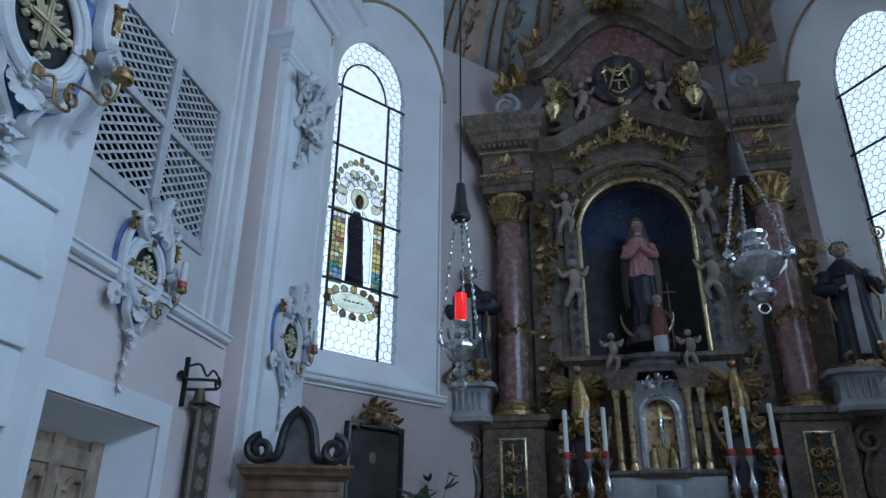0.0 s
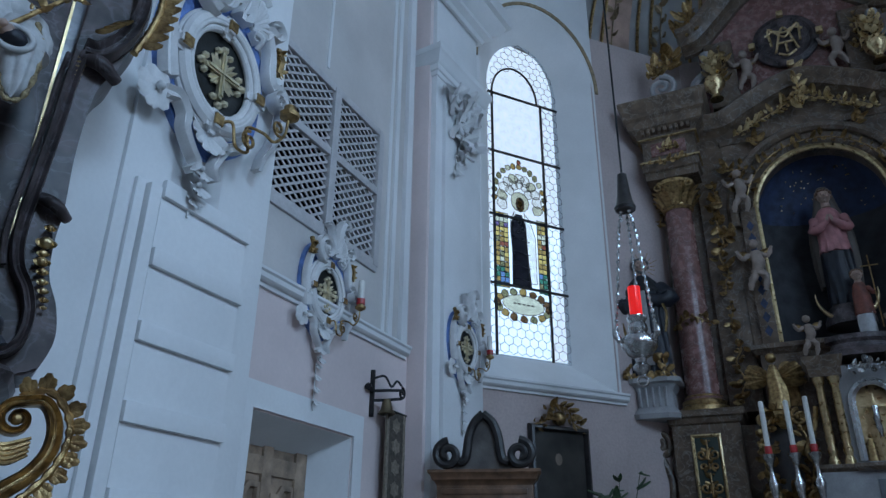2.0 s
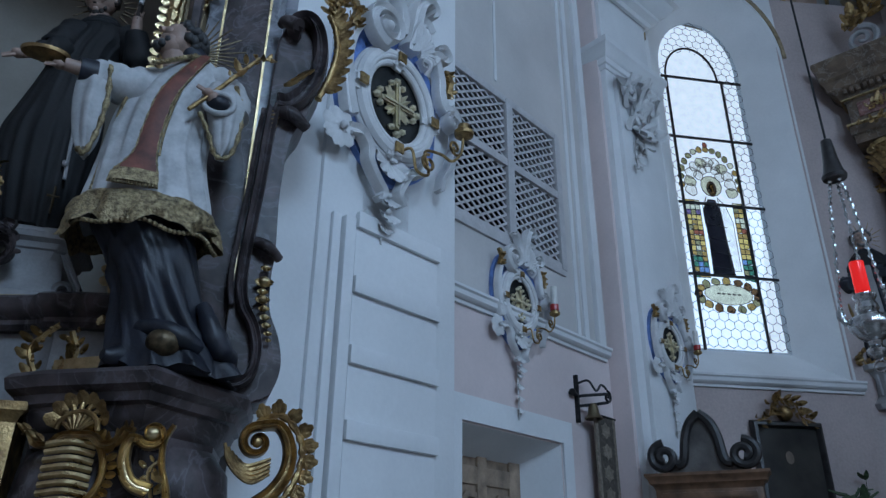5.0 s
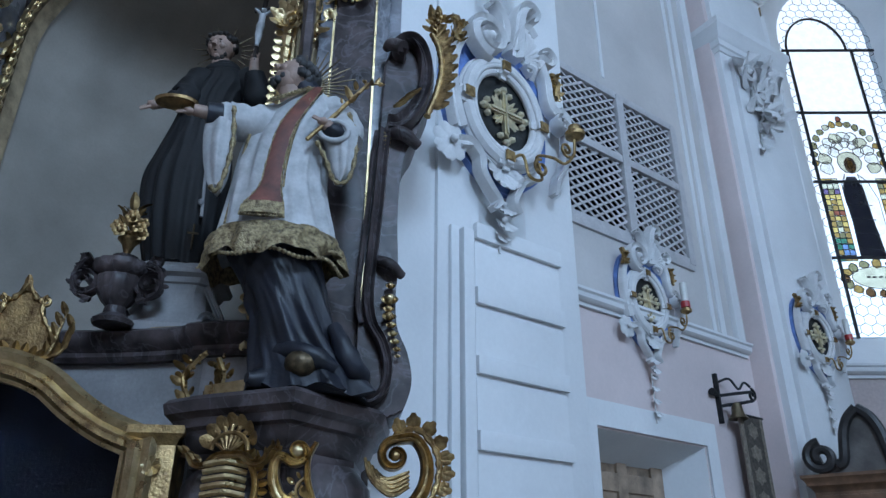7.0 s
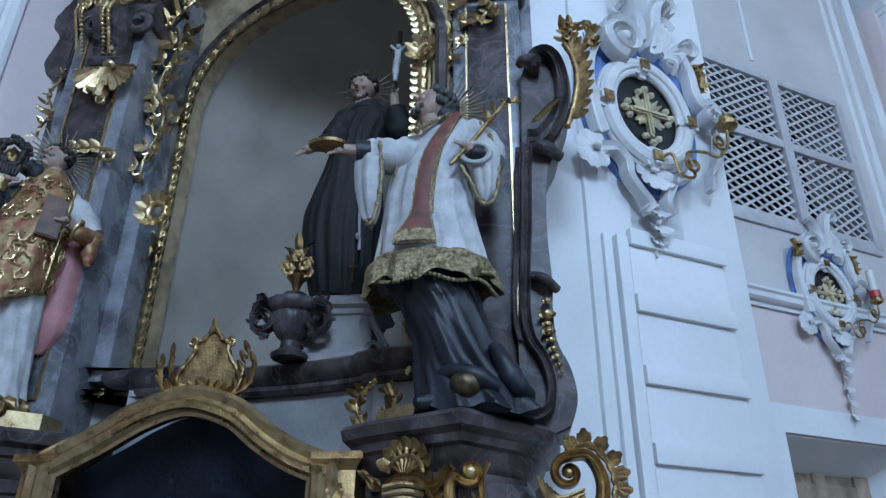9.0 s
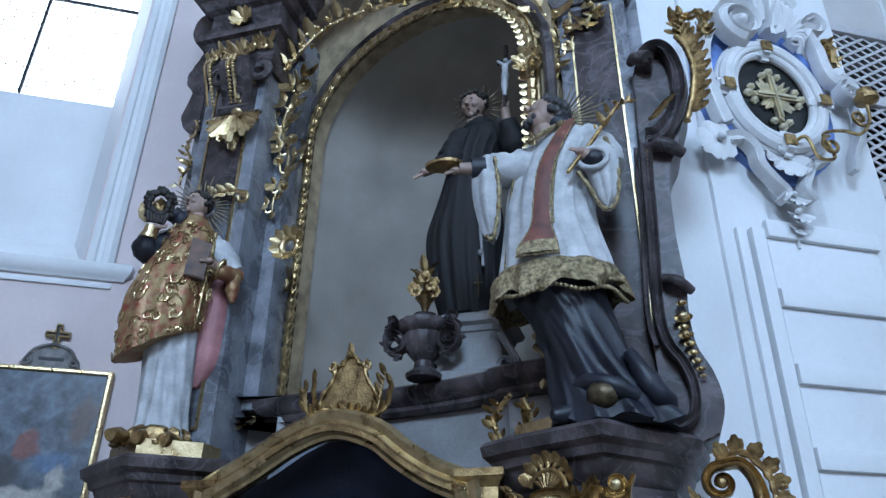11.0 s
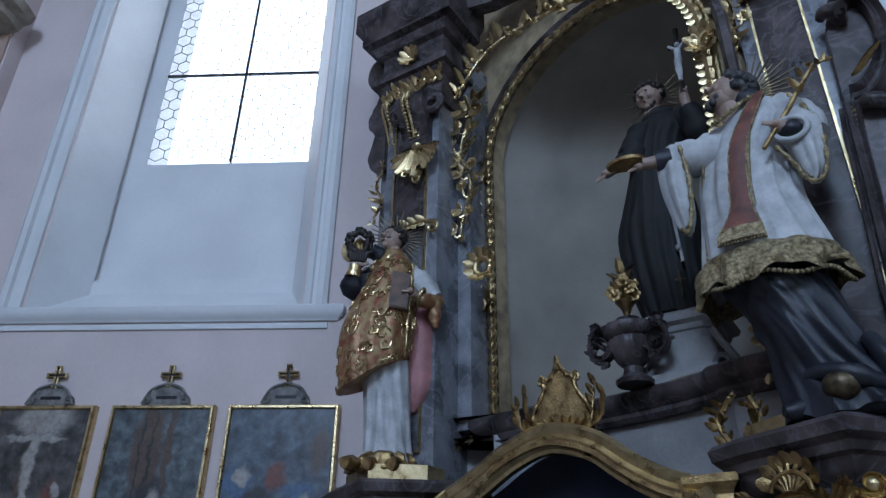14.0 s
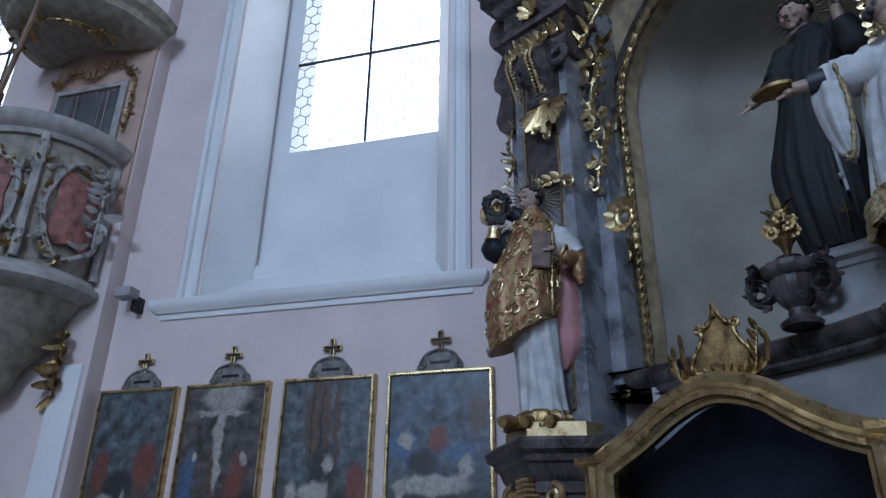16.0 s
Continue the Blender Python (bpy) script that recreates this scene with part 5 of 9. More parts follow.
def friar_saint(F):
    bm = B()
    y = 3.5
    drape(bm, [(-.86, y, 2.93, .165, .15), (-.875, y, 3.05, .185, .16), (-.895, y, 3.25, .208, .17), (-.9, y, 3.44, .218, .17), (-.885, y, 3.58, .2, .16), (-.87, y, 3.76, .165, .14), (-.835, y, 3.96, .152, .13), (-.79, y, 4.06, .168, .13), (-.785, y, 4.14, .14, .11), (-.81, y, 4.19, .08, .075), (-.825, y - .01, 4.23, .05, .05)],
          [(215, 232, .08, 10), (238, 246, .09, 9), (258, 258, .10, 8), (276, 268, .09, 8), (294, 280, .10, 8), (312, 290, .09, 9), (332, 305, .08, 10), (195, 215, .08, 12)], 0, 150, 7, .008, 8, seed=9)
    tube(bm, [(-.855 + .15 * math.cos(a), y + .13 * math.sin(a), 3.85 + .01 * math.sin(a)) for a in [6.2832 * k / 24 for k in range(25)]], .012, 6, 1)
    # hood round the neck
    for k, (r, z) in enumerate(((.085, 4.165), (.068, 4.19))):
        tube(bm, [(-.81 + r * math.cos(a), y - .005 + r * .9 * math.sin(a), z + .015 * math.cos(a)) for a in [6.2832 * q / 24 for q in range(25)]], .03, 8, 0)
    limb(bm, [(-.9, y - .04, 4.1), (-.955, y - .1, 3.96), (-.96, y - .14, 3.88), (-1.03, y - .16, 3.85)], [.08, .075, .07, .045], 0, .06, 18)
    limb(bm, [(-1.03, y - .16, 3.85), (-1.09, y - .165, 3.82)], [.034, .028], 2, 0)
    hand(bm, (-1.08, y - .165, 3.82), (-1, -.1, -.4), .046, 2)
    limb(bm, [(-.68, y - .02, 4.14), (-.585, y - .06, 4.0), (-.575, y - .09, 3.95), (-.615, y - .13, 4.1)], [.085, .09, .08, .055], 0, .05, 18)
    limb(bm, [(-.615, y - .13, 4.1), (-.622, y - .14, 4.19)], [.03, .026], 2, 0)
    hand(bm, (-.622, y - .14, 4.19), (.1, 0, 1), .034, 2)
    tube(bm, spline([(-.79, y - .15, 3.84), (-.78, y - .18, 3.6), (-.775, y - .18, 3.42), (-.762, y - .18, 3.16)], 5), .009, 6, 3)
    for z in (3.48, 3.24):
        ball(bm, (-.772, y - .185, z), .017, 3, 1, 1.3)
    tube(bm, [(-.79, y - .175, 3.12), (-.785, y - .18, 2.98)], .006, 5, 4)
    tube(bm, [(-.815, y - .18, 3.07), (-.762, y - .18, 3.065)], .006, 5, 4)
    head(bm, (-.832, y - .05, 4.325), .078, 2, 1, (-.3, -.9, -.3), True)
    rays(bm, (-.82, y + .03, 4.37), .09, .19, 21, 4, -10, 340)
    tube(bm, [(-.622, y - .15, 4.17), (-.6, y - .15, 4.66)], .016, 6, 1)
    tube(bm, [(-.66, y - .15, 4.535), (-.52, y - .15, 4.57)], .016, 6, 1)
    limb(bm, [(-.607, y - .165, 4.5), (-.612, y - .165, 4.4), (-.618, y - .165, 4.27)], [.016, .022, .012], 5)
    ball(bm, (-.602, y - .17, 4.53), .017, 5, 1)
    for sg in (-1, 1):
        limb(bm, [(-.605, y - .165, 4.49), (-.605 + sg * .048, y - .165, 4.54)], [.011, .008], 5, 0)
    return single("statue", bm, [BLACKCLOTH, DARKHAIR, SKIN, STONEGREY, TARNISH, WHITECLOTH], "carved friar statue in a black habit holding up a crucifix", "statue", F, (-.86, y, 2.92), smooth=60)


def brocade_saint(F):
    F = F @ pose(-2.35, 3.0, 0, 0, 0, 38)
    bm = B()
    alb = [(.03, 0, 2.25, .14, .12), (.03, 0, 2.36, .125, .11), (.02, 0, 2.55, .125, .11), (.01, 0, 2.72, .13, .115), (.0, 0, 2.95, .13, .11)]
    drape(bm, alb, [(215, 222, .13, 13), (245, 238, .15, 12), (268, 250, .13, 10), (292, 262, .16, 12), (316, 290, .14, 12), (340, 320, .12, 12)], 0, 120, 8, .004, 8, seed=4)
    drape(bm, [(.03, 0, 2.235, .165, .14), (.03, 0, 2.28, .15, .13), (.03, 0, 2.31, .143, .124), (.03, 0, 2.325, .13, .112)], [(215, 222, .2, 12), (245, 238, .2, 11), (268, 250, .2, 10), (292, 262, .2, 12), (316, 290, .2, 12), (340, 320, .2, 12)], 8, 110, 5, .012, 9, seed=4)
    for q in (-.13, -.02, .1):
        limb(bm, [(q, -.08, 2.26), (q - .05, -.17, 2.25)], [.04, .03], 8)
    for k in range(10):
        a = radians(185 + 17 * k)
        ball(bm, (.02 + .18 * math.cos(a), .14 * math.sin(a), 2.235), .03, 8, 1, .6)
    # rose lining behind, brocade cope in front with its long edge cut askew
    drape(bm, [(.15, .04, 2.56, .03, .03), (.185, .03, 2.68, .075, .06), (.185, .03, 2.85, .095, .07), (.17, .03, 3.05, .1, .08), (.13, .02, 3.25, .09, .08)], [(240, 250, .06, 15), (290, 280, .06, 15)], 3, 60, 6, seed=8)
    cope = [(-.06, -.03, 2.73, .185, .15), (-.057, -.03, 2.84, .2, .165), (-.05, -.03, 3.0, .206, .17), (-.02, -.02, 3.16, .178, .15), (.0, -.01, 3.28, .155, .13), (.015, 0, 3.4, .13, .11), (.012, 0, 3.47, .085, .08), (.01, 0, 3.52, .05, .05)]
    drape(bm, cope, [(200, 205, .05, 14), (235, 235, .07, 13), (262, 258, .05, 12), (300, 285, .07, 12)], 1, 120, 8, .003, 6, .1, seed=6)
    S = spline(cope, 8)

    def on(a, t, o=.006):
        c = S[min(len(S) - 1, max(0, int(t * (len(S) - 1))))]
        k = math.cos(radians(a))
        return Vector((c[0] + (c[3] * 1.02 + o) * k, c[1] + (c[4] * 1.02 + o) * math.sin(radians(a)), c[2] + (1 - t) ** 4 * .1 * k))
    rng = random.Random(5)
    for k in range(95):
        a0, t0, r = rng.uniform(190, 340), rng.uniform(.03, .76), rng.uniform(.5, 1.2)
        sg = rng.choice((-1, 1))
        line = [on(a0 + 9 * r * (1 - .7 * q / 14) * math.cos(radians(sg * 26 * q)), t0 + .034 * r * (1 - .7 * q / 14) * math.sin(radians(sg * 26 * q))) for q in range(15)]
        tube(bm, line, [.0055 - .0002 * q for q in range(15)], 5, 2)
    for t0 in range(0, 100, 3):
        a = radians(3.6 * t0 + 180)
        if math.sin(a) < .3:
            leaf(bm, on(3.6 * t0 + 180, .0, .0), (math.cos(a) * .3, math.sin(a) * .3, 1), (math.cos(a), math.sin(a), 0), .035, .6, .1, 2)
    tube(bm, [on(325 - 8 * math.sin(3 * q / 20), .02 + .7 * q / 20, .004) for q in range(21)], [.011 + .003 * math.sin(q * 2) for q in range(21)], 6, 2)
    # sleeves, book, hands
    limb(bm, [(.09, 0, 3.38), (.18, -.03, 3.29), (.26, -.06, 3.18)], [.07, .075, .06], 0, .07, 18)
    limb(bm, [(.27, -.06, 3.17), (.2, -.15, 3.14), (.16, -.17, 3.15)], [.048, .042, .034], 1, .06)
    limb(bm, [(.25, -.1, 3.15), (.26, -.1, 3.06), (.265, -.1, 3.0)], [.04, .034, .014], 1, .1)
    tube(bm, [(.175 + .02 * math.cos(a), -.165 + .04 * math.sin(a), 3.15 + .045 * math.cos(a + .4)) for a in [6.2832 * k / 16 for k in range(17)]], .012, 6, 2)
    limb(bm, [(.17, -.17, 3.15), (.13, -.2, 3.165)], [.026, .024], 5, 0)
    hand(bm, (.13, -.205, 3.17), (-1, -.15, .05), .033, 5)
    extrude(bm, [(-.0, 3.07), (.1, 3.06), (.115, 3.27), (.012, 3.29)], -.215, -.165, .006, 6)
    limb(bm, [(-.08, 0, 3.35), (-.2, -.03, 3.25), (-.21, -.08, 3.31)], [.07, .075, .05], 4, .06, 16)
    limb(bm, [(-.21, -.08, 3.3), (-.2, -.09, 3.37)], [.045, .035], 2, .05)
    hand(bm, (-.19, -.1, 3.36), (.75, -.2, .2), .034, 5)
    leaf(bm, (-.23, -.03, 3.42), (-.35, -.1, .8), (0, -1, .3), .11, .6, .2, 2)
    # bearded carved mask held at the shoulder
    rng = random.Random(14)
    ball(bm, (-.185, -.05, 3.5), .05, 8, 2, 1.3)
    for k in range(48):
        a = 2 * math.pi * k / 24
        r = (.068, .05)[k // 24] * rng.uniform(.85, 1.15)
        ball(bm, (-.185 + r * math.cos(a), -.085 - .02 * (k // 24), 3.51 + 1.45 * r * math.sin(a)), rng.uniform(.015, .023), 10, 1, rng.uniform(.8, 1.4))
    for k in range(7):
        limb(bm, [(-.235 + .016 * k, -.1, 3.45), (-.228 + .013 * k, -.11, 3.385)], [.016, .007], 10, .1)
    limb(bm, [(-.185, -.1, 3.54), (-.185, -.125, 3.505)], [.009, .016], 8, 0, 8)
    limb(bm, [(-.12, -.06, 3.49), (-.06, -.04, 3.46)], [.045, .05], 4, .04, 14)
    head(bm, (.005, -.02, 3.59), .066, 5, 10, (-.8, -.55, .1))
    rays(bm, (.03, .02, 3.61), .075, .21, 25, 9, -60, 200)
    return single("statue", bm, [WHITECLOTH, BROCADE, GOLD, ROSECLOTH, NAVYCLOTH, SKIN, LEATHER, HAIR, OLDGOLD, TARNISH, DARKHAIR], "carved saint statue in red and gold brocade cope with a book", "statue", F, (0, 0, 2.23), smooth=60)


surplice_saint(F_A), friar_saint(F_A), brocade_saint(F_A)

# ---- side altar ----
C0, HW, SPR, RISE = -1.21, 0.825, 4.385, 0.68
N_TURN = Matrix.Translation((-1.1, 3.35, 0)) @ pose(0, 0, 0, 0, 0, -16.7) @ Matrix.Translation((1.1, -3.25, 0))
S_TURN = Matrix.Translation((-1.1, 3.38, 0)) @ pose(0, 0, 0, 0, 0, -10) @ Matrix.Translation((1.1, -3.25, 0))


def turned(bm, m):
    bmesh.ops.transform(bm, matrix=m, verts=bm.verts)
    return bm


altar = thing("side_altar", "grey and violet marbled side altar with gilded arched niche", "altar", F_A, (C0, 3.3, 0))
bm = wall_hole(B(), -2.2, -0.26, 2.56, 6.2, 3.26, 0.1, C0 - HW, C0 + HW, 2.57, SPR, RISE, 0, 0)
part("niche_wall", turned(bm, N_TURN), SANDPAINT, altar, "ochre painted face round the niche")
# concave niche
bm = B()
rings = []
for z in [2.5 + (SPR - 2.5) * k / 4 for k in range(5)]:
    rings.append([(C0 + (HW + .02) * math.cos(a), 3.36 + .8 * math.sin(a), z) for a in [math.pi * i / 24 for i in range(25)]])
for k in range(1, 9):
    t = math.pi / 2 * k / 8 * .99
    rings.append([(C0 + (HW + .02) * math.cos(t) * math.cos(a), 3.36 + .8 * math.cos(t) * math.sin(a), SPR + (RISE + .02) * math.sin(t)) for a in [math.pi * i / 24 for i in range(25)]])
part("niche", turned(loft(bm, rings, close=False, caps=False), N_TURN), NICHE, altar, "pale grey concave niche")
# gilded rope frame
arch = [(C0 - HW, 2.56 + (SPR - 2.56) * k / 70) for k in range(70)] + arc(C0, SPR, HW, RISE, 180, 0, 80) + [(C0 + HW, SPR - (SPR - 2.56) * k / 70) for k in range(1, 71)]
bm = tube(B(), [(x, 3.215, z) for x, z in arch], [.026 + .008 * math.sin(i * 2.1) for i in range(len(arch))], 7)
tube(bm, [(x + (.04 if x > C0 else -.04) * (1 if z < SPR else abs(x - C0) / HW), 3.225, z + (.04 * (z - SPR) / RISE if z > SPR else 0)) for x, z in arch], [.014 + .004 * math.sin(i * 2.7) for i in range(len(arch))], 6)
part("niche_frame", turned(bm, N_TURN), GOLD, altar, "gilded rope-carved niche frame")
bm = moulding_xz(B(), [(x, z) for x, z in arch[::5]], [(-.07, 0), (-.07, .03), (-.1, .05), (-.13, .03), (-.13, 0)], 3.26)
part("frame_moulding", turned(bm, N_TURN), DARKMARBLE, altar, "dark moulding round the gilded frame")
for sx in (-1, 1):
    for zz, n in ((3.32, 9), (4.25, 8)):
        bm = B()
        for k in range(n * 2):
            a = 2 * math.pi * k / (n * 2) * 1.0
            leaf(bm, (C0 + sx * (HW + .02), 3.19, zz), (math.cos(a), -.1, math.sin(a)), (0, -1, 0), .1 if k % 2 else .07, .6, .6)
        tube(bm, spiral(C0 + sx * (HW + .05), zz - .03, .06, .01, 90, 1.3 * sx, 3.16, 18), .014, 6)
        part("rosette", turned(bm, N_TURN), GOLD, altar, "gilded rosette on the frame")
foot = []
for sx in (-1, 1):
    bm = B()
    for k in range(5):
        leaf(bm, (C0 + sx * (HW + .06) - .08 + .04 * k, 3.08, 2.46), (.0, -.1, -1), (0, -1, 0), .07 if k == 2 else .05, .7, .3)
    part("leaf_console", turned(bm, S_TURN), GOLD, altar, "gilded leaf drop under the frame")
bm = B()
for k in range(0, len(arch) - 1, 2):
    x, z = arch[k]
    n = Vector((x - C0, z - SPR)).normalized() if z > SPR else Vector((1 if x > C0 else -1, 0))
    leaf(bm, (x - n.x * .015, 3.2, z - n.y * .015), (-n.x * .9, -.2, -n.y * .9), (0, -1, 0), .045, .9, .2)
part("beading", turned(bm, N_TURN), GOLD, altar, "gilded scalloped inner edge")
# shelf under the niche, drawn in towards the middle
shelf = [(-1.98, 3.3), (-1.98, 3.12), (-1.68, 3.12)] + [(C0 + .56 * math.cos(a), 3.14 + .1 * math.sin(a)) for a in [math.pi - math.pi * k / 12 for k in range(13)]] + [(-.5, 3.12), (-.25, 3.12)]
part("shelf", turned(moulding(B(), shelf, [(-.3, 2.42), (-.02, 2.42), (.0, 2.44), (.0, 2.46), (.03, 2.48), (.05, 2.51), (.05, 2.545), (.03, 2.56), (-.3, 2.56)]), S_TURN), DARKMARBLE, altar, "dark marbled shelf under the niche")
part("dado", turned(moulding(B(), shelf, [(-.3, 1.2), (-.06, 1.2), (-.06, 2.45), (-.3, 2.45)]), S_TURN), STONEGREY, altar, "grey painted dado below the shelf")


def pilaster(x0, x1, d, sx):
    """An altar pilaster with a sunk violet panel between thin gilt lines."""
    w = x1 - x0
    bm = box(B(), x0, x1, d, 3.5, 2.1, 5.6, .012)
    p = part("pilaster", bm, GREYMARBLE, altar)
    bm = box(B(), x0 + w * .22, x1 - w * .22, d - .012, d + .02, 3.72 if sx < 0 else 2.4, 4.62, .006)
    part("panel", bm, DARKMARBLE, p, "violet marbled sunk panel")
    bm = B()
    for x in (x0 + w * .2, x1 - w * .2):
        box(bm, x - .006, x + .006, d - .018, d, 2.35, 4.62)
    box(bm, x0 + w * .2, x1 - w * .2, d - .018, d, 2.345, 2.357)
    part("gilt_line", bm, GOLD, p, "thin gilded lines")
    return p


pl = pilaster(-2.54, -2.12, 3.14, -1)
pr = pilaster(-.26, .12, 3.14, 1)
for x0, x1, y0 in ((-2.27, -2.03, 3.38), (-.32, -.24, 3.2)):
    part("inner_pilaster", box(B(), x0, x1, y0, y0 + .3, 2.5, 5.2, .01), GREYMARBLE, altar)
part("outer_pilaster", box(B(), .12, .19, 3.22, 3.6, 2.1, 5.6, .01), GREYMARBLE, altar)
part("outer_pilaster", box(B(), -2.66, -2.54, 3.24, 3.6, 2.1, 5.6, .01), GREYMARBLE, altar)
# capitals and entablature blocks
for x0, x1, d in ((-2.58, -2.07, 3.1), (-.3, .16, 3.1)):
    c = part("capital", moulding(B(), [(x0, 3.4), (x0, d), (x1, d), (x1, 3.4)], [(-.2, 4.66), (-.02, 4.66), (0, 4.7), (-.01, 4.86), (.03, 4.92), (.06, 4.93), (.06, 4.98), (-.2, 4.98)]), DARKMARBLE, altar, "dark marbled capital")
    bm = B()
    rng = random.Random(8)
    for k in range(int((x1 - x0) / .02)):
        x = x0 + .01 + .02 * k
        for zz, sz in ((4.80, .05), (4.85, .06)):
            if rng.random() < .8:
                leaf(bm, (x + rng.uniform(-.01, .01), d - .005, zz + rng.uniform(-.015, .015)), (rng.uniform(-1, 1), -.3, 1), (0, -1, 0), sz * rng.uniform(.6, 1.3), .65, rng.uniform(.3, .8))
    for k in range(9):
        x = rng.uniform(x0 + .03, x1 - .03)
        tube(bm, spiral(x, 4.8 + rng.uniform(-.03, .04), .035, .008, rng.uniform(0, 360), rng.choice((-1.2, 1.2)), d - .02, 14), .009, 5)
    part("acanthus", bm, GOLD, c, "gilded acanthus leaves")
    b = part("entablature_block", moulding(B(), [(x0, 3.4), (x0, d), (x1, d), (x1, 3.4)], [(-.2, 4.98), (.0, 4.98), (.0, 5.2), (.04, 5.22), (.07, 5.28), (.12, 5.3), (.12, 5.36), (.16, 5.42), (.16, 5.6), (-.2, 5.6)]), DARKMARBLE, altar)
    bm = B()
    for k in range(10):
        a = 2 * math.pi * k / 10
        leaf(bm, ((x0 + x1) / 2, d - .0, 5.09), (math.cos(a), -.3, math.sin(a)), (0, -1, 0), .1, .6, .4)
    part("rosette", bm, GOLD, b, "gilded flower")
part("architrave", moulding(B(), [(-2.1, 3.26), (-1.95, 3.16), (-1.75, 3.2), (-.5, 3.2), (-.3, 3.16), (-.26, 3.26)], [(-.1, 5.42), (.0, 5.42), (.02, 5.49), (.05, 5.51), (.05, 5.8), (-.1, 5.8)]), DARKMARBLE, altar)
# curved bracket with gilt bead rows on the left pilaster
prof = [(3.2, 4.74), (3.06, 4.74), (3.0, 4.68), (3.0, 4.6), (3.06, 4.48), (3.1, 4.38), (3.06, 4.33), (3.08, 4.3), (3.2, 4.3)]
br = part("bracket", loft(B(), [[(x, y, z) for y, z in prof] for x in (-2.38, -2.17)]), DARKMARBLE, altar, "curved dark marbled bracket with gilt beading")
curve = spline([(0, 3.0, 4.69), (0, 2.985, 4.61), (0, 3.04, 4.5), (0, 3.085, 4.39)], 5)
bm = B()
for x in (-2.44, -2.275, -2.31):
    for k, p in enumerate(curve):
        ball(bm, (x, p.y, p.z), .021 - .0006 * k, 0, 1, .8)
for x in (-2.475, -2.275):
    tube(bm, [(x, p.y - .004, p.z) for p in curve], .008, 5)
part("beading", bm, GOLD, br, "three rows of gilded beading")
for sx in (-1, 1):
    part("bracket_scroll", tube(B(), spiral(-2.275 + sx * .15, 4.62, .09, .02, 90, 1.3 * sx, 3.1, 22, .02), .028, 7), DARKMARBLE, br, "violet marbled scroll")


def vine(x, d, z0, z1, sway, n, seed):
    """A gilded vine: a swinging stem with hooked side shoots that end in long leaves and small roses."""
    rng = random.Random(seed)
    bm = B()
    P = [Vector((x + sway * math.sin(k * 2 * math.pi / 13), d - .03, z0 + (z1 - z0) * k / 24)) for k in range(25)]
    tube(bm, P, [.014 - .006 * k / 24 for k in range(25)], 6)
    for k in range(n):
        p = P[int((k + .5) / n * 24)]
        sx = 1 if k % 2 else -1
        w = 1.15 - .5 * k / n
        end = p + Vector((sx * rng.uniform(.05, .085) * w, -.02, rng.uniform(.0, .05)))
        tube(bm, spline([p + Vector((0, 0, -.04)), p + Vector((sx * .03, -.012, -.05)), end], 5), .008, 5)
        if k % 3 == 0:
            for r, m in ((.05, 7), (.03, 5)):
                for q in range(m):
                    a = 2 * math.pi * q / m
                    leaf(bm, end + Vector((0, r * .6 - .02, 0)), (math.cos(a), -.7, math.sin(a)), (0, -1, 0), r * w, 1.0, -.3)
            ball(bm, end + Vector((0, -.02, 0)), .014, 0, 1)
        else:
            leaf(bm, end, (sx, -.25, rng.uniform(-.5, .1)), (0, -1, 0), .12 * w, .5, .3)
            leaf(bm, p.lerp(end, .6), (sx * .5, -.3, -1), (0, -1, 0), .1 * w, .55, .3)
            leaf(bm, p.lerp(end, .5), (sx * .3, -.2, .8), (0, -1, 0), .07 * w, .6, .3)
    leaf(bm, P[-1], (.1, -.1, -1), (0, -1, 0), .07, .6, .4)
    return part("festoon", bm, GOLD, altar, "gilded leaf festoon")


def leafmask(x, d, z, s, lobes):
    """A gilded leaf drop: a swelling crown, lobes that fan outwards and a curled tail."""
    bm = B()
    ball(bm, (x, d - .06 * s, z - .1 * s), .22 * s, 0, 2, .7)
    for q in range(lobes):
        a = radians(-165 + 150 * q / (lobes - 1))
        f = abs(q / (lobes - 1) * 2 - 1)
        leaf(bm, (x + .2 * s * math.cos(a), d - .12 * s, z - .2 * s + .1 * s * math.sin(a)), (math.cos(a), -.08, math.sin(a)), (0, -1, 0), s * (1.0 - .3 * f), .42, .15)
    tube(bm, spline([(x, d - .1 * s, z - .6 * s), (x + .06 * s, d - .12 * s, z - 1.05 * s), (x - .02 * s, d - .16 * s, z - 1.3 * s), (x + .12 * s, d - .2 * s, z - 1.42 * s), (x + .16 * s, d - .2 * s, z - 1.25 * s)], 5), [.14 * s * (1 - .7 * k / 20) for k in range(21)], 8)
    for sx in (-1, 1):
        leaf(bm, (x, d - .12 * s, z - .85 * s), (sx * .7, -.3, -.7), (0, -1, 0), .42 * s, .6, .5)
    return part("festoon", bm, GOLD, altar, "gilded leaf drop")


def drop(x, d, z0, z1, n, size, mat=GOLD, label="gilded leaf festoon", parent=None, wob=.03, seed=1):
    pts = [(x + wob * math.sin(k * 1.3), d - .02, z0 + (z1 - z0) * k / 9) for k in range(10)]
    return part("festoon", foliage(B(), pts, n, size, rng=random.Random(seed), stem=.009), mat, parent or altar, label)


leafmask(-2.265, 3.12, 4.57, .13, 5)
leafmask(-2.255, 3.12, 4.33, .22, 9)
vine(-2.04, 3.37, 4.8, 3.7, .035, 17, 3)
vine(-.28, 3.18, 5.0, 4.2, .03, 12, 4)
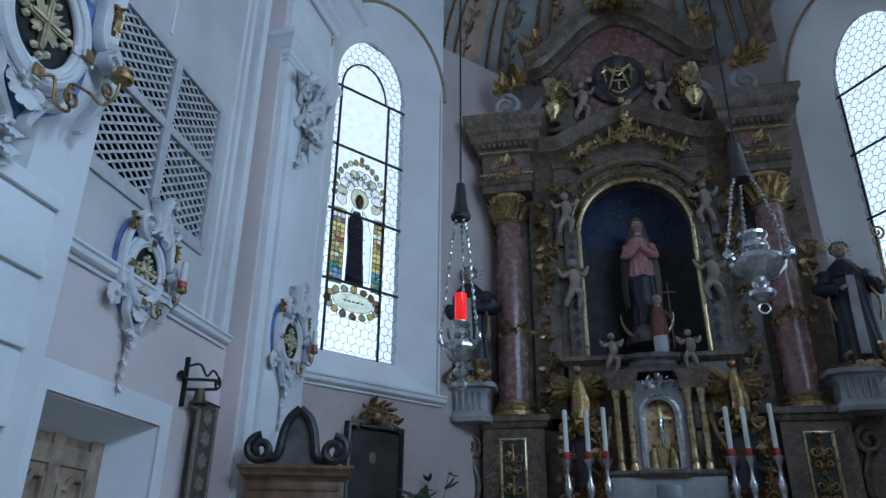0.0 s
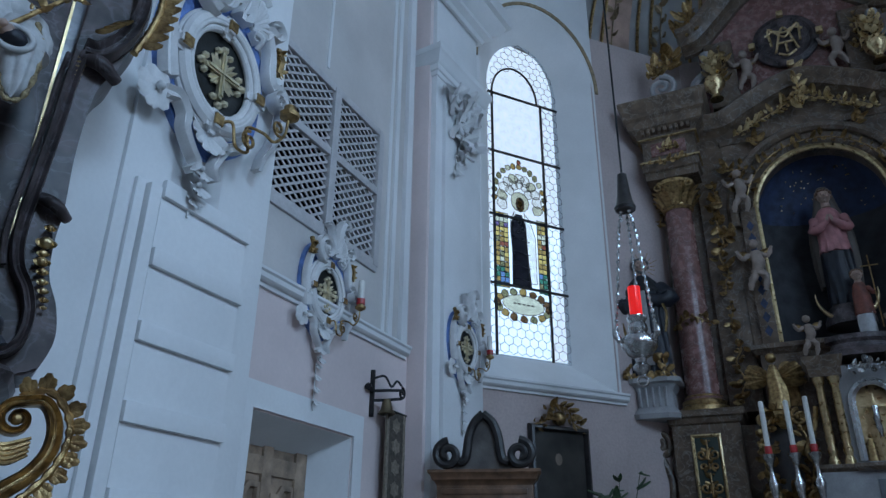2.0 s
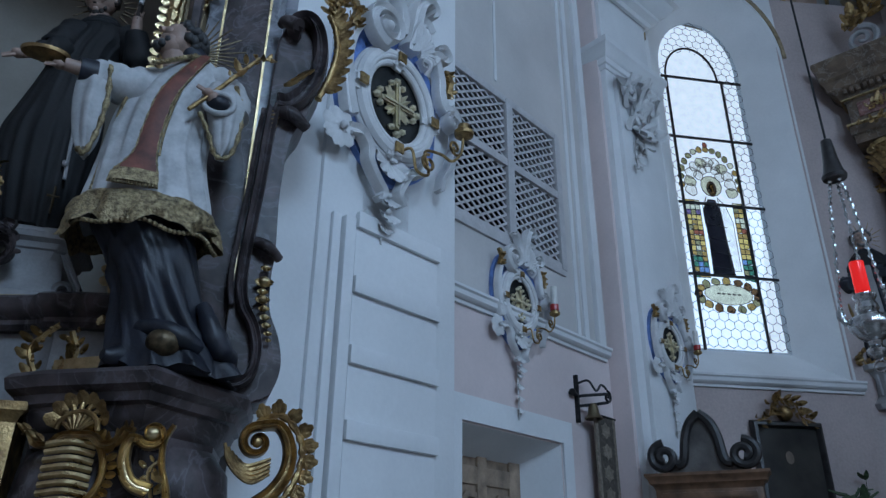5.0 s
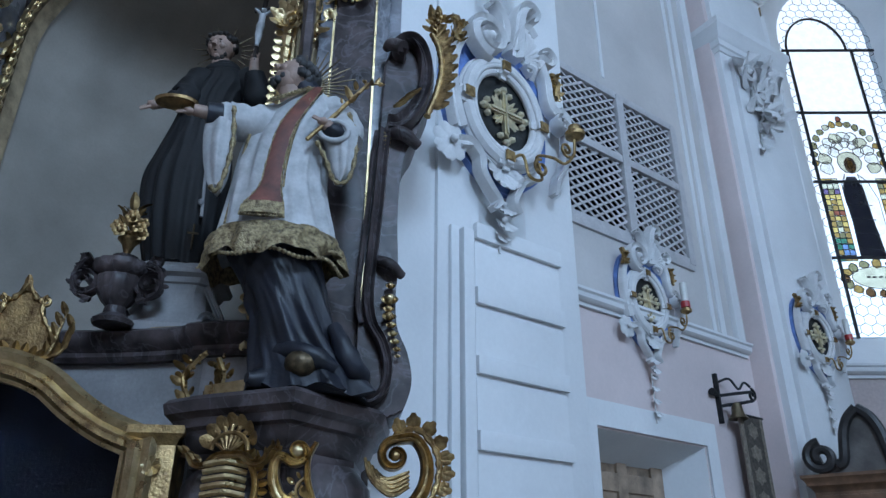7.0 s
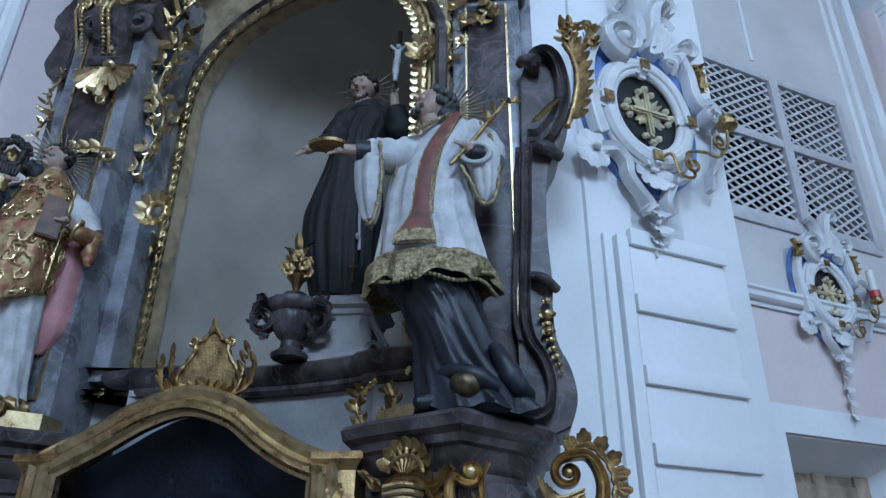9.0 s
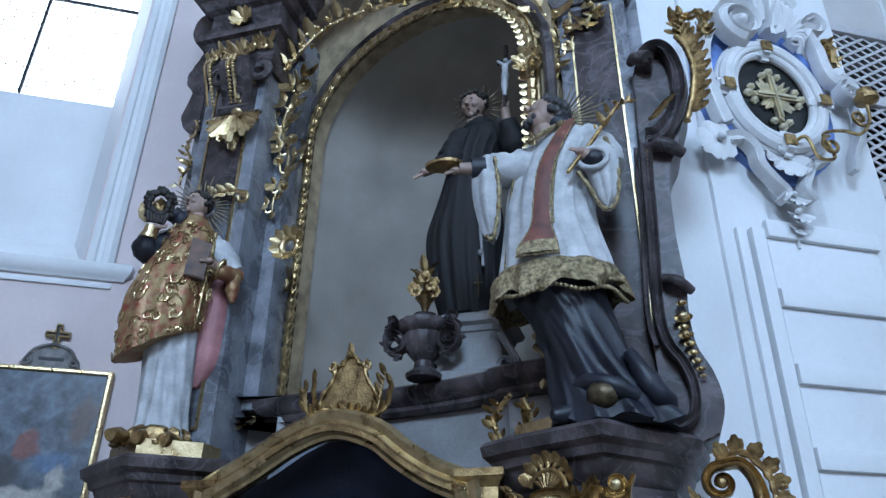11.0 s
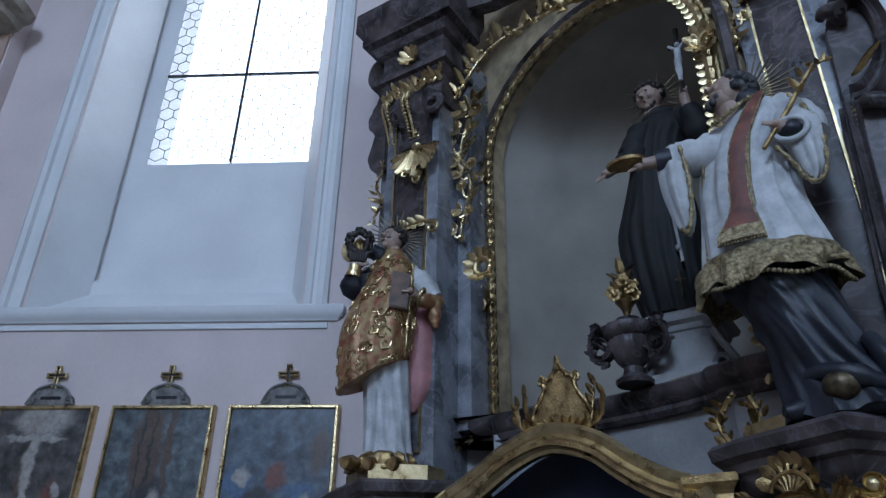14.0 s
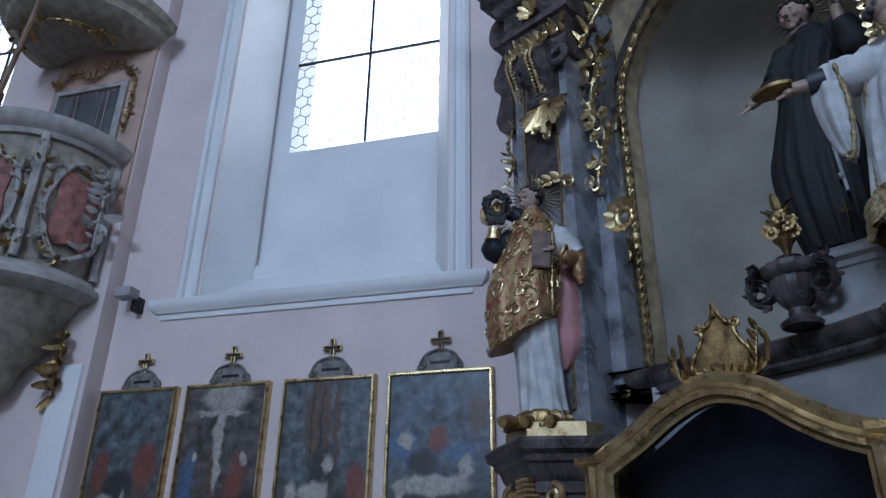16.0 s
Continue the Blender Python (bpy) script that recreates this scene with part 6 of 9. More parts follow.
# pierced rosette on the frame and a small scroll across the pilaster
bm = tube(B(), [(-1.865 + .05 * math.cos(a), 3.24, 3.39 + .055 * math.sin(a)) for a in [6.2832 * k / 20 for k in range(21)]], .02, 8)
for k in range(11):
    a = 6.2832 * k / 11
    leaf(bm, (-1.865 + .055 * math.cos(a), 3.23, 3.39 + .06 * math.sin(a)), (math.cos(a), -.3, math.sin(a)), (0, -1, 0), .06, .8, .5)
part("rosette", bm, GOLD, altar, "pierced gilded rosette")
bm = tube(B(), spiral(-2.13, 3.67, .012, .04, 0, 1.2, 3.1, 20), .011, 7)
tube(bm, spline([(-2.1, 3.1, 3.7), (-2.2, 3.09, 3.72), (-2.32, 3.1, 3.73)], 6), .014, 7)
for x in (-2.18, -2.24, -2.3):
    leaf(bm, (x, 3.09, 3.72), (-.7, -.3, .5), (0, -1, 0), .06, .6, .4)
    leaf(bm, (x, 3.09, 3.71), (-.7, -.3, -.5), (0, -1, 0), .05, .6, .4)
part("gilt_scroll", bm, GOLD, altar, "small gilded scroll")
drop(-.07, 3.13, 4.9, 4.45, 18, .09, seed=5)
drop(-2.64, 3.22, 4.4, 3.9, 14, .06, seed=6)
# leaf tendrils in the spandrels
bm = foliage(B(), spline([(C0 - .85, 3.24, 4.72), (C0 - .6, 3.22, 4.98), (C0 - .3, 3.22, 5.08), (C0, 3.22, 5.1)], 5), 26, .1, rng=random.Random(3))
foliage(bm, spline([(C0 + .6, 3.22, 4.85), (C0 + .3, 3.22, 5.06), (C0, 3.22, 5.1)], 5), 18, .1, rng=random.Random(6))
part("tendril", bm, GOLD, altar, "gilded leaf tendrils above the arch")


def curl(cx, cz, r, a0, turns, tail):
    """The line of a scroll from its eye outwards and on through the tail points."""
    core = [(x, z) for x, _, z in spiral(cx, cz, r * .2, r, a0, turns, 0, 24)]
    return core + [(p.x, p.y) for p in spline([core[-1], *tail], 6)[1:]]


edge = spline([(.1, 2.15), (.217, 2.15), (.26, 2.21), (.281, 2.31), (.259, 2.43), (.21, 2.55), (.2, 2.7), (.206, 2.83), (.196, 3.12), (.215, 3.42), (.27, 3.55), (.3, 3.66), (.36, 3.86), (.345, 4.08), (.25, 4.195), (.14, 4.13)], 5)
part("flank_board", extrude(B(), [(p.x, p.y) for p in edge] + [(.1, 4.0), (.09, 3.44), (.04, 2.6), (.03, 2.15)], 3.06, 3.32, .012), DARKMARBLE, altar, "violet marbled flank board with a scrolled outline")
line = [(p.x, p.y) for p in spline([(.205, 4.03), (.17, 4.045), (.16, 4.09), (.2, 4.135), (.255, 4.135), (.3, 4.06), (.318, 3.93), (.3, 3.79), (.255, 3.68), (.19, 3.6), (.13, 3.59)], 6)]
s1 = part("side_scroll", ribbon(B(), line, .018, .045, 3.03, .055), DARKMARBLE, altar, "violet marbled side volute")
part("scroll_eye", limb(B(), [(.19, 2.98, 4.05), (.13, 3.02, 4.1), (.1, 3.06, 4.1)], [.04, .035, .02], 0, 0), DARKMARBLE, s1)
for k in range(3):
    part("gilt_leaf", leaf(B(), (.15 + .03 * k, 2.99, 3.68 + .035 * k), (1, -.1, .55), (0, -1, 0), .09, .3, .2), OLDGOLD, s1, "small gilded leaf")
for x0, z0, x1, z1, r in ((.13, 3.56, .285, 3.5, .034), (.11, 2.85, .225, 2.79, .026)):
    part("cross_moulding", limb(B(), [(x0, 3.03, z0), (.5 * (x0 + x1), 3.0, .5 * (z0 + z1)), (x1, 3.05, z1)], [r, r * 1.05, r * .8], 0, 0), DARKMARBLE, altar, "rounded marbled cross moulding")
rim = spline([(.345, 3.02, 4.2), (.385, 3.02, 4.1), (.398, 3.02, 3.96), (.372, 3.02, 3.81), (.325, 3.02, 3.66)], 8)
bm = tube(B(), rim, [.017 + .003 * math.sin(i * 2.6) for i in range(len(rim))], 8)
for k in range(1, len(rim) - 2, 3):
    d = (rim[k + 1] - rim[k - 1]).normalized()
    o = Vector((-d.z, 0, d.x))
    for q in (-.4, .25, .9):
        leaf(bm, rim[k], o + d * -q, (0, -1, 0), .085 if q == .25 else .06, .55, .45)
foliage(bm, [(.35, 3.0, 4.2), (.38, 3.0, 4.28), (.41, 3.0, 4.3)], 12, .07, rng=random.Random(7), stem=.02, berries=.6)
part("leaf_edge", bm, OLDGOLD, s1, "gilded leaf edge")
bm = B()
for k in range(9):
    ball(bm, (.127 - .001 * k, 3.03, 3.54 - .024 * k), .026 - .0012 * k, 0, 2, .5)
ball(bm, (.117, 3.03, 3.315), .018, 0, 2)
part("bead_drop", bm, GOLD, s1, "gilded stacked bead drop")["kind"] = "stuff"
line = [(p.x, p.y) for p in spline([(.075, 2.275), (.09, 2.3), (.06, 2.325), (.03, 2.29), (.04, 2.235), (.1, 2.205), (.16, 2.255), (.172, 2.36), (.145, 2.46), (.095, 2.55), (.075, 2.68), (.085, 2.9), (.1, 3.15), (.11, 3.42), (.12, 3.56)], 6)]
s2 = part("side_scroll", ribbon(B(), line, .012, .03, 3.03, .045), DARKMARBLE, altar, "violet marbled lower volute")
part("rib", tube(B(), [(x - .045, 3.04, z) for x, z in line[54:]], .012, 6), DARKMARBLE, s2)
bm = B()
for k, (x, z, r) in enumerate(((.172, 2.73, .018), (.17, 2.665, .03), (.168, 2.62, .018), (.172, 2.585, .024), (.182, 2.545, .018), (.19, 2.505, .017), (.2, 2.47, .016), (.21, 2.435, .014), (.215, 2.405, .01))):
    ball(bm, (x, 3.03, z), r, 0, 2, .85)
    for sg in (-1, 1):
        leaf(bm, (x, 3.03, z), (sg, -.3, -.3), (0, -1, 0), r * 1.5, .7, .3)
part("leaf_edge", bm, GOLD, s2, "gilded leaf drops")
bm = extrude(B(), [(p.x, p.y) for p in spline([(-2.6, 5.4), (-2.78, 5.35), (-2.82, 5.2), (-2.74, 5.06), (-2.68, 4.98), (-2.76, 4.86), (-2.78, 4.74), (-2.7, 4.64), (-2.76, 4.5), (-2.73, 4.36), (-2.6, 4.3)], 4)], 3.2, 3.4, .01)
part("side_scroll", bm, DARKMARBLE, altar, "violet marbled scrolled edge")


def pedestal(P, plinth, z0, z1):
    prof = [(-.3, z0), (-.07, z0), (-.07, z1 - .26), (-.05, z1 - .25), (-.05, z1 - .2), (-.02, z1 - .17), (.0, z1 - .12), (.02, z1 - .11), (.03, z1 - .08), (.06, z1 - .06), (.07, z1 - .02), (.05, z1), (-.3, z1)]
    p = part("pedestal", moulding(B(), P, prof), DARKMARBLE, altar, "violet marbled pedestal with stepped mouldings")
    bm = B()
    bm.faces.new([bm.verts.new((x, y, z1 - .003)) for x, y in P])
    part("top", bm, DARKMARBLE, p)
    part("gilt_plinth", moulding(B(), plinth, [(-.06, z1), (0, z1), (0, z1 + .08), (-.06, z1 + .08)]), GOLD, p, "polished gilded plinth")
    return p


ped = pedestal([(-.62, 3.25), (-.62, 2.92), (-.52, 2.84), (-.19, 2.66), (.1, 2.98), (.14, 3.3)], [(-.57, 3.12), (-.56, 2.97), (-.17, 2.69), (.02, 3.02), (.02, 3.2)], 1.0, 2.15)
ped2 = pedestal([(-2.67, 3.4), (-2.67, 3.05), (-2.52, 2.96), (-2.3, 2.84), (-2.14, 2.96), (-1.99, 3.08), (-1.99, 3.4)], [(-2.62, 3.16), (-2.61, 3.04), (-2.3, 2.84), (-2.07, 3.02), (-2.06, 3.16)], 1.0, 2.17)


def gilt_shell(parent, cx, d, z, s, name="shell"):
    """A pierced shell between two leafy arms, turned with the pedestal's face."""
    bm = B()
    for k in range(7):
        a = radians(162 - 24 * k)
        p = Vector((cx + s * .62 * math.cos(a), d - .06 * s, z - .15 * s + s * .6 * math.sin(a)))
        leaf(bm, p - Vector((math.cos(a), 0, math.sin(a))) * .12 * s, (math.cos(a), -.15, math.sin(a)), (0, -1, 0), .34 * s, .85, .35)
        ball(bm, p + Vector((0, -.03 * s, 0)), .06 * s, 0, 1)
        tube(bm, spline([(cx + .12 * s * math.cos(a), d - .02, z - .2 * s), p.lerp(Vector((cx, d - .16 * s, z - .15 * s)), .4), p], 4), .055 * s, 6)
    tube(bm, [(cx + s * .5 * math.cos(radians(q)), d - .12 * s, z - .2 * s + s * .4 * math.sin(radians(q))) for q in range(-5, 186, 12)], .06 * s, 7)
    for sx in (-1, 1):
        arm = [(cx + sx * u * s, z + v * s) for u, v in ((.0, -.3), (.35, -.32), (.62, -.5), (.95, -.46), (1.15, -.2), (1.32, -.22))]
        ribbon(bm, [(p.x, p.y) for p in spline(arm, 6)], .1 * s, .06 * s, d - .05 * s, .12 * s)
        for u, v in ((.75, -.42), (.95, -.36), (1.12, -.2), (1.25, -.2)):
            leaf(bm, (cx + sx * u * s, d - .1 * s, z + v * s), (sx * .6, -.2, .8), (0, -1, 0), .22 * s, .5, .5)
    turn = Matrix.Translation((cx, d, 0)) @ pose(0, 0, 0, 0, 0, -28) @ Matrix.Translation((-cx, -d, 0))
    return part(name, turned(bm, turn), OLDGOLD, parent, "gilded carved shell")


gilt_shell(ped, -.39, 2.74, 1.97, .155)
gilt_shell(ped2, -2.4, 2.94, 2.03, .1)


bm = ribbon(B(), curl(-.155, 1.925, .045, 300, -1.25, [(-.225, 1.9), (-.23, 1.83), (-.2, 1.765), (-.14, 1.74)]), .006, .026, 2.76)
ball(bm, (-.155, 2.75, 1.925), .028, 0, 2)
ribbon(bm, [(p.x, p.y) for p in spline([(-.09, 1.96), (-.115, 1.9), (-.11, 1.82), (-.085, 1.74), (-.08, 1.66)], 6)], .008, .016, 2.77)
foliage(bm, spline([(-.12, 2.77, 1.84), (-.15, 2.76, 1.8), (-.13, 2.77, 1.72)], 4), 9, .04, rng=random.Random(4), stem=.007)
part("gilt_scroll", turned(bm, Matrix.Translation((0, -.07, .01))), GOLD, ped, "gilded hollowed scroll")
bm = B()
for k in range(15):
    a = radians(80 - 12 * k)
    p = (-.42 + .09 * math.cos(a), 2.77, 1.82 + .12 * math.sin(a))
    leaf(bm, p, (math.cos(a), -.3, math.sin(a)), (0, -1, 0), .05, .45, .5)
ribbon(bm, [(-.42 + .085 * math.cos(radians(q)), 1.82 + .115 * math.sin(radians(q))) for q in range(90, -95, -12)], .012, .012, 2.765, .02)
for k in range(9):
    tube(bm, spline([(-.52, 2.77, 1.9 - k * .026), (-.44, 2.745, 1.91 - k * .026), (-.37, 2.765, 1.9 - k * .026)], 3), .011, 5)
part("gilt_scroll", turned(bm, Matrix.Translation((.04, -.03, -.01))), GOLD, ped, "gilded ribbed band")
bm = lathe(B(), [(.0, -.2), (.3, -.2), (.38, -.05), (.36, .12), (.3, .2), (0, .2)], (-.24, 3.0, 1.72), 28, 0, 1, .6)
part("console", bm, DARKMARBLE, ped, "bulging marbled console")
bm = B()
for k in range(8):
    tube(bm, [(-2.44, 2.92, 1.98 - k * .025), (-2.37, 2.9, 1.985 - k * .025), (-2.3, 2.92, 1.98 - k * .025)], .011, 5)
tube(bm, spiral(-2.48, 1.9, .06, .012, 90, 1.4, 2.93, 20), .016, 7)
tube(bm, spiral(-2.22, 1.9, .06, .012, 90, -1.4, 2.93, 20), .016, 7)
part("gilt_scroll", bm, GOLD, ped2, "gilded scrolls and ribbed band")
# leafy gilt scroll on the outer flank of the pedestal
bm = ribbon(B(), curl(.205, 1.955, .06, 200, -1.3, [(.28, 2.02), (.325, 1.95), (.325, 1.86), (.28, 1.78), (.2, 1.71), (.14, 1.62)]), .008, .034, 2.86, .035)
ball(bm, (.205, 2.845, 1.955), .022, 0, 2)
for k in range(5):
    q = .014 * k
    tube(bm, spline([(.09 + q, 2.85, 1.945 - q), (.115 + q * .8, 2.835, 1.87), (.19, 2.83, 1.81 + q), (.26, 2.84, 1.84 + q)], 6), [.006 + .005 * math.sin(math.pi * i / 18) for i in range(19)], 6)
scroll = part("leaf_scroll", bm, OLDGOLD, ped, "gilded scroll with a carved leaf")
edge = spline([(.2, 2.03), (.29, 2.06), (.365, 1.98), (.375, 1.88), (.335, 1.78), (.26, 1.69), (.2, 1.6)], 6)
bm = tube(B(), [(p.x, 2.865, p.y) for p in edge], [.013 + .004 * math.sin(i * 2.2) for i in range(len(edge))], 6)
for k in range(2, len(edge) - 1, 3):
    t = (edge[k + 1] - edge[k - 1]).normalized()
    n = (-t.y, t.x)
    for q in (-.5, 0, .5):
        leaf(bm, (edge[k].x, 2.87, edge[k].y), (n[0] + t.x * q, -.05, n[1] + t.y * q), (0, -1, 0), .062 if q == 0 else .05, .6, .35)
part("leaf_edge", bm, OLDGOLD, scroll, "gilded scalloped leaf edge")
# small gilt branch beside the pedestal
bm = foliage(B(), spline([(-.62, 3.0, 2.17), (-.66, 3.02, 2.28), (-.58, 3.02, 2.38)], 5), 14, .042, rng=random.Random(2), berries=.7)
foliage(bm, spline([(-.55, 3.0, 2.17), (-.5, 3.02, 2.27), (-.53, 3.02, 2.36)], 5), 14, .042, rng=random.Random(3), berries=.7)
part("branch", bm, OLDGOLD, ped, "gilded flowering branch")

# pedestal of the friar and the urns on the shelf
pln = thing("stone_plinth", "grey painted scrolled base under the friar statue", "pedestal", F_A, (-.85, 3.5, 2.56))
part("core", loft(B(), [[(-.86 + sx * w, 3.5 + sy * w * .8, z) for sx, sy in ((-1, 1), (-1, -.7), (-.7, -1), (.7, -1), (1, -.7), (1, 1))] for w, z in ((.25, 2.56), (.25, 2.6), (.21, 2.63), (.17, 2.7), (.16, 2.78), (.18, 2.82))]), STONEGREY, pln)
part("cornice", loft(B(), [[(-.86 + sx * w, 3.5 + sy * w * .8, z) for sx, sy in ((-1, 1), (-1, -.7), (-.7, -1), (.7, -1), (1, -.7), (1, 1))] for w, z in ((.17, 2.81), (.19, 2.82), (.2, 2.845), (.23, 2.86), (.24, 2.885), (.22, 2.9), (.17, 2.93))]), STONEGREY, pln, "moulded cornice of the base")
for sx in (-1, 1):
    line = [(-.86 + sx * a, b) for a, b in [(.2 + p[0], 2.63 + p[2]) for p in spiral(0, 0, .014, .055, 270, 1.3, 0, 24)] + [(.2, 2.74), (.17, 2.8)]]
    part("scroll", ribbon(B(), line, .008, .018, 3.36, .03), STONEGREY, pln, "grey carved scroll")
urn = thing("urn", "dark carved urn with a gilded flower bouquet on the altar shelf", "urn", F_A, (-1.06, 3.27, 2.56))
bm = lathe(B(), [(.085, 0), (.092, .02), (.052, .05), (.046, .085), (.07, .11), (.095, .15), (.108, .21), (.102, .225), (.128, .24), (.14, .265), (.135, .29), (.085, .3), (.055, .32), (.06, .335), (0, .34)], (-1.06, 3.27, 2.56), 56, 0, flute=14, depth=.05)
part("bowl", bm, DARKMARBLE, urn, "dark fluted bowl")
for sx in (-1, 1):
    line = [(-1.06 + sx * a, b) for a, b in [(.145 + p[0], 2.75 + p[2]) for p in spiral(0, 0, .018, .075, 200, -1.4, 0, 30)] + [(.12, 2.84), (.15, 2.87), (.175, 2.86)]]
    h = part("handle", ribbon(B(), line, .01, .022, 3.24, .035), DARKMARBLE, urn, "dark scrolled handle")
    bm = foliage(B(), spline([(-1.06 + sx * .1, 3.22, 2.66), (-1.06 + sx * .175, 3.22, 2.7), (-1.06 + sx * .19, 3.22, 2.78), (-1.06 + sx * .15, 3.22, 2.86)], 5), 14, .032, rng=random.Random(5), stem=.014)
    part("leaf_edge", bm, DARKMARBLE, h, "dark carved leaves")
bm = lathe(B(), [(.012, 2.73), (.016, 2.77), (.03, 2.81), (.055, 2.84), (.03, 2.85)], (-1.03, 3.27, 0), 10)
rng = random.Random(12)
for k in range(9):
    a = 2 * math.pi * k / 9 + rng.uniform(-.2, .2)
    h = (.0, .07, .03)[k % 3]
    p = (-1.03 + .055 * math.cos(a), 3.25 + .05 * math.sin(a), 2.86 + h)
    ball(bm, p, .02, 0, 1)
    for q in range(6):
        b = 2 * math.pi * q / 6
        leaf(bm, p, (math.cos(b), -.4, math.sin(b)), (0, -1, 0), .035, .85, -.2)
for k in range(14):
    a = rng.uniform(0, 6.28)
    h = rng.uniform(0, .14)
    leaf(bm, (-1.03 + .02 * math.cos(a), 3.25 + .02 * math.sin(a), 2.86 + h), (math.cos(a) * .6, math.sin(a) * .6, 1), (math.cos(a), math.sin(a), 0), .07, .4, .35)
leaf(bm, (-1.03, 3.25, 2.98), (-.1, 0, 1), (0, -1, 0), .1, .4, .1)
part("bouquet", turned(bm, Matrix.Translation((-.03, 0, .15))), OLDGOLD, urn, "gilded flower bouquet")

# glazed reliquary shrine in front
shrine = thing("reliquary_shrine", "gilded wooden shrine with curved glazed front on the altar", "shrine", F_A, (-1.25, 2.95, 1.0))
top = [(p.x, p.y) for p in spline([(-1.93, 2.0), (-1.72, 2.11), (-1.57, 2.2), (-1.42, 2.258), (-1.3, 2.262), (-1.15, 2.21), (-1.03, 2.12), (-.9, 2.04), (-.76, 1.985)], 4)]
line = [(-1.93, 1.0)] + top + [(-.76, 1.0)]
part("frame", moulding_xz(B(), line, [(-.07, 0), (-.07, .05), (-.05, .07), (-.02, .06), (.0, .08), (.03, .07), (.045, .045), (.06, .04), (.06, 0)], 2.95), GOLD, shrine, "gilded moulded frame")
bm = B()
for k in range(6, len(top) - 2):
    (ax, az), (bx, bz) = top[k], top[k + 1]
    for t in (.0, .33, .66):
        box(bm, ax + (bx - ax) * t - .006, ax + (bx - ax) * t + .006, 2.862, 2.9, az + (bz - az) * t - .035, az + (bz - az) * t - .012)
part("beading", bm, OLDGOLD, shrine, "row of carved gilded beads")
for x0, x1 in ((-2.02, -1.91), (-.77, -.62)):
    po = part("post", box(B(), x0, x1, 2.9, 3.12, 1.0, 1.99, .008), OLDGOLD, shrine, "gilded corner post")
    part("post_cap", moulding(B(), [(x0, 3.1), (x0, 2.9), (x1, 2.9), (x1, 3.1)], [(-.05, 1.98), (.0, 1.98), (.01, 2.0), (.03, 2.02), (.03, 2.05), (-.05, 2.06)]), OLDGOLD, po)
bm = B()
for k in range(8):
    a = 2 * math.pi * k / 8
    leaf(bm, (-.695, 2.9, 1.9), (math.cos(a), -.2, math.sin(a)), (0, -1, 0), .04, .6, .4)
part("flower", bm, GOLD, shrine, "small gilded flower")
part("glass_front", extrude(B(), [(-1.91, 1.0)] + top + [(-.78, 1.0)], 2.957, 2.963), CASEGLASS, shrine, "clear glass front")
part("inner_case", extrude(B(), [(-1.93, 1.0)] + top + [(-.76, 1.0)], 3.12, 3.15), NAVYCLOTH, shrine, "dark blue cloth lining")
bm = extrude(B(), [(p.x, p.y) for p in spline([(-1.42, 2.24), (-1.42, 2.36), (-1.36, 2.41), (-1.35, 2.47), (-1.27, 2.55), (-1.2, 2.48), (-1.18, 2.41), (-1.12, 2.38), (-1.12, 2.26)], 4)], 2.98, 3.01, .006)
rng = random.Random(4)
outline = spline([(0, .31), (.035, .26), (.06, .245), (.085, .255), (.075, .21), (.1, .16), (.13, .12), (.15, .03)], 4)
for sx in (-1, 1):
    tube(bm, [(-1.27 + sx * p.x, 2.972, 2.25 + p.y) for p in outline], [.009 + .004 * math.sin(i * 1.7) for i in range(len(outline))], 6)
    tube(bm, spiral(-1.27 + sx * .088, 2.49, .022, .006, 90, sx * 1.2, 2.97, 12), .008, 5)
    for q, (dx, top) in enumerate(((.165, .2), (.2, .15))):
        stem = spline([(-1.27 + sx * .07, 2.965, 2.26), (-1.27 + sx * (dx - .02), 2.955, 2.29), (-1.27 + sx * dx, 2.955, 2.25 + top * .6), (-1.27 + sx * (dx + .015), 2.96, 2.25 + top)], 6)
        tube(bm, stem, [.011 - .0004 * i for i in range(len(stem))], 6)
        for i in range(5, len(stem), 3):
            leaf(bm, stem[i], (sx * rng.uniform(-.6, .7), -.15, 1), (0, -1, 0), .05, .5, .5)
    for k in range(4):
        leaf(bm, (-1.27 + sx * .025 * (k + .5), 2.968, 2.275), (sx * (.3 + .25 * k), -.2, 1 - .2 * k), (0, -1, 0), .06, .5, .4)
leaf(bm, (-1.27, 2.972, 2.53), (0, -.05, 1), (0, -1, 0), .06, .5, .2)
part("crest", turned(bm, Matrix.Translation((-.05, 0, -.2)) @ Matrix.Diagonal((1, 1, 1.105, 1))), OLDGOLD, shrine, "gilded crest of leaves")

# ---- high altar ----
HX = 0.86
ha = thing("high_altar", "towering brown-grey marbled high altar with columns and gilded carving", "altar", I4, (HX, 10.3, .35))


def mir(x):
    return 2 * HX - x


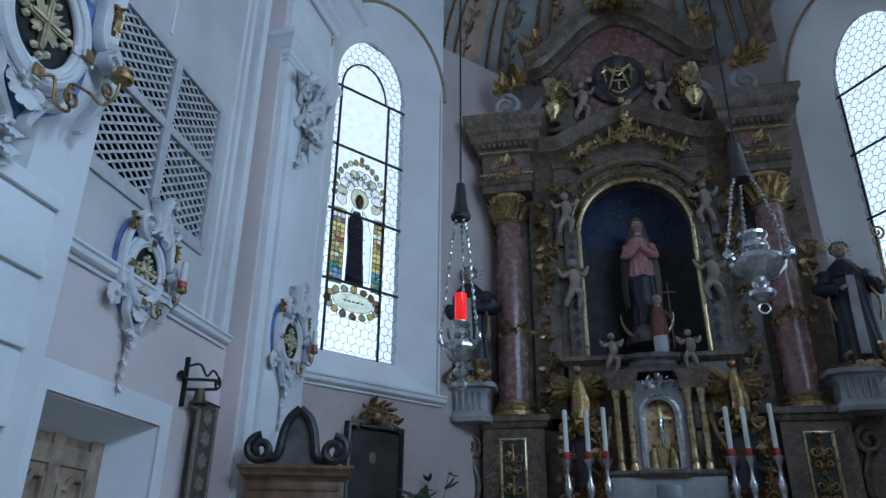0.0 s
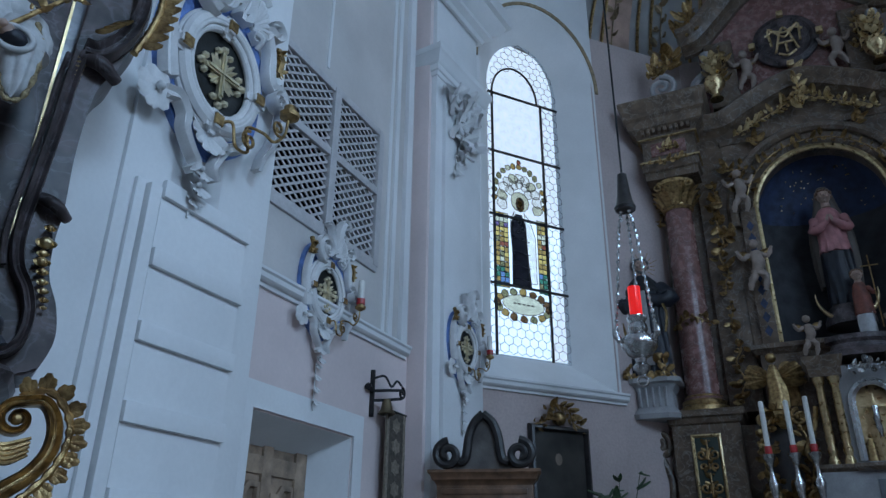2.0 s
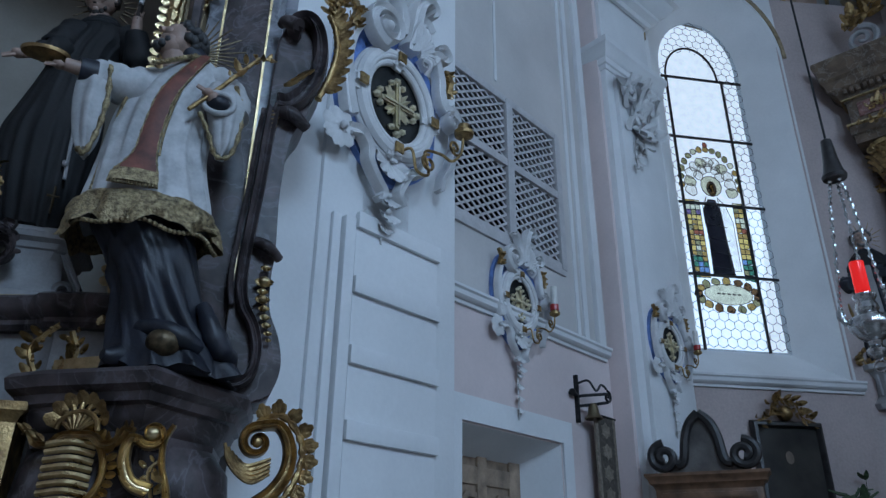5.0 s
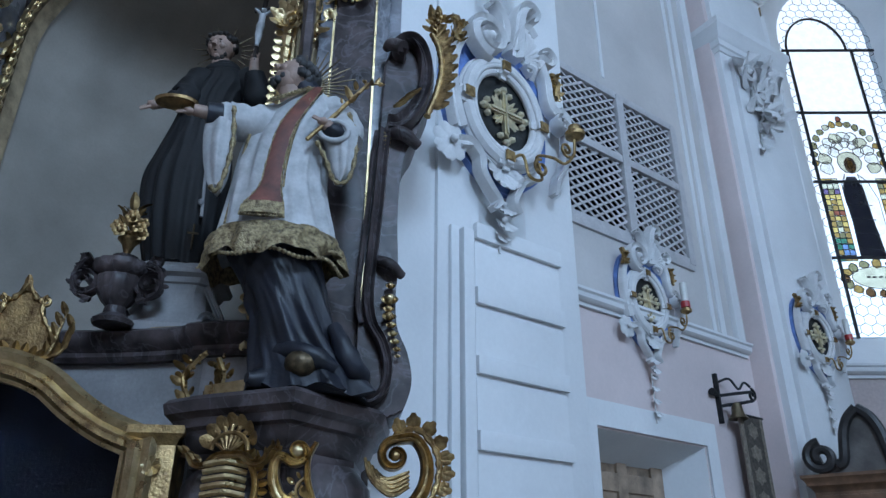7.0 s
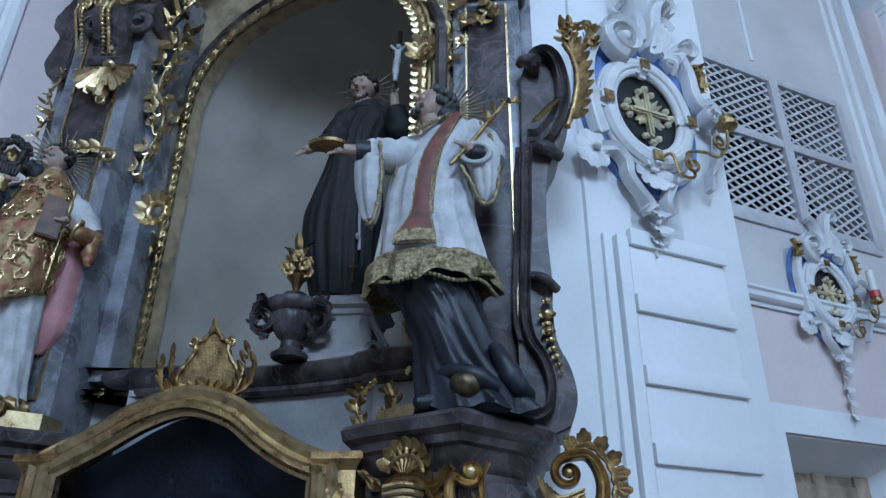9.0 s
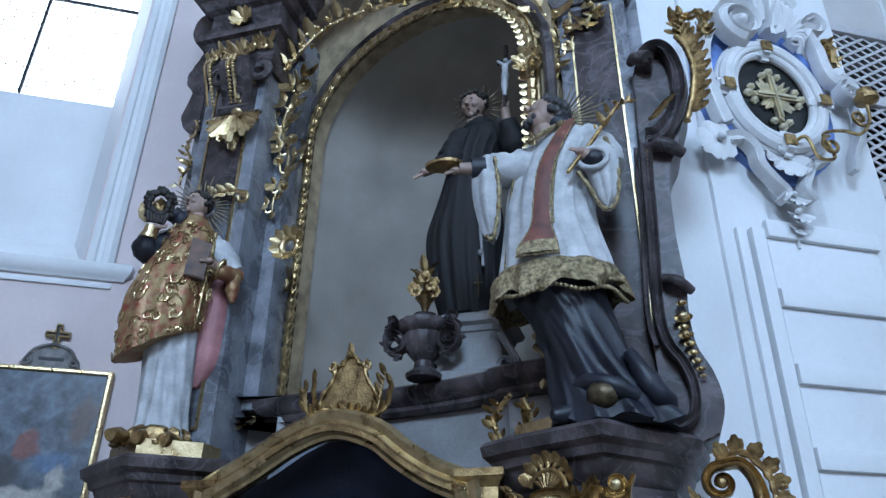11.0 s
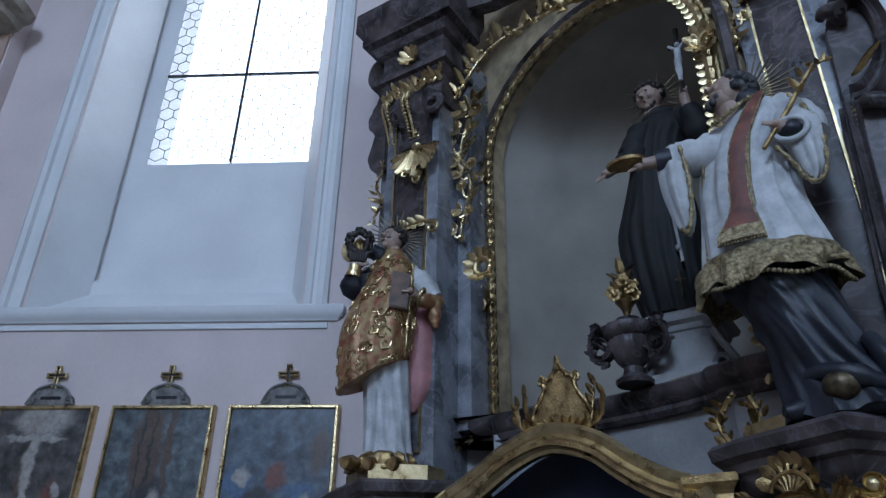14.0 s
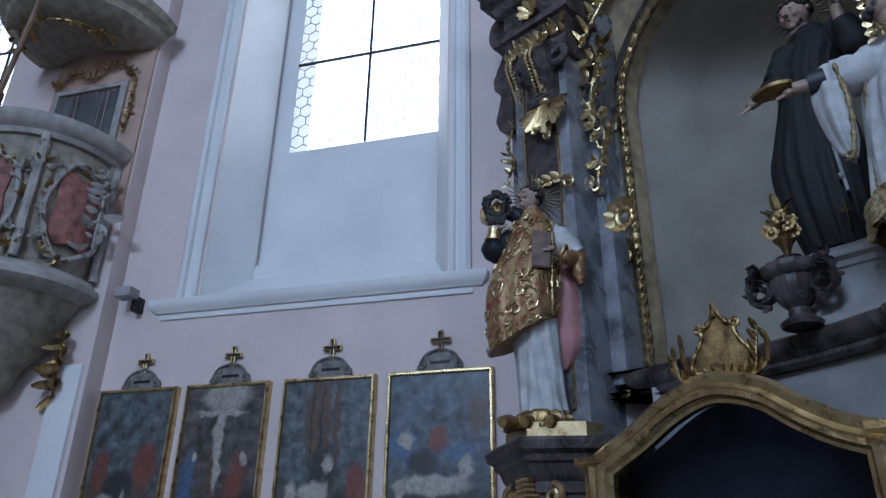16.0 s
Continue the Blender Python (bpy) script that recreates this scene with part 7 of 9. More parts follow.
# socle blocks with gilded openwork panels
for sx in (-1, 1):
    X = (lambda x: x) if sx < 0 else mir
    x0, x1 = sorted((X(-1.42), X(-.6)))
    P = [(x0, 10.6), (x0, 9.78), (x1, 9.78), (x1, 10.6)]
    so = part("socle", moulding(B(), P, [(-.3, .35), (0, .35), (0, 3.22), (.03, 3.24), (.05, 3.3), (.08, 3.32), (.08, 3.4), (-.3, 3.4)]), PALEMARBLE, ha, "brown-grey marbled socle")
    a, b = sorted((X(-1.2), X(-.84)))
    fr = part("panel_frame", moulding_xz(B(), [(a, 2.2), (a, 3.1), (b, 3.1), (b, 2.2)], [(0, 0), (0, .025), (.02, .035), (.04, .02), (.04, 0)], 9.78, closed=True), GOLD, so, "gilded panel frame")
    part("panel_ground", box(B(), a + .03, b - .03, 9.772, 9.785, 2.23, 3.07), material("dark_green_paint", (.03, .045, .035), .5), so, "dark green sunk panel")
    bm = B()
    m_ = (a + b) / 2
    for zz in (2.45, 2.85):
        for s2 in (-1, 1):
            tube(bm, spiral(m_ + s2 * .075, zz, .075, .015, 90, s2 * 1.4, 9.755, 20), .016, 6)
            tube(bm, spiral(m_ + s2 * .07, zz - .15, .05, .012, -90, -s2 * 1.3, 9.755, 18), .014, 6)
        foliage(bm, [(m_, 9.755, zz - .18), (m_, 9.75, zz + .02), (m_, 9.755, zz + .18)], 8, .07)
    part("openwork", bm, OLDGOLD, so, "gilded openwork scrolls")
    # outer scroll bracket
    cx_ = X(-1.62)
    bm = tube(B(), spiral(cx_, 3.0, .17, .03, 90, 1.5 * sx, 9.9, 28, .03), .045, 8)
    tube(bm, spline([(cx_ + sx * -.02, 9.9, 2.85), (X(-1.5), 9.9, 2.55), (X(-1.55), 9.9, 2.2)], 6), .05, 8)
    part("side_bracket", bm, PALEMARBLE, ha, "marbled scroll bracket")
    part("side_block", box(B(), *sorted((X(-1.85), X(-1.42))), 9.95, 10.5, .35, 3.3, .01), PALEMARBLE, ha)
    # fluted console under the outer statue
    cx_ = X(-1.58)
    bm = loft(B(), [[(cx_ + w * q[0], 9.75 + .22 * q[1] * w / .3, z) for q in ((-1, 1), (-1, -.6), (-.6, -1), (.6, -1), (1, -.6), (1, 1))] for w, z in ((.3, 3.3), (.32, 3.36), (.25, 3.45), (.24, 3.65), (.3, 3.74), (.36, 3.76), (.36, 3.82))])
    cs = part("console", bm, STONEGREY, ha, "grey fluted console")
    for k in range(5):
        part("flute", tube(B(), [(cx_ - .16 + .08 * k, 9.57, 3.45), (cx_ - .17 + .085 * k, 9.56, 3.7)], .022, 6), STONEGREY, cs)
    # column
    cx_ = X(-1.0)
    col = part("column", lathe(B(), [(.26, 3.5), (.26, 3.55), (.22, 3.6), (.215, 3.62), (.21, 4.6), (.185, 6.35), (0, 6.36)], (cx_, 9.98, 0), 32), REDMARBLE, ha, "polished red marbled column")
    part("column_base", lathe(B(), [(.3, 3.4), (.3, 3.46), (.27, 3.48), (.28, 3.53), (.235, 3.57), (.24, 3.6), (.2, 3.62)], (cx_, 9.98, 0), 32), OLDGOLD, col, "gilded column base")
    bm = lathe(B(), [(.2, 6.3), (.22, 6.33), (.19, 6.36), (.2, 6.5), (.26, 6.68), (.28, 6.7), (.28, 6.76), (0, 6.76)], (cx_, 9.98, 0), 24)
    for k in range(14):
        t = 2 * math.pi * k / 14
        for zz, L in ((6.37, .2), (6.5, .2)):
            t2 = t + (.22 if zz > 6.4 else 0)
            leaf(bm, (cx_ + .195 * math.cos(t2), 9.98 + .195 * math.sin(t2), zz), (math.cos(t2) * .35, math.sin(t2) * .35, 1), (math.cos(t2), math.sin(t2), 0), L, .55, .4)
    for s2 in (-1, 1):
        tube(bm, spiral(cx_ + s2 * .22, 6.66, .07, .015, 90, s2 * 1.3, 9.76, 18), .022, 6)
    part("capital", bm, OLDGOLD, col, "gilded leafy capital")
    bm = foliage(B(), [(cx_ + .215 * math.cos(t), 9.98 + .215 * math.sin(t), 4.62 + .03 * math.sin(3 * t)) for t in [math.pi + math.pi * k / 12 for k in range(13)]], 16, .1, rng=random.Random(3))
    part("column_band", bm, OLDGOLD, col, "gilded band of leaves")
    # wall pilaster behind, and inner pilaster with carving
    part("pilaster", box(B(), *sorted((X(-1.3), X(-.7))), 10.2, 10.5, 3.4, 6.95, .012), PALEMARBLE, ha)
    part("pilaster", box(B(), *sorted((X(-.7), X(-.28))), 10.1, 10.5, 3.4, 6.95, .012), PALEMARBLE, ha)
    part("outer_wing", box(B(), *sorted((X(-1.75), X(-1.3))), 10.35, 10.6, 3.3, 7.0, .012), PALEMARBLE, ha)
    cx_ = X(-.5)
    for za, zb, n in ((6.75, 6.0, 18), (4.9, 4.45, 8)):
        bm = foliage(B(), [(cx_ + .03 * math.sin(k), 10.08, za + (zb - za) * k / 7) for k in range(8)], n, .12, rng=random.Random(n), berries=.6)
        part("festoon", bm, OLDGOLD, ha, "gilded hanging festoon")
    # niche jamb strips with lozenges
    jx = X(-.08)
    jm = part("jamb", box(B(), jx - .1, jx + .1, 10.0, 10.5, 4.2, 6.2, .01), PALEMARBLE, ha)
    for k in range(9):
        z = 4.4 + k * .19
        part("lozenge", extrude(B(), [(jx - .05, z), (jx, z - .08), (jx + .05, z), (jx, z + .08)], 9.992, 10.002), NIGHTBLUE, jm, "dark blue inlaid lozenge", 0)
    # entablature over the column
    x0, x1 = sorted((X(-1.36), X(-.62)))
    part("entablature", moulding(B(), [(x0 - (.1 if sx < 0 else 0), 10.55), (x0, 10.2), (x0, 9.72), (x1, 9.72), (x1, 10.1), (x1 + (.1 if sx > 0 else 0), 10.2)] if True else [], [(-.35, 6.78), (0, 6.78), (.0, 6.9), (.03, 6.92), (.03, 7.04), (.05, 7.06), (.0, 7.1), (.0, 7.42), (.05, 7.46), (.08, 7.54), (.16, 7.6), (.18, 7.72), (.22, 7.76), (.22, 7.9), (.27, 7.98), (.27, 8.05), (-.35, 8.08)]), PALEMARBLE, ha, "heavy marbled entablature")
    part("gilt_fillet", moulding(B(), [(x0 - .0, 10.2), (x0, 9.72), (x1, 9.72), (x1, 10.1)], [(.02, 7.045), (.055, 7.05), (.055, 7.075), (.02, 7.08)]), GOLD, ha, "thin gilded fillet")
    part("gilt_fillet", moulding(B(), [(x0 - .0, 10.2), (x0, 9.72), (x1, 9.72), (x1, 10.1)], [(.02, 7.44), (.06, 7.445), (.06, 7.465), (.02, 7.47)]), GOLD, ha, "thin gilded fillet")
    bm = B()
    for k in range(9):
        xx = x0 + (k + .5) * (x1 - x0) / 9
        box(bm, xx - .022, xx + .022, 9.58, 9.66, 7.5, 7.58, .008)
    part("dentil", bm, PALEMARBLE, ha)["kind"] = "stuff"
    bm = foliage(B(), [((x0 + x1) / 2 - .3, 9.6, 7.0), ((x0 + x1) / 2, 9.58, 6.98), ((x0 + x1) / 2 + .3, 9.6, 7.0)], 14, .09, rng=random.Random(44))
    part("festoon", bm, OLDGOLD, ha, "gilded leaf row")
    fz = part("frieze_panel", box(B(), x0 + .12, x1 - .12, 9.705, 9.73, 7.16, 7.38, .006), REDMARBLE, ha, "red marbled frieze panel")
    part("frieze_leaf", foliage(B(), [(x0 + .22, 9.7, 7.27), ((x0 + x1) / 2, 9.69, 7.27), (x1 - .22, 9.7, 7.27)], 12, .1, rng=random.Random(4)), GOLD, fz, "gilded leaf")
    # side wing entablature running to the middle
    part("entablature_wing", moulding(B(), [(min(X(-.62), X(-.1)), 10.1), (max(X(-.62), X(-.1)), 10.1)], [(-.35, 6.95), (0, 6.95), (.03, 7.04), (.0, 7.1), (.0, 7.35), (.05, 7.42), (.1, 7.52), (.14, 7.6), (.14, 7.7), (-.35, 7.75)]), PALEMARBLE, ha)
    # volute and urn above
    cx_ = X(-.98)
    bm = tube(B(), spiral(cx_, 8.38, .22, .03, 90, 1.7 * sx, 9.8, 34, .04), [.05 - .0008 * i for i in range(35)], 8)
    part("volute", bm, STONEGREY, ha, "grey carved volute")
    bm = foliage(B(), [(cx_ - .18, 9.8, 8.62), (cx_, 9.78, 8.74), (cx_ + .16, 9.8, 8.8), (cx_ + .24, 9.8, 8.95)], 22, .2, rng=random.Random(12))
    part("flame_leaf", bm, OLDGOLD, ha, "gilded flaming leaves")
    cx_ = X(-.22)
    bm = lathe(B(), [(.05, 8.0), (.1, 8.02), (.05, 8.1), (.06, 8.14), (.15, 8.24), (.16, 8.32), (.1, 8.36), (.13, 8.4), (0, 8.4)], (cx_, 9.9, 0), 18)
    for k in range(26):
        t = k * 2.4
        leaf(bm, (cx_ + .06 * math.cos(t), 9.9 + .06 * math.sin(t), 8.4 + .014 * k), (math.cos(t), math.sin(t), .7), (0, 0, 1), .14, .6, .2)
    part("urn", bm, GOLD, ha, "gilded urn with flowers")
    # upper storey pilaster with scroll
    bm = tube(B(), spline([(X(-.55), 10.1, 8.1), (X(-.5), 10.05, 8.45), (X(-.28), 10.05, 8.7), (X(-.3), 10.05, 9.0)], 6), .08, 8)
    part("upper_scroll", bm, STONEGREY, ha, "grey marbled flank scroll")
    part("upper_pilaster", box(B(), *sorted((X(-.3), X(.12))), 10.1, 10.5, 8.0, 9.2, .02), PALEMARBLE, ha)
    bm = foliage(B(), [(X(-.08), 10.07, 9.1), (X(-.08), 10.05, 8.7), (X(-.08), 10.07, 8.4)], 16, .14, rng=random.Random(14))
    part("upper_festoon", bm, GOLD, ha, "gilded leaf drop")
for sx in (-1, 1):
    for xx, za, zb, n, dd in ((HX + sx * 1.36, 5.9, 5.0, 22, 10.06), (HX + sx * 1.36, 4.35, 3.5, 18, 10.06), (HX + sx * .96, 6.9, 6.5, 16, 10.02), (HX + sx * 2.12, 6.9, 6.2, 16, 10.17), (HX + sx * 2.36, 5.9, 4.9, 18, 10.32), (HX + sx * 1.2, 3.15, 2.2, 30, 9.7)):
        bm = foliage(B(), spline([(xx + .05 * math.sin(k * 2), dd - .02, za + (zb - za) * k / 6) for k in range(7)], 3), n, .13, rng=random.Random(int(za * 10)), berries=.5)
        part("festoon", bm, OLDGOLD, ha, "gilded carved festoon")
    for k in range(4):
        tt = radians(60 - 28 * k) if sx > 0 else radians(120 + 28 * k)
        bm = foliage(B(), [(HX + 1.25 * math.cos(tt), 10.02, 6.3 + 1.05 * math.sin(tt)), (HX + 1.4 * math.cos(tt), 10.0, 6.3 + 1.15 * math.sin(tt))], 9, .12, rng=random.Random(k))
        part("festoon", bm, OLDGOLD, ha, "gilded spandrel leaf")
# niche wall with arched opening, niche shell and gilt arch
NHW = .81
bm = wall_hole(B(), HX - 1.15, HX + 1.15, 4.2, 7.6, 10.08, .2, HX - NHW, HX + NHW, 4.22, 6.13, .83)
part("niche_wall", bm, PALEMARBLE, ha, "brown-grey marbled wall round the niche")
# Lower niche takes the near-black that stands in for interior shade.
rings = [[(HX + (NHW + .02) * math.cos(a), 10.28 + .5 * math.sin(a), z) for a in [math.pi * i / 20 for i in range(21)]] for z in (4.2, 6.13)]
part("niche", loft(B(), rings, close=False, caps=False), SHADEBLACK, ha, "dark niche behind the central figure")
rings = [[(HX + (NHW + .02) * math.cos(t) * math.cos(a), 10.28 + .5 * math.cos(t) * math.sin(a), 6.13 + .85 * math.sin(t)) for a in [math.pi * i / 20 for i in range(21)]] for t in [math.pi / 2 * k / 8 * .99 for k in range(9)]]
cal = part("niche_calotte", loft(B(), rings, close=False, caps=False), NIGHTBLUE, ha, "night blue half dome with stars")
bm = B()
rng = random.Random(41)
for k in range(40):
    a, t = rng.uniform(.5, 2.6), rng.uniform(.05, 1.1)
    ball(bm, (HX + NHW * .985 * math.cos(t) * math.cos(a), 10.28 + .485 * math.cos(t) * math.sin(a), 6.13 + .83 * math.sin(t)), .011, 0, 1)
o = part("star", bm, GOLD, cal, "tiny gilded stars")
o["kind"] = "stuff"
arch = [(HX - NHW, 4.22), (HX - NHW, 6.13)] + arc(HX, 6.13, NHW, .83, 180, 0, 32)[1:-1] + [(HX + NHW, 6.13), (HX + NHW, 4.22)]
part("niche_frame", moulding_xz(B(), arch, [(.02, 0), (.02, .04), (-.01, .06), (-.05, .05), (-.06, 0)], 10.06), GOLD, ha, "gilded arch frame")
part("archivolt", moulding_xz(B(), [(HX - 1.06, 5.95)] + arc(HX, 6.2, 1.06, 1.04, 180, 0, 32) + [(HX + 1.06, 5.95)], [(.0, 0), (.0, .06), (-.04, .1), (-.1, .1), (-.13, .06), (-.15, 0)], 10.08), PALEMARBLE, ha, "moulded marbled archivolt")
bm = foliage(B(), [(x, 10.0, z) for x, z in arc(HX, 6.16, .94, .94, 165, 15, 20)], 40, .1, rng=random.Random(22))
part("arch_leaf", bm, OLDGOLD, ha, "gilded leaves round the arch")
# curved pediment and crowning storey
ped_line = [(p.x, p.y) for p in spline([(-.55, 7.62), (-.2, 7.62), (.2, 7.82), (HX, 8.05), (1.52, 7.82), (1.92, 7.62), (2.27, 7.62)], 6)]
part("pediment", moulding_xz(B(), ped_line, [(.16, 0), (.16, .06), (.1, .12), (.08, .2), (.02, .24), (-.06, .32), (-.1, .34), (-.14, .3), (-.14, 0)], 10.1), PALEMARBLE, ha, "curved marbled pediment")
part("pediment_ground", extrude(B(), [(-.3, 7.3), (2.02, 7.3)] + ped_line[::-1][4:-4], 10.06, 10.3), PALEMARBLE, ha)
for sx in (-1, 1):
    bm = foliage(B(), [(HX + sx * d, 9.98, z) for d, z in ((.95, 7.38), (.7, 7.48), (.45, 7.6), (.2, 7.72), (.05, 7.8))], 28, .13, rng=random.Random(24), berries=.7)
    part("garland", bm, GOLD, ha, "gilded fruit garland")
bm = foliage(B(), [(HX, 9.9, 7.55), (HX, 9.85, 7.8), (HX, 9.85, 8.05), (HX, 9.88, 8.2)], 20, .14, rng=random.Random(25))
part("keystone_leaf", bm, GOLD, ha, "gilded keystone ornament")
top_line = [(p.x, p.y) for p in spline([(-.62, 9.2), (-.35, 9.28), (.0, 9.62), (.4, 10.0), (HX, 10.18), (1.32, 10.0), (1.72, 9.62), (2.07, 9.28), (2.34, 9.2)], 6)]
part("crown_ground", extrude(B(), [(-.35, 8.0), (2.07, 8.0)] + top_line[::-1][5:-5], 10.2, 10.5), REDMARBLE, ha, "dull red crowning panel")
part("crown_pediment", moulding_xz(B(), top_line, [(.12, 0), (.12, .08), (.06, .14), (.03, .26), (-.05, .3), (-.12, .42), (-.2, .44), (-.24, .38), (-.24, 0)], 10.2), PALEMARBLE, ha, "curved crowning pediment")
bm = foliage(B(), [(HX - .4, 9.85, 10.15), (HX, 9.8, 10.35), (HX + .4, 9.85, 10.15)], 26, .22, rng=random.Random(26))
part("crown_leaf", bm, OLDGOLD, ha, "gilded crown of leaves")
for sx in (-1, 1):
    bm = foliage(B(), [(HX + sx * 1.45, 9.9, 9.3), (HX + sx * 1.35, 9.88, 9.6), (HX + sx * 1.3, 9.9, 9.8)], 20, .18, rng=random.Random(27))
    part("corner_leaf", bm, OLDGOLD, ha, "gilded corner ornament")
med = part("medallion", lathe(B(), [(0, 0), (.46, 0), (.46, .05), (.38, .09), (.34, .05), (0, .05)], (0, 0, 0), 36), DARKMARBLE, ha, "round dark medallion")
med.data.transform(Matrix.Translation(Vector((HX, 10.16, 8.92)) - BASE[ha.name]) @ Matrix.Rotation(radians(90), 4, "X") @ Matrix.Translation(BASE[ha.name]))
bm = B()
for pts in ([(-.2, -.1), (-.2, .22), (-.0, .02), (.2, .22), (.2, -.1)], [(-.16, -.24), (0, .2), (.16, -.24)], [(-.1, -.08), (.1, -.08)], [(-.26, .1), (-.14, .16), (0, .1), (.14, .16), (.26, .1)], [(0, -.26), (0, -.1)], [(-.12, -.26), (0, -.32), (.12, -.26)]):
    tube(bm, spline([(HX + a, 10.05, 8.92 + b) for a, b in pts], 5), .02, 6)
part("monogram", bm, GOLD, med, "gilded interlaced monogram")
for k in range(4):
    a = radians(90 * k)
    part("medallion_boss", box(B(), HX + .47 * math.cos(a) - .05, HX + .47 * math.cos(a) + .05, 10.03, 10.12, 8.92 + .47 * math.sin(a) - .05, 8.92 + .47 * math.sin(a) + .05, .02), GOLD, med, "small gilded boss")
# shelf below the niche, predella and tabernacle
part("predella", box(B(), HX - 1.1, HX + 1.1, 9.95, 10.4, 3.2, 4.1, .01), PALEMARBLE, ha)
for sx in (-1, 1):
    part("predella_panel", extrude(B(), [(HX + sx * .82 + u, z) for u, z in [(-.1, 3.4), (.1, 3.4)] + arc(0, 3.85, .1, .12, 0, 180, 8)], 9.93, 9.95, .006), OLDGOLD, ha, "gilded arched panel")
part("shelf", moulding(B(), [(HX - 1.14, 10.3), (HX - 1.14, 9.93), (HX + 1.14, 9.93), (HX + 1.14, 10.3)], [(-.3, 4.08), (0, 4.08), (.03, 4.12), (.06, 4.14), (.06, 4.2), (-.3, 4.22)]), PALEMARBLE, ha)
part("socle_middle", box(B(), HX - 1.6, HX + 1.6, 10.0, 10.5, .35, 3.22, .01), PALEMARBLE, ha)
part("altar_step", box(B(), HX - 1.5, HX + 1.5, 9.2, 10.0, .35, 1.9, .02), PALEMARBLE, ha, "marbled altar table and step")

TX = .87
tab = thing("tabernacle", "gilded tabernacle with four small columns on the high altar", "tabernacle", I4, (TX, 9.6, 1.9))
part("base", box(B(), TX - .68, TX + .68, 9.4, 9.95, 1.9, 2.56, .015), STONEGREY, tab, "grey marbled base")
bm = moulding(B(), [(TX - .68, 9.95), (TX - .68, 9.4), (TX - .3, 9.4), (TX - .3, 9.34), (TX + .3, 9.34), (TX + .3, 9.4), (TX + .68, 9.4), (TX + .68, 9.95)], [(-.1, 2.54), (0, 2.54), (.03, 2.58), (.03, 2.62), (-.1, 2.63)])
part("base_moulding", bm, PALEMARBLE, tab)
part("door", box(B(), TX - .14, TX + .14, 9.38, 9.41, 2.0, 2.45, .006), material("pewter_mesh", (.2, .22, .24), .4, metal=.8), tab, "grey metal grille door")
for dx in (-.52, -.36, .36, .52):
    p = part("column", lathe(B(), [(.06, 2.62), (.06, 2.67), (.04, 2.72), (.055, 2.78), (.04, 2.84), (.05, 2.9), (.042, 3.5), (.06, 3.56), (.07, 3.62), (0, 3.62)], (TX + dx, 9.5, 0), 16), GOLD, tab, "slender gilded column")
for sx in (-1, 1):
    part("entablature", moulding(B(), [(TX + sx * .44 - .17, 9.8), (TX + sx * .44 - .17, 9.43), (TX + sx * .44 + .17, 9.43), (TX + sx * .44 + .17, 9.8)], [(-.1, 3.62), (.0, 3.62), (.01, 3.75), (.04, 3.8), (.05, 3.86), (-.1, 3.87)]), PALEMARBLE, tab)
bm = wall_hole(B(), TX - .33, TX + .33, 2.62, 3.75, 9.55, .1, TX - .2, TX + .2, 2.66, 3.3, .22)
part("arch_wall", bm, STONEGREY, tab, "silvery grey arch")
part("arch_frame", moulding_xz(B(), [(TX - .2, 2.66)] + arc(TX, 3.3, .2, .22, 180, 0, 18) + [(TX + .2, 2.66)], [(.02, 0), (.02, .03), (-.02, .05), (-.06, .03), (-.06, 0)], 9.55), SILVER, tab, "silver arch moulding")
part("niche_back", box(B(), TX - .22, TX + .22, 9.7, 9.74, 2.62, 3.55), GOLD, tab, "gilded niche back")
part("crown", lathe(B(), [(.55, 3.86), (.5, 3.92), (.32, 3.98), (.3, 4.04), (.36, 4.08), (.36, 4.14), (0, 4.16)], (TX, 9.75, 0), 24, 0, 1, .5), DARKMARBLE, tab, "stepped dark crown")
part("crown_cloud", foliage(B(), [(TX - .2, 9.45, 3.68), (TX, 9.42, 3.72), (TX + .2, 9.45, 3.68)], 14, .1, rng=random.Random(30)), SILVER, tab, "silvered cloud ornament")
for sx in (-1, 1):
    bm = tube(B(), spline([(TX + sx * .6, 9.55, 3.3), (TX + sx * .66, 9.55, 3.05), (TX + sx * .78, 9.55, 2.8), (TX + sx * .72, 9.55, 2.68)], 6), .03, 7)
    part("flank_scroll", bm, OLDGOLD, tab, "gilded flank scroll")
cr = thing("altar_crucifix", "small gilded crucifix in the tabernacle niche", "crucifix", I4, (TX, 9.6, 2.66))
bm = box(B(), TX - .015, TX + .015, 9.6, 9.62, 2.66, 3.42, .004)
box(bm, TX - .14, TX + .14, 9.6, 9.62, 3.26, 3.29, .004)
part("cross", bm, GOLD, cr)
part("figure", limb(B(), [(TX, 9.585, 3.27), (TX, 9.575, 3.1), (TX + .01, 9.58, 2.92)], [.03, .035, .018], 0), SILVER, cr, "plain silvered figure shape")
for sx in (-1, 1):
    bm = robe(B(), [(TX + sx * .12, 9.6, 2.66, .06, .05, .08), (TX + sx * .12, 9.6, 2.8, .05, .04, .06), (TX + sx * .11, 9.6, 2.9, .03, .03, 0)], 20, 5, 3)
    ball(bm, (TX + sx * .11, 9.59, 2.94), .028)
    single("statuette", bm, OLDGOLD, "small gilded statuette beside the crucifix", "statue", I4, (TX + sx * .12, 9.6, 2.66), "tabernacle statuettes")

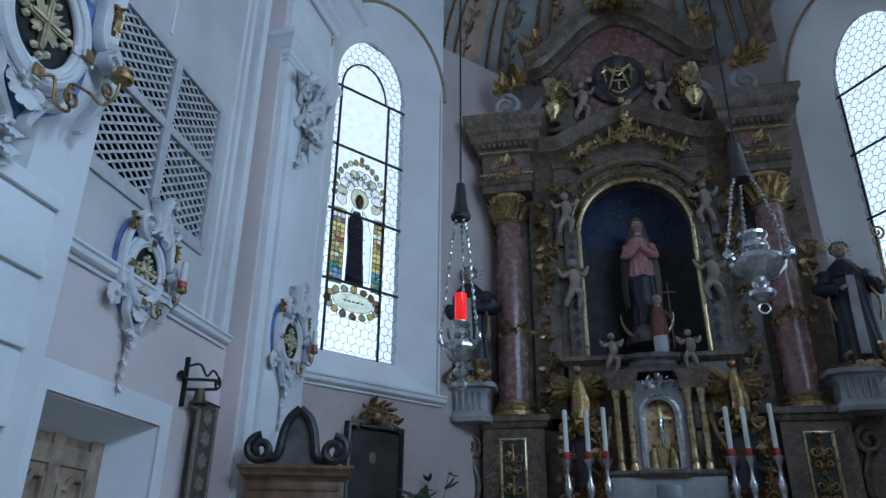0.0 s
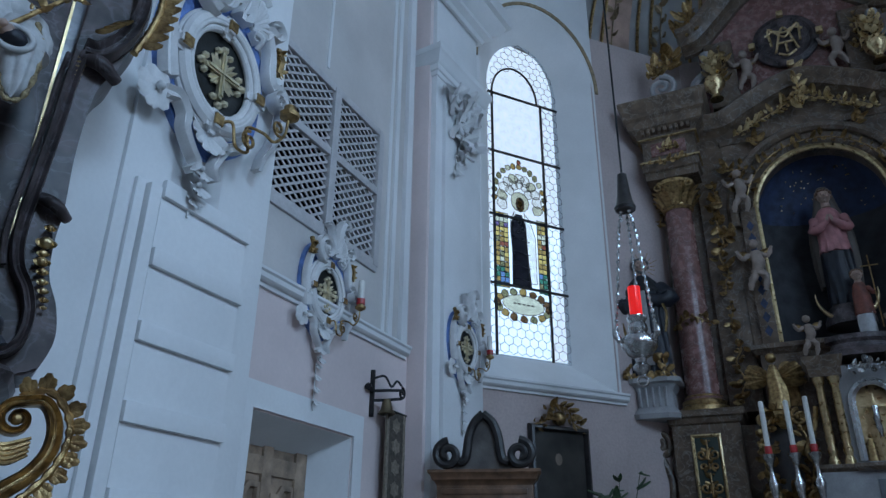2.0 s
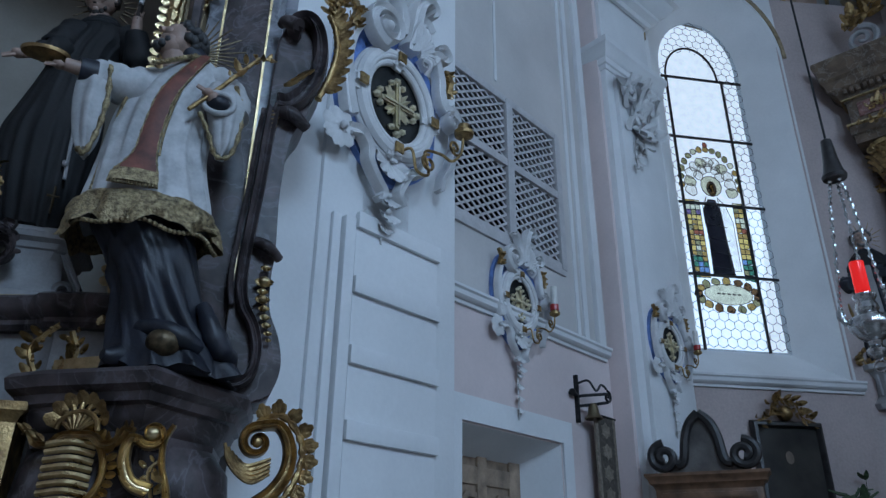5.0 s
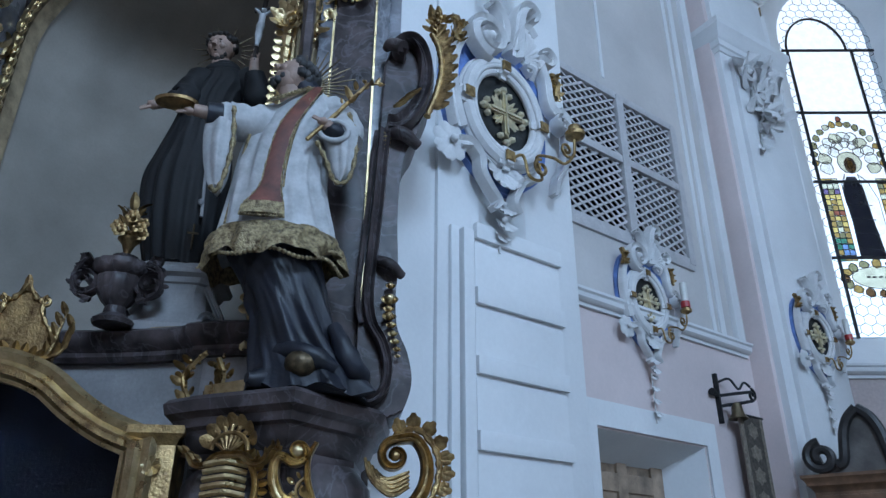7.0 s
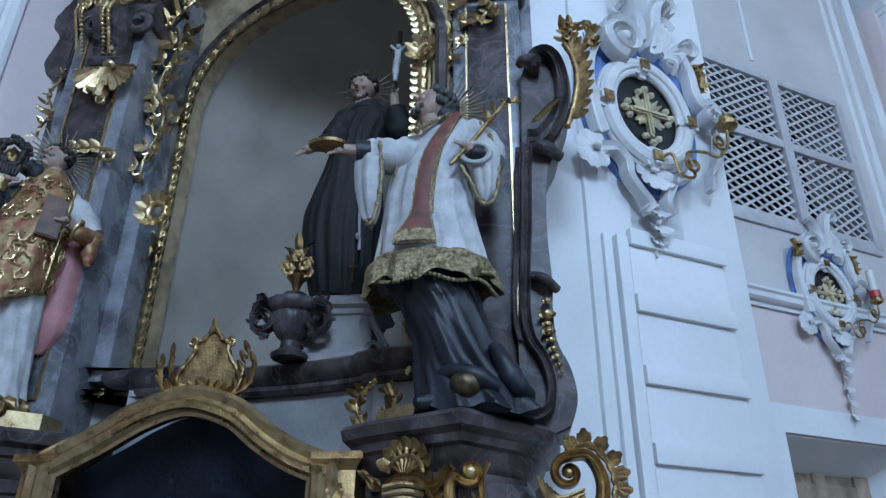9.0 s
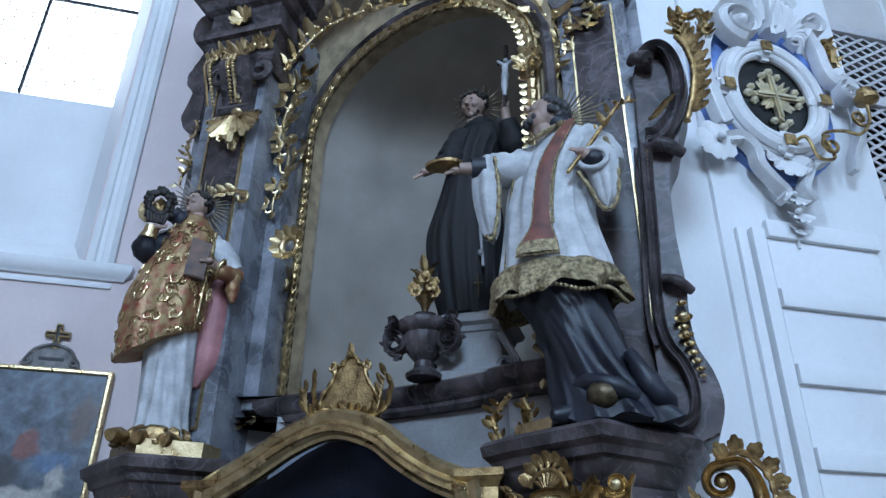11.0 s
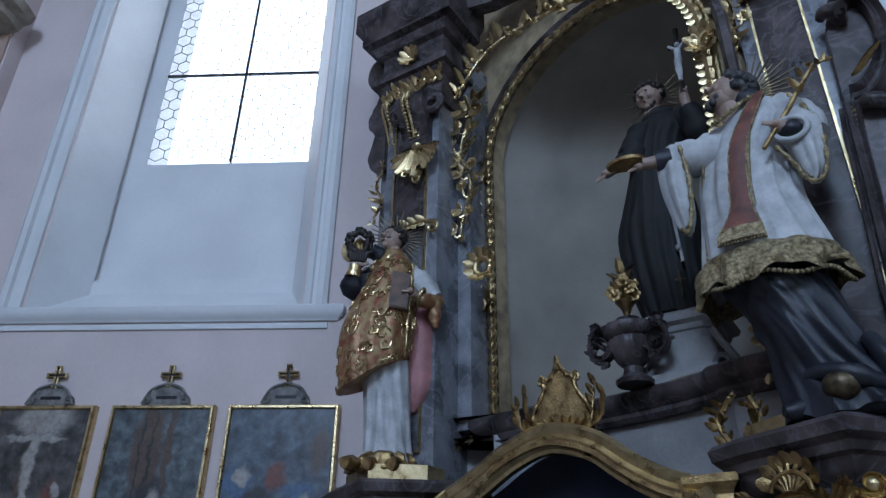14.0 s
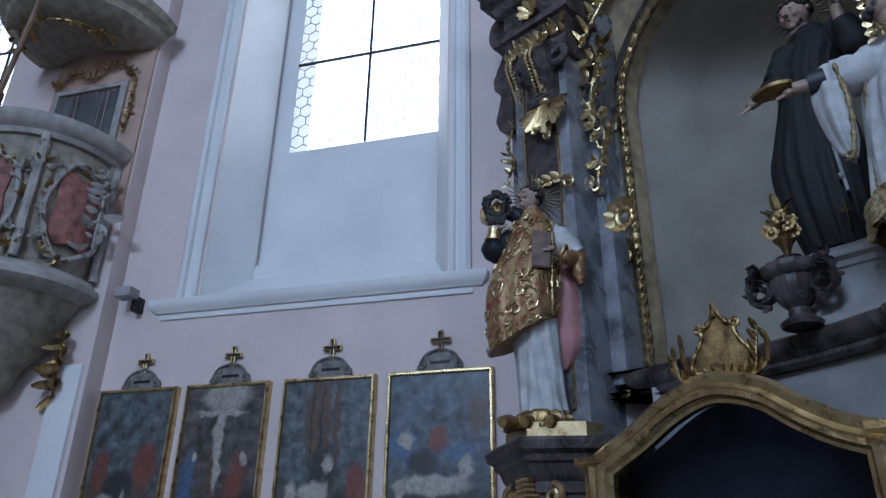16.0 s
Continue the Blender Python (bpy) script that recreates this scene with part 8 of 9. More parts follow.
# candles
for k, (x, zt) in enumerate(((-.31, 3.36), (-.045, 3.35), (.165, 3.38), (1.615, 3.34), (1.81, 3.33), (2.12, 3.36))):
    T = thing("altar_candle", "tall white candle with red collar on a silver candlestick", "candle", I4, (x, 9.3, 1.9), "candles on the high altar")
    part("candlestick", lathe(B(), [(.1, 1.9), (.1, 1.93), (.05, 2.0), (.03, 2.1), (.05, 2.16), (.025, 2.22), (.045, 2.34), (.06, 2.42), (.03, 2.5), (.022, 2.6), (.04, 2.66), (.07, 2.72), (.075, 2.75), (0, 2.75)], (x, 9.3, 0), 18), SILVER, T, "turned silver candlestick")
    part("collar", lathe(B(), [(.036, 2.74), (.04, 2.75), (.04, 2.83), (.036, 2.84)], (x, 9.3, 0), 14), REDPLASTIC, T, "red collar")
    part("wax", lathe(B(), [(.03, 2.82), (.029, zt - .01), (.02, zt), (0, zt)], (x, 9.3, 0), 14), WAX, T, "white wax candle")

# relief screens and angels beside the tabernacle
for sx in (-1, 1):
    cx_ = HX + sx * .98
    T = thing("reliquary", "gilded carved reliquary frame standing behind the candles", "reliquary", I4, (cx_, 9.6, 1.9), "reliquaries on the high altar")
    part("core", extrude(B(), [(cx_ + .2 * math.cos(radians(20 * k)), 2.75 + .42 * math.sin(radians(20 * k))) for k in range(18)], 9.62, 9.66, .01), DARKWOOD, T, "dark oval core")
    bm = foliage(B(), [(cx_ + .26 * math.cos(t), 9.6, 2.75 + .5 * math.sin(t)) for t in [2 * math.pi * k / 24 for k in range(25)]], 54, .15, rng=random.Random(33))
    for q in (-1, 1):
        tube(bm, spiral(cx_ + q * .2, 3.2, .1, .02, 90, q * 1.4, 9.57, 20), .025, 6)
        tube(bm, spiral(cx_ + q * .24, 2.3, .1, .02, -90, -q * 1.4, 9.57, 20), .025, 6)
    part("carving", bm, OLDGOLD, T, "gilded leaf carving")
    part("foot", box(B(), cx_ - .16, cx_ + .16, 9.52, 9.74, 1.9, 2.2, .02), OLDGOLD, T)
    part("top_shelf", box(B(), cx_ - .14, cx_ + .14, 9.58, 9.72, 3.22, 3.3, .01), OLDGOLD, T)
    bm = robe(B(), [(cx_, 9.65, 3.3, .12, .1, .1), (cx_ + .02, 9.65, 3.5, .11, .09, .08), (cx_, 9.65, 3.7, .09, .07, .04), (cx_, 9.65, 3.86, .04, .04, 0)], 28, 6, 5)
    ball(bm, (cx_, 9.63, 3.95), .065)
    for q in (-1, 1):
        for j in range(4):
            leaf(bm, (cx_ + q * .06, 9.7, 3.7), (q * 1.0, .1, .9 - .35 * j), (0, -1, 0), .3, .45, -.1)
    single("angel_statue", bm, OLDGOLD, "gilded winged statue standing on the high altar", "statue", I4, (cx_, 9.65, 3.3), "angels on the high altar")
    for nm, (px, py, pz), sc in (("putto_statue", (HX + sx * .95, 9.92, 5.2), 1.0), ("putto_statue", (HX + sx * 1.0, 9.92, 6.35), .9), ("putto_statue", (HX + sx * .62, 10.1, 8.45), .95), ("putto_statue", (HX + sx * .5, 9.75, 4.14), .7)):
        bm = limb(B(), [(px, py, pz), (px + .03 * sc, py - .03, pz + .14 * sc), (px, py, pz + .28 * sc)], [.06 * sc, .085 * sc, .07 * sc], 0, .05)
        ball(bm, (px, py - .03, pz + .4 * sc), .07 * sc)
        limb(bm, [(px, py, pz + .02), (px - sx * .1 * sc, py - .04, pz - .1 * sc), (px - sx * .06 * sc, py, pz - .26 * sc)], [.06 * sc, .045 * sc, .03 * sc], 0)
        limb(bm, [(px, py, pz + .02), (px + sx * .08 * sc, py - .03, pz - .12 * sc), (px + sx * .12 * sc, py, pz - .24 * sc)], [.06 * sc, .045 * sc, .03 * sc], 0)
        for q in (-1, 1):
            limb(bm, [(px + q * .06 * sc, py, pz + .26 * sc), (px + q * .16 * sc, py - .06, pz + .2 * sc), (px + q * .22 * sc, py - .05, pz + .32 * sc)], [.035 * sc, .03 * sc, .022 * sc], 0)
            leaf(bm, (px + q * .04, py + .04, pz + .22 * sc), (q, .1, .8), (0, -1, 0), .2 * sc, .5, -.1, 1)
        single(nm, bm, [material("carved_flesh_paint", (.3, .23, .19), .6) if "carved_flesh_paint" not in bpy.data.materials else bpy.data.materials["carved_flesh_paint"], OLDGOLD], "small carved winged statue fixed to the high altar", "statue", I4, (px, py, pz), "putti on the high altar")

# standing statues
def abbot(cx, cy, z, flip):
    bm = B()
    fl = [(205, 215, .1, 12), (232, 236, .12, 11), (255, 252, .11, 10), (278, 268, .12, 10), (300, 285, .12, 11), (325, 305, .12, 12), (350, 330, .1, 12)]
    drape(bm, [(cx, cy, z, .29, .22), (cx, cy, z + .35, .26, .2), (cx, cy, z + .8, .24, .18), (cx, cy, z + 1.1, .25, .18), (cx, cy, z + 1.32, .22, .16), (cx, cy, z + 1.44, .13, .12), (cx, cy, z + 1.5, .06, .06)], fl, 0, 110, 6, .012, 8, seed=12)
    drape(bm, [(cx, cy, z - .01, .31, .24), (cx, cy, z + .06, .3, .23), (cx, cy, z + .09, .28, .215)], fl, 4, 110, 4, .015, 8, seed=12)
    sash(bm, [(cx - flip * .03, cy - .25, z + .15, .06), (cx - flip * .02, cy - .22, z + .7, .055), (cx, cy - .2, z + 1.2, .05)], .012, 5)
    limb(bm, [(cx - .2, cy, z + 1.28), (cx - .31, cy - .08, z + 1.05), (cx - .18, cy - .22, z + 1.0)], [.1, .11, .07], 0)
    limb(bm, [(cx + .2, cy, z + 1.28), (cx + .32, cy - .08, z + 1.08), (cx + flip * .36, cy - .16, z + 1.06)], [.1, .11, .07], 0)
    for q in (-1, 1):
        tube(bm, spline([(cx + q * .24, cy - .14, z + 1.05), (cx + q * .3, cy - .16, z + .85), (cx + q * .26, cy - .17, z + .6)], 5), .02, 6, 4)
    drape(bm, [(cx, cy - .02, z + 1.2, .25, .18), (cx, cy - .02, z + 1.34, .2, .15), (cx, cy, z + 1.46, .1, .1)], fl, 1, 80, 5, .01, 6, seed=4)
    hand(bm, (cx + flip * .36, cy - .18, z + 1.06), (flip, -.2, .1), .05, 2)
    hand(bm, (cx - .16, cy - .24, z + 1.0), (.6, -.2, .4), .05, 2)
    head(bm, (cx, cy - .04, z + 1.62), .1, 2, 3, (-.3 * flip, -1, 0), True)
    rays(bm, (cx, cy + .06, z + 1.64), .12, .24, 17, 4, 0, 340)
    sx_ = cx + flip * .42
    tube(bm, [(sx_ - flip * .06, cy - .16, z), (sx_ + flip * .04, cy - .16, z + 1.72)], .016, 6, 4)
    tube(bm, [(sx_ + flip * .04 + p[0], cy - .16, z + 1.8 + p[2]) for p in spiral(0, 0, .1, .02, -90, 1.4 * flip, 0, 22)], .016, 6, 4)
    foliage(bm, [(cx + .14, cy - .24, z), (cx + .22, cy - .24, z + .12), (cx + .18, cy - .24, z + .3)], 9, .13, mat=4)
    foliage(bm, [(cx - .24, cy - .22, z), (cx - .28, cy - .22, z + .16)], 6, .11, mat=4)
    single("statue", bm, [NAVYCLOTH, BLACKCLOTH, SKIN, HAIR, OLDGOLD, STONEGREY], "carved abbot statue in dark habit holding a crozier", "statue", I4, (cx, cy, z), "abbots beside the high altar", smooth=60)


abbot(-1.58, 9.72, 3.82, -1)
abbot(mir(-1.58) + .12, 9.72, 3.82, 1)
bm = B()
mx, my, mz = HX + .04, 10.3, 4.7
fl = [(215, 225, .1, 12), (240, 244, .12, 11), (262, 258, .11, 10), (284, 272, .12, 10), (306, 292, .12, 11), (330, 312, .1, 12)]
drape(bm, [(mx, my, mz, .2, .16), (mx, my, mz + .4, .2, .16), (mx, my, mz + .8, .19, .15), (mx, my, mz + 1.0, .17, .13)], fl, 0, 100, 6, .012, 7, seed=2)
drape(bm, [(mx, my - .02, mz + .74, .2, .15), (mx, my - .01, mz + .95, .18, .14), (mx, my, mz + 1.2, .19, .13), (mx, my, mz + 1.36, .13, .1), (mx, my, mz + 1.44, .05, .05)], fl, 1, 100, 6, .014, 6, seed=5)
drape(bm, [(mx, my + .1, mz + .3, .26, .1), (mx, my + .09, mz + .7, .29, .12), (mx, my + .08, mz + 1.1, .27, .12), (mx, my + .05, mz + 1.4, .17, .11), (mx, my + .04, mz + 1.62, .12, .1), (mx, my + .03, mz + 1.74, .07, .07)], fl, 2, 90, 6, .02, 5, seed=7)
head(bm, (mx, my - .06, mz + 1.58), .09, 3, 4, (0, -1, -.15))
for q in (-1, 1):
    limb(bm, [(mx + q * .17, my - .02, mz + 1.26), (mx + q * .2, my - .13, mz + 1.06), (mx + q * .03, my - .19, mz + 1.16)], [.06, .065, .035], 1)
    limb(bm, [(mx + q * .05, my - .19, mz + 1.14), (mx + q * .01, my - .21, mz + 1.24)], [.025, .016], 3, 0)
tube(bm, [(mx + .36 * math.cos(a), my - .17, mz + .12 + .36 * math.sin(a)) for a in [math.pi * .97 + math.pi * 1.06 * k / 20 for k in range(21)]], [.006 + .03 * math.sin(math.pi * k / 20) for k in range(21)], 6, 6)
lathe(bm, [(.3, -.28), (.3, -.2), (.22, -.02), (0, 0)], (mx, my, mz), 20, 7)
single("statue", bm, [NAVYCLOTH, ROSECLOTH, material("brown_mantle", (.1, .08, .065), .6), SKIN, WOOD, WHITECLOTH, GOLD, DARKMARBLE], "carved figure in blue and rose robes standing on a crescent", "statue", I4, (mx, my, mz - .28), smooth=60)
bm = B()
cx_, cy_, cz_ = HX + .18, 9.98, 4.22
robe(bm, [(cx_, cy_, cz_ - .0, .1, .08, .05), (cx_, cy_, cz_ + .2, .1, .08, .06), (cx_, cy_, cz_ + .26, .1, .08, .05)], 24, 7, 3, 1)
robe(bm, [(cx_, cy_, cz_ + .24, .115, .09, .04), (cx_, cy_, cz_ + .5, .1, .08, .04), (cx_, cy_, cz_ + .64, .07, .06, .01), (cx_, cy_, cz_ + .68, .03, .03, 0)], 24, 5, 4, 0)
head(bm, (cx_, cy_ - .02, cz_ + .77), .065, 2, 3)
limb(bm, [(cx_ + .08, cy_, cz_ + .58), (cx_ + .15, cy_ - .06, cz_ + .5)], [.04, .025], 0)
tube(bm, [(cx_ + .16, cy_ - .06, cz_ + .05), (cx_ + .16, cy_ - .06, cz_ + 1.0)], .008, 6, 4)
tube(bm, [(cx_ + .06, cy_ - .06, cz_ + .86), (cx_ + .26, cy_ - .06, cz_ + .86)], .008, 6, 4)
single("child_statue", bm, [REDCLOTH, WHITECLOTH, SKIN, WOOD, OLDGOLD], "small statue in a red tunic holding a thin cross", "statue", I4, (cx_, cy_, cz_))


# ---- hanging lamps ----
def hanging_lamp(x, y, z, s, hs, hc, red, label):
    T = thing("sanctuary_lamp", label, "lamp", I4, (x, y, z), "hanging lamps")
    ct = z + 1.68 * s * hc
    part("cable", tube(B(), [(x, y, ct + .3), (x, y, 9.0 + 3.4 * math.sqrt(1 - ((x - AX) / 4.5) ** 2))], .012, 6), IRON, T, "thin dark cable")
    part("cap", lathe(B(), [(.02, .44), (.05, .42), (.07, .2), (.09, .08), (.115, .02), (.105, -.01), (0, .02)], (x, y, ct), 20), DARKWOOD, T, "dark bell-shaped cap")
    prof = [(.0, -.4), (.03, -.39), (.06, -.36), (.1, -.3), (.105, -.25), (.06, -.19), (.07, -.13), (.15, -.07), (.165, -.03), (.21, .04), (.225, .12), (.2, .2), (.13, .25), (.1, .28), (.12, .33), (.11, .4), (.09, .44), (.12, .5), (.12, .54), (.0, .54)]
    part("bowl", lathe(B(), [(r * s, h * s * hs) for r, h in prof], (x, y, z), 48, flute=16, depth=.04), SILVER, T, "embossed silver bowl")
    for k in range(3):
        a = radians(90 + 120 * k)
        pts = [(x + r * s * math.cos(a), y + r * s * math.sin(a), z + .12 * s * hs + (h - .12) * s * hc) for r, h in ((.22, .12), (.26, .3), (.22, .6), (.17, 1.0), (.12, 1.4), (.06, 1.68))]
        P = spline(pts, 14)
        part("chain", tube(B(), P, [.014 + .009 * math.sin(i * 1.9) for i in range(len(P))], 6), SILVER, T, "silver chain")
        bm = limb(B(), [pts[0], (pts[0][0] * 1.0 + .05 * math.cos(a), pts[0][1] + .05 * math.sin(a), pts[0][2] + .08 * s * hc), pts[1]], [.03 * s, .04 * s, .02 * s], 0)
        part("handle", bm, SILVER, T, "cast silver handle")
    part("ring", tube(B(), [(x + .05 * math.cos(t), y, z - .4 * s * hs - .045 + .05 * math.sin(t)) for t in [2 * math.pi * k / 20 for k in range(21)]], .012, 6), SILVER, T, "silver ring")
    if red:
        part("glass_cup", lathe(B(), [(.05, .36), (.062, .38), (.062, .66), (.055, .66), (.05, .4), (0, .38)], (x, y, z), 20), REDGLOW, T, "glowing red glass cup")


REDGLOW = bpy.data.materials.new("lit_red_glass")
REDGLOW.use_nodes = True
_p = REDGLOW.node_tree.nodes["Principled BSDF"]
_p.inputs["Base Color"].default_value = (.7, .02, .02, 1)
_p.inputs["Emission Color"].default_value = (1, .02, .015, 1)
_p.inputs["Emission Strength"].default_value = .8
_p.inputs["Roughness"].default_value = .2
hanging_lamp(-1.23, 7.0, 3.48, .82, .78, 1.12, True, "silver sanctuary lamp with a burning red glass cup")
hanging_lamp(1.71, 7.0, 4.16, 1.25, .62, .5, False, "large embossed silver lamp hanging on chains")

# ---- stations of the cross on the nave wall ----
def canvas(name, sky, earth, spots, x0, x1):
    """Old oil paint: a ground that turns from sky to earth, with soft patches of colour (u, v, half width, half height, colour)."""
    m = material(name, sky, .4, var=.34, scale=11, fine=26, bump=.08, mottle=.5)
    nt = m.node_tree
    N, Lk = nt.nodes, nt.links
    g = N.new("ShaderNodeNewGeometry")
    n = N.new("ShaderNodeTexNoise")
    n.inputs["Scale"].default_value, n.inputs["Detail"].default_value = 9, 4
    Lk.new(g.outputs["Position"], n.inputs["Vector"])
    w = N.new("ShaderNodeVectorMath")
    w.operation = "MULTIPLY_ADD"
    w.inputs[1].default_value = (.11, .11, .11)
    Lk.new(n.outputs["Color"], w.inputs[0])
    Lk.new(g.outputs["Position"], w.inputs[2])
    bs = N["Principled BSDF"]
    out = bs.inputs["Base Color"].links[0].from_socket
    for u, v, ru, rv, col in [(.5, -.05, 1.2, .5, earth)] + spots:
        c = N.new("ShaderNodeVectorMath")
        c.operation = "SUBTRACT"
        c.inputs[1].default_value = (-NW + .055, x0 + u * (x1 - x0) + .055, 1.62 + 1.2 * v + .055)
        Lk.new(w.outputs[0], c.inputs[0])
        d = N.new("ShaderNodeVectorMath")
        d.operation = "MULTIPLY"
        d.inputs[1].default_value = (0, 1 / (ru * (x1 - x0)), 1 / (rv * 1.2))
        Lk.new(c.outputs[0], d.inputs[0])
        le = N.new("ShaderNodeVectorMath")
        le.operation = "LENGTH"
        Lk.new(d.outputs[0], le.inputs[0])
        r = N.new("ShaderNodeMapRange")
        r.interpolation_type = "SMOOTHSTEP"
        r.inputs["From Min"].default_value, r.inputs["From Max"].default_value = 1.15, .62
        Lk.new(le.outputs["Value"], r.inputs["Value"])
        mix = N.new("ShaderNodeMix")
        mix.data_type = "RGBA"
        Lk.new(r.outputs[0], mix.inputs["Factor"])
        Lk.new(out, mix.inputs["A"])
        mix.inputs["B"].default_value = (*col, 1)
        out = mix.outputs["Result"]
    grain = N.new("ShaderNodeTexNoise")
    grain.inputs["Scale"].default_value, grain.inputs["Detail"].default_value, grain.inputs["Distortion"].default_value = 19, 5, 1.2
    Lk.new(g.outputs["Position"], grain.inputs["Vector"])
    lev = N.new("ShaderNodeMapRange")
    lev.inputs["From Min"].default_value, lev.inputs["From Max"].default_value = .3, .7
    lev.inputs["To Min"].default_value, lev.inputs["To Max"].default_value = .6, 1.3
    Lk.new(grain.outputs["Fac"], lev.inputs["Value"])
    mul = N.new("ShaderNodeMix")
    mul.data_type, mul.blend_type = "RGBA", "MULTIPLY"
    mul.inputs["Factor"].default_value = .8
    Lk.new(out, mul.inputs["A"])
    Lk.new(lev.outputs[0], mul.inputs["B"])
    Lk.new(mul.outputs["Result"], bs.inputs["Base Color"])
    return m


PALE, PBLUE, PRED, PDARK, PBROWN = (.34, .31, .28), (.07, .12, .2), (.17, .06, .045), (.035, .034, .036), (.1, .066, .05)
CRESTWOOD = material("grey_carved_wood", (.2, .185, .175), .6, var=.25, scale=20)


SCENES = [
    ((.11, .13, .14), (.05, .045, .04), [(.2, .5, .1, .14, PRED), (.75, .52, .16, .16, PRED), (.45, .42, .2, .1, PDARK), (.3, .3, .16, .08, PALE), (.25, .18, .12, .08, PALE), (.55, .25, .05, .14, PALE), (.75, .2, .14, .2, PBROWN), (.1, .36, .1, .07, PBROWN)]),
    ((.1, .09, .085), (.06, .052, .045), [(.52, .92, .3, .1, PALE), (.45, .5, .08, .4, PBROWN), (.48, .82, .34, .02, PALE), (.47, .7, .075, .16, PALE), (.5, .5, .04, .14, PALE), (.16, .42, .1, .2, PBLUE), (.2, .57, .04, .035, PALE), (.72, .4, .12, .2, PRED), (.78, .55, .05, .04, PALE), (.9, .3, .12, .1, PDARK)]),
    ((.12, .14, .15), (.055, .045, .04), [(.42, .75, .16, .3, PBROWN), (.62, .8, .045, .34, PBROWN), (.36, .7, .012, .34, PDARK), (.45, .7, .012, .34, PDARK), (.5, .45, .17, .14, PDARK), (.55, .5, .06, .06, PALE), (.4, .36, .16, .06, PALE), (.52, .26, .09, .16, PALE), (.2, .3, .06, .14, PALE), (.85, .38, .1, .14, PRED), (.72, .28, .09, .1, PDARK)]),
    ((.1, .125, .155), (.05, .045, .045), [(.16, .58, .13, .1, PBLUE), (.2, .62, .07, .05, PALE), (.5, .62, .1, .08, PRED), (.35, .5, .16, .07, PDARK), (.7, .55, .16, .05, PBLUE), (.75, .46, .07, .08, PALE), (.45, .38, .38, .06, PALE), (.14, .36, .06, .05, PALE), (.5, .22, .4, .1, PALE), (.5, .3, .36, .025, PDARK), (.85, .75, .1, .14, PBROWN)])]
for i, (x0, x1) in enumerate(((-3.97, -3.30), (-3.22, -2.55), (-2.44, -1.75), (-1.66, -.93))):
    lab = ["brown and blue", "dark dusk-coloured", "greenish brown", "blue-grey"][i]
    T = thing("station_painting", "%s oil painting in thin gilt frame with cross" % lab, "painting", F_W, ((x0 + x1) / 2, NW, 1.62), "stations on the nave wall")
    tp, bt = 2.82, 1.62
    sky, earth, spots = SCENES[i]
    part("canvas", box(B(), x0 + .02, x1 - .02, NW - .045, NW, bt, tp - .02), canvas("oil_paint_%s" % "abcd"[i], sky, earth, spots, x0, x1), T, "painted canvas", 0)
    part("frame", moulding_xz(B(), [(x0, bt), (x0, tp), (x1, tp), (x1, bt)], [(0, 0), (0, .05), (.008, .062), (.022, .062), (.03, .05), (.03, 0)], NW, closed=True), GOLD, T, "thin gilded frame")
    cxm = (x0 + x1) / 2
    bm = extrude(B(), [(p.x, p.y) for p in spline([(cxm - .16, 2.82), (cxm - .15, 2.88), (cxm - .09, 2.92), (cxm - .06, 2.955), (cxm, 2.965), (cxm + .06, 2.955), (cxm + .09, 2.92), (cxm + .15, 2.88), (cxm + .16, 2.82)], 4)], NW - .03, NW - .01, .005)
    for sx in (-1, 1):
        tube(bm, spiral(cxm + sx * .13, 2.86, .03, .008, 90, sx * 1.3, NW - .035, 16), .009, 6)
        tube(bm, spline([(cxm + sx * .16, NW - .035, 2.83), (cxm + sx * .1, NW - .04, 2.93), (cxm, NW - .035, 2.97)], 5), .01, 6)
    cr = part("crest", bm, CRESTWOOD, T, "grey-brown carved crest plate")
    part("script_bar", box(B(), cxm - .07, cxm + .07, NW - .0335, NW - .031, 2.865, 2.885), IRON, cr, "small dark bar of writing")
    bm = B()
    rim = [(-.018, -.06), (-.018, .015), (-.07, .015), (-.07, .05), (-.018, .05), (-.018, .1), (.018, .1), (.018, .05), (.07, .05), (.07, .015), (.018, .015), (.018, -.06)]
    moulding_xz(bm, [(cxm + u, 3.0 + v) for u, v in rim], [(0, 0), (0, .018), (.006, .022), (.011, .018), (.011, 0)], NW - .016, closed=True)
    part("cross_ground", extrude(B(), [(cxm + u * .9, 3.0 + v * .97) for u, v in rim], NW - .024, NW - .014), IRON, T, "dark ground of the cross")
    part("cross", bm, GOLD, T, "small gilded cross")

# ---- loudspeaker ----
sp = thing("loudspeaker", "small grey loudspeaker on a black wall bracket", "loudspeaker", F_W, (-3.81, NW, 3.5))
part("bracket", box(B(), -3.82, -3.77, NW - .1, NW, 3.44, 3.56, .005), IRON, sp, "black bracket")
part("body", box(B(), -3.92, -3.77, NW - .2, NW - .08, 3.53, 3.61, .01), STONEGREY, sp, "grey loudspeaker body")

# ---- pulpit ----
structure("pier_nave", box(B(), -5.35, -4.02, NW - .17, NW + .02, 0, 11.5, .01), PINK, "shallow pink plastered pier of the nave wall", F_W, "pier")
structure("pier_edge", box(B(), -4.3, -4.06, NW - .2, NW - .15, 0, 3.0, .01), PLASTER, "white plaster strip below the pulpit", F_W, "trim")
pul = thing("pulpit", "painted stucco pulpit with red relief panel and canopy", "pulpit", F_W, (-4.78, 4.3, 3.0))
PX, PY, PR = -4.78, 4.28, .66


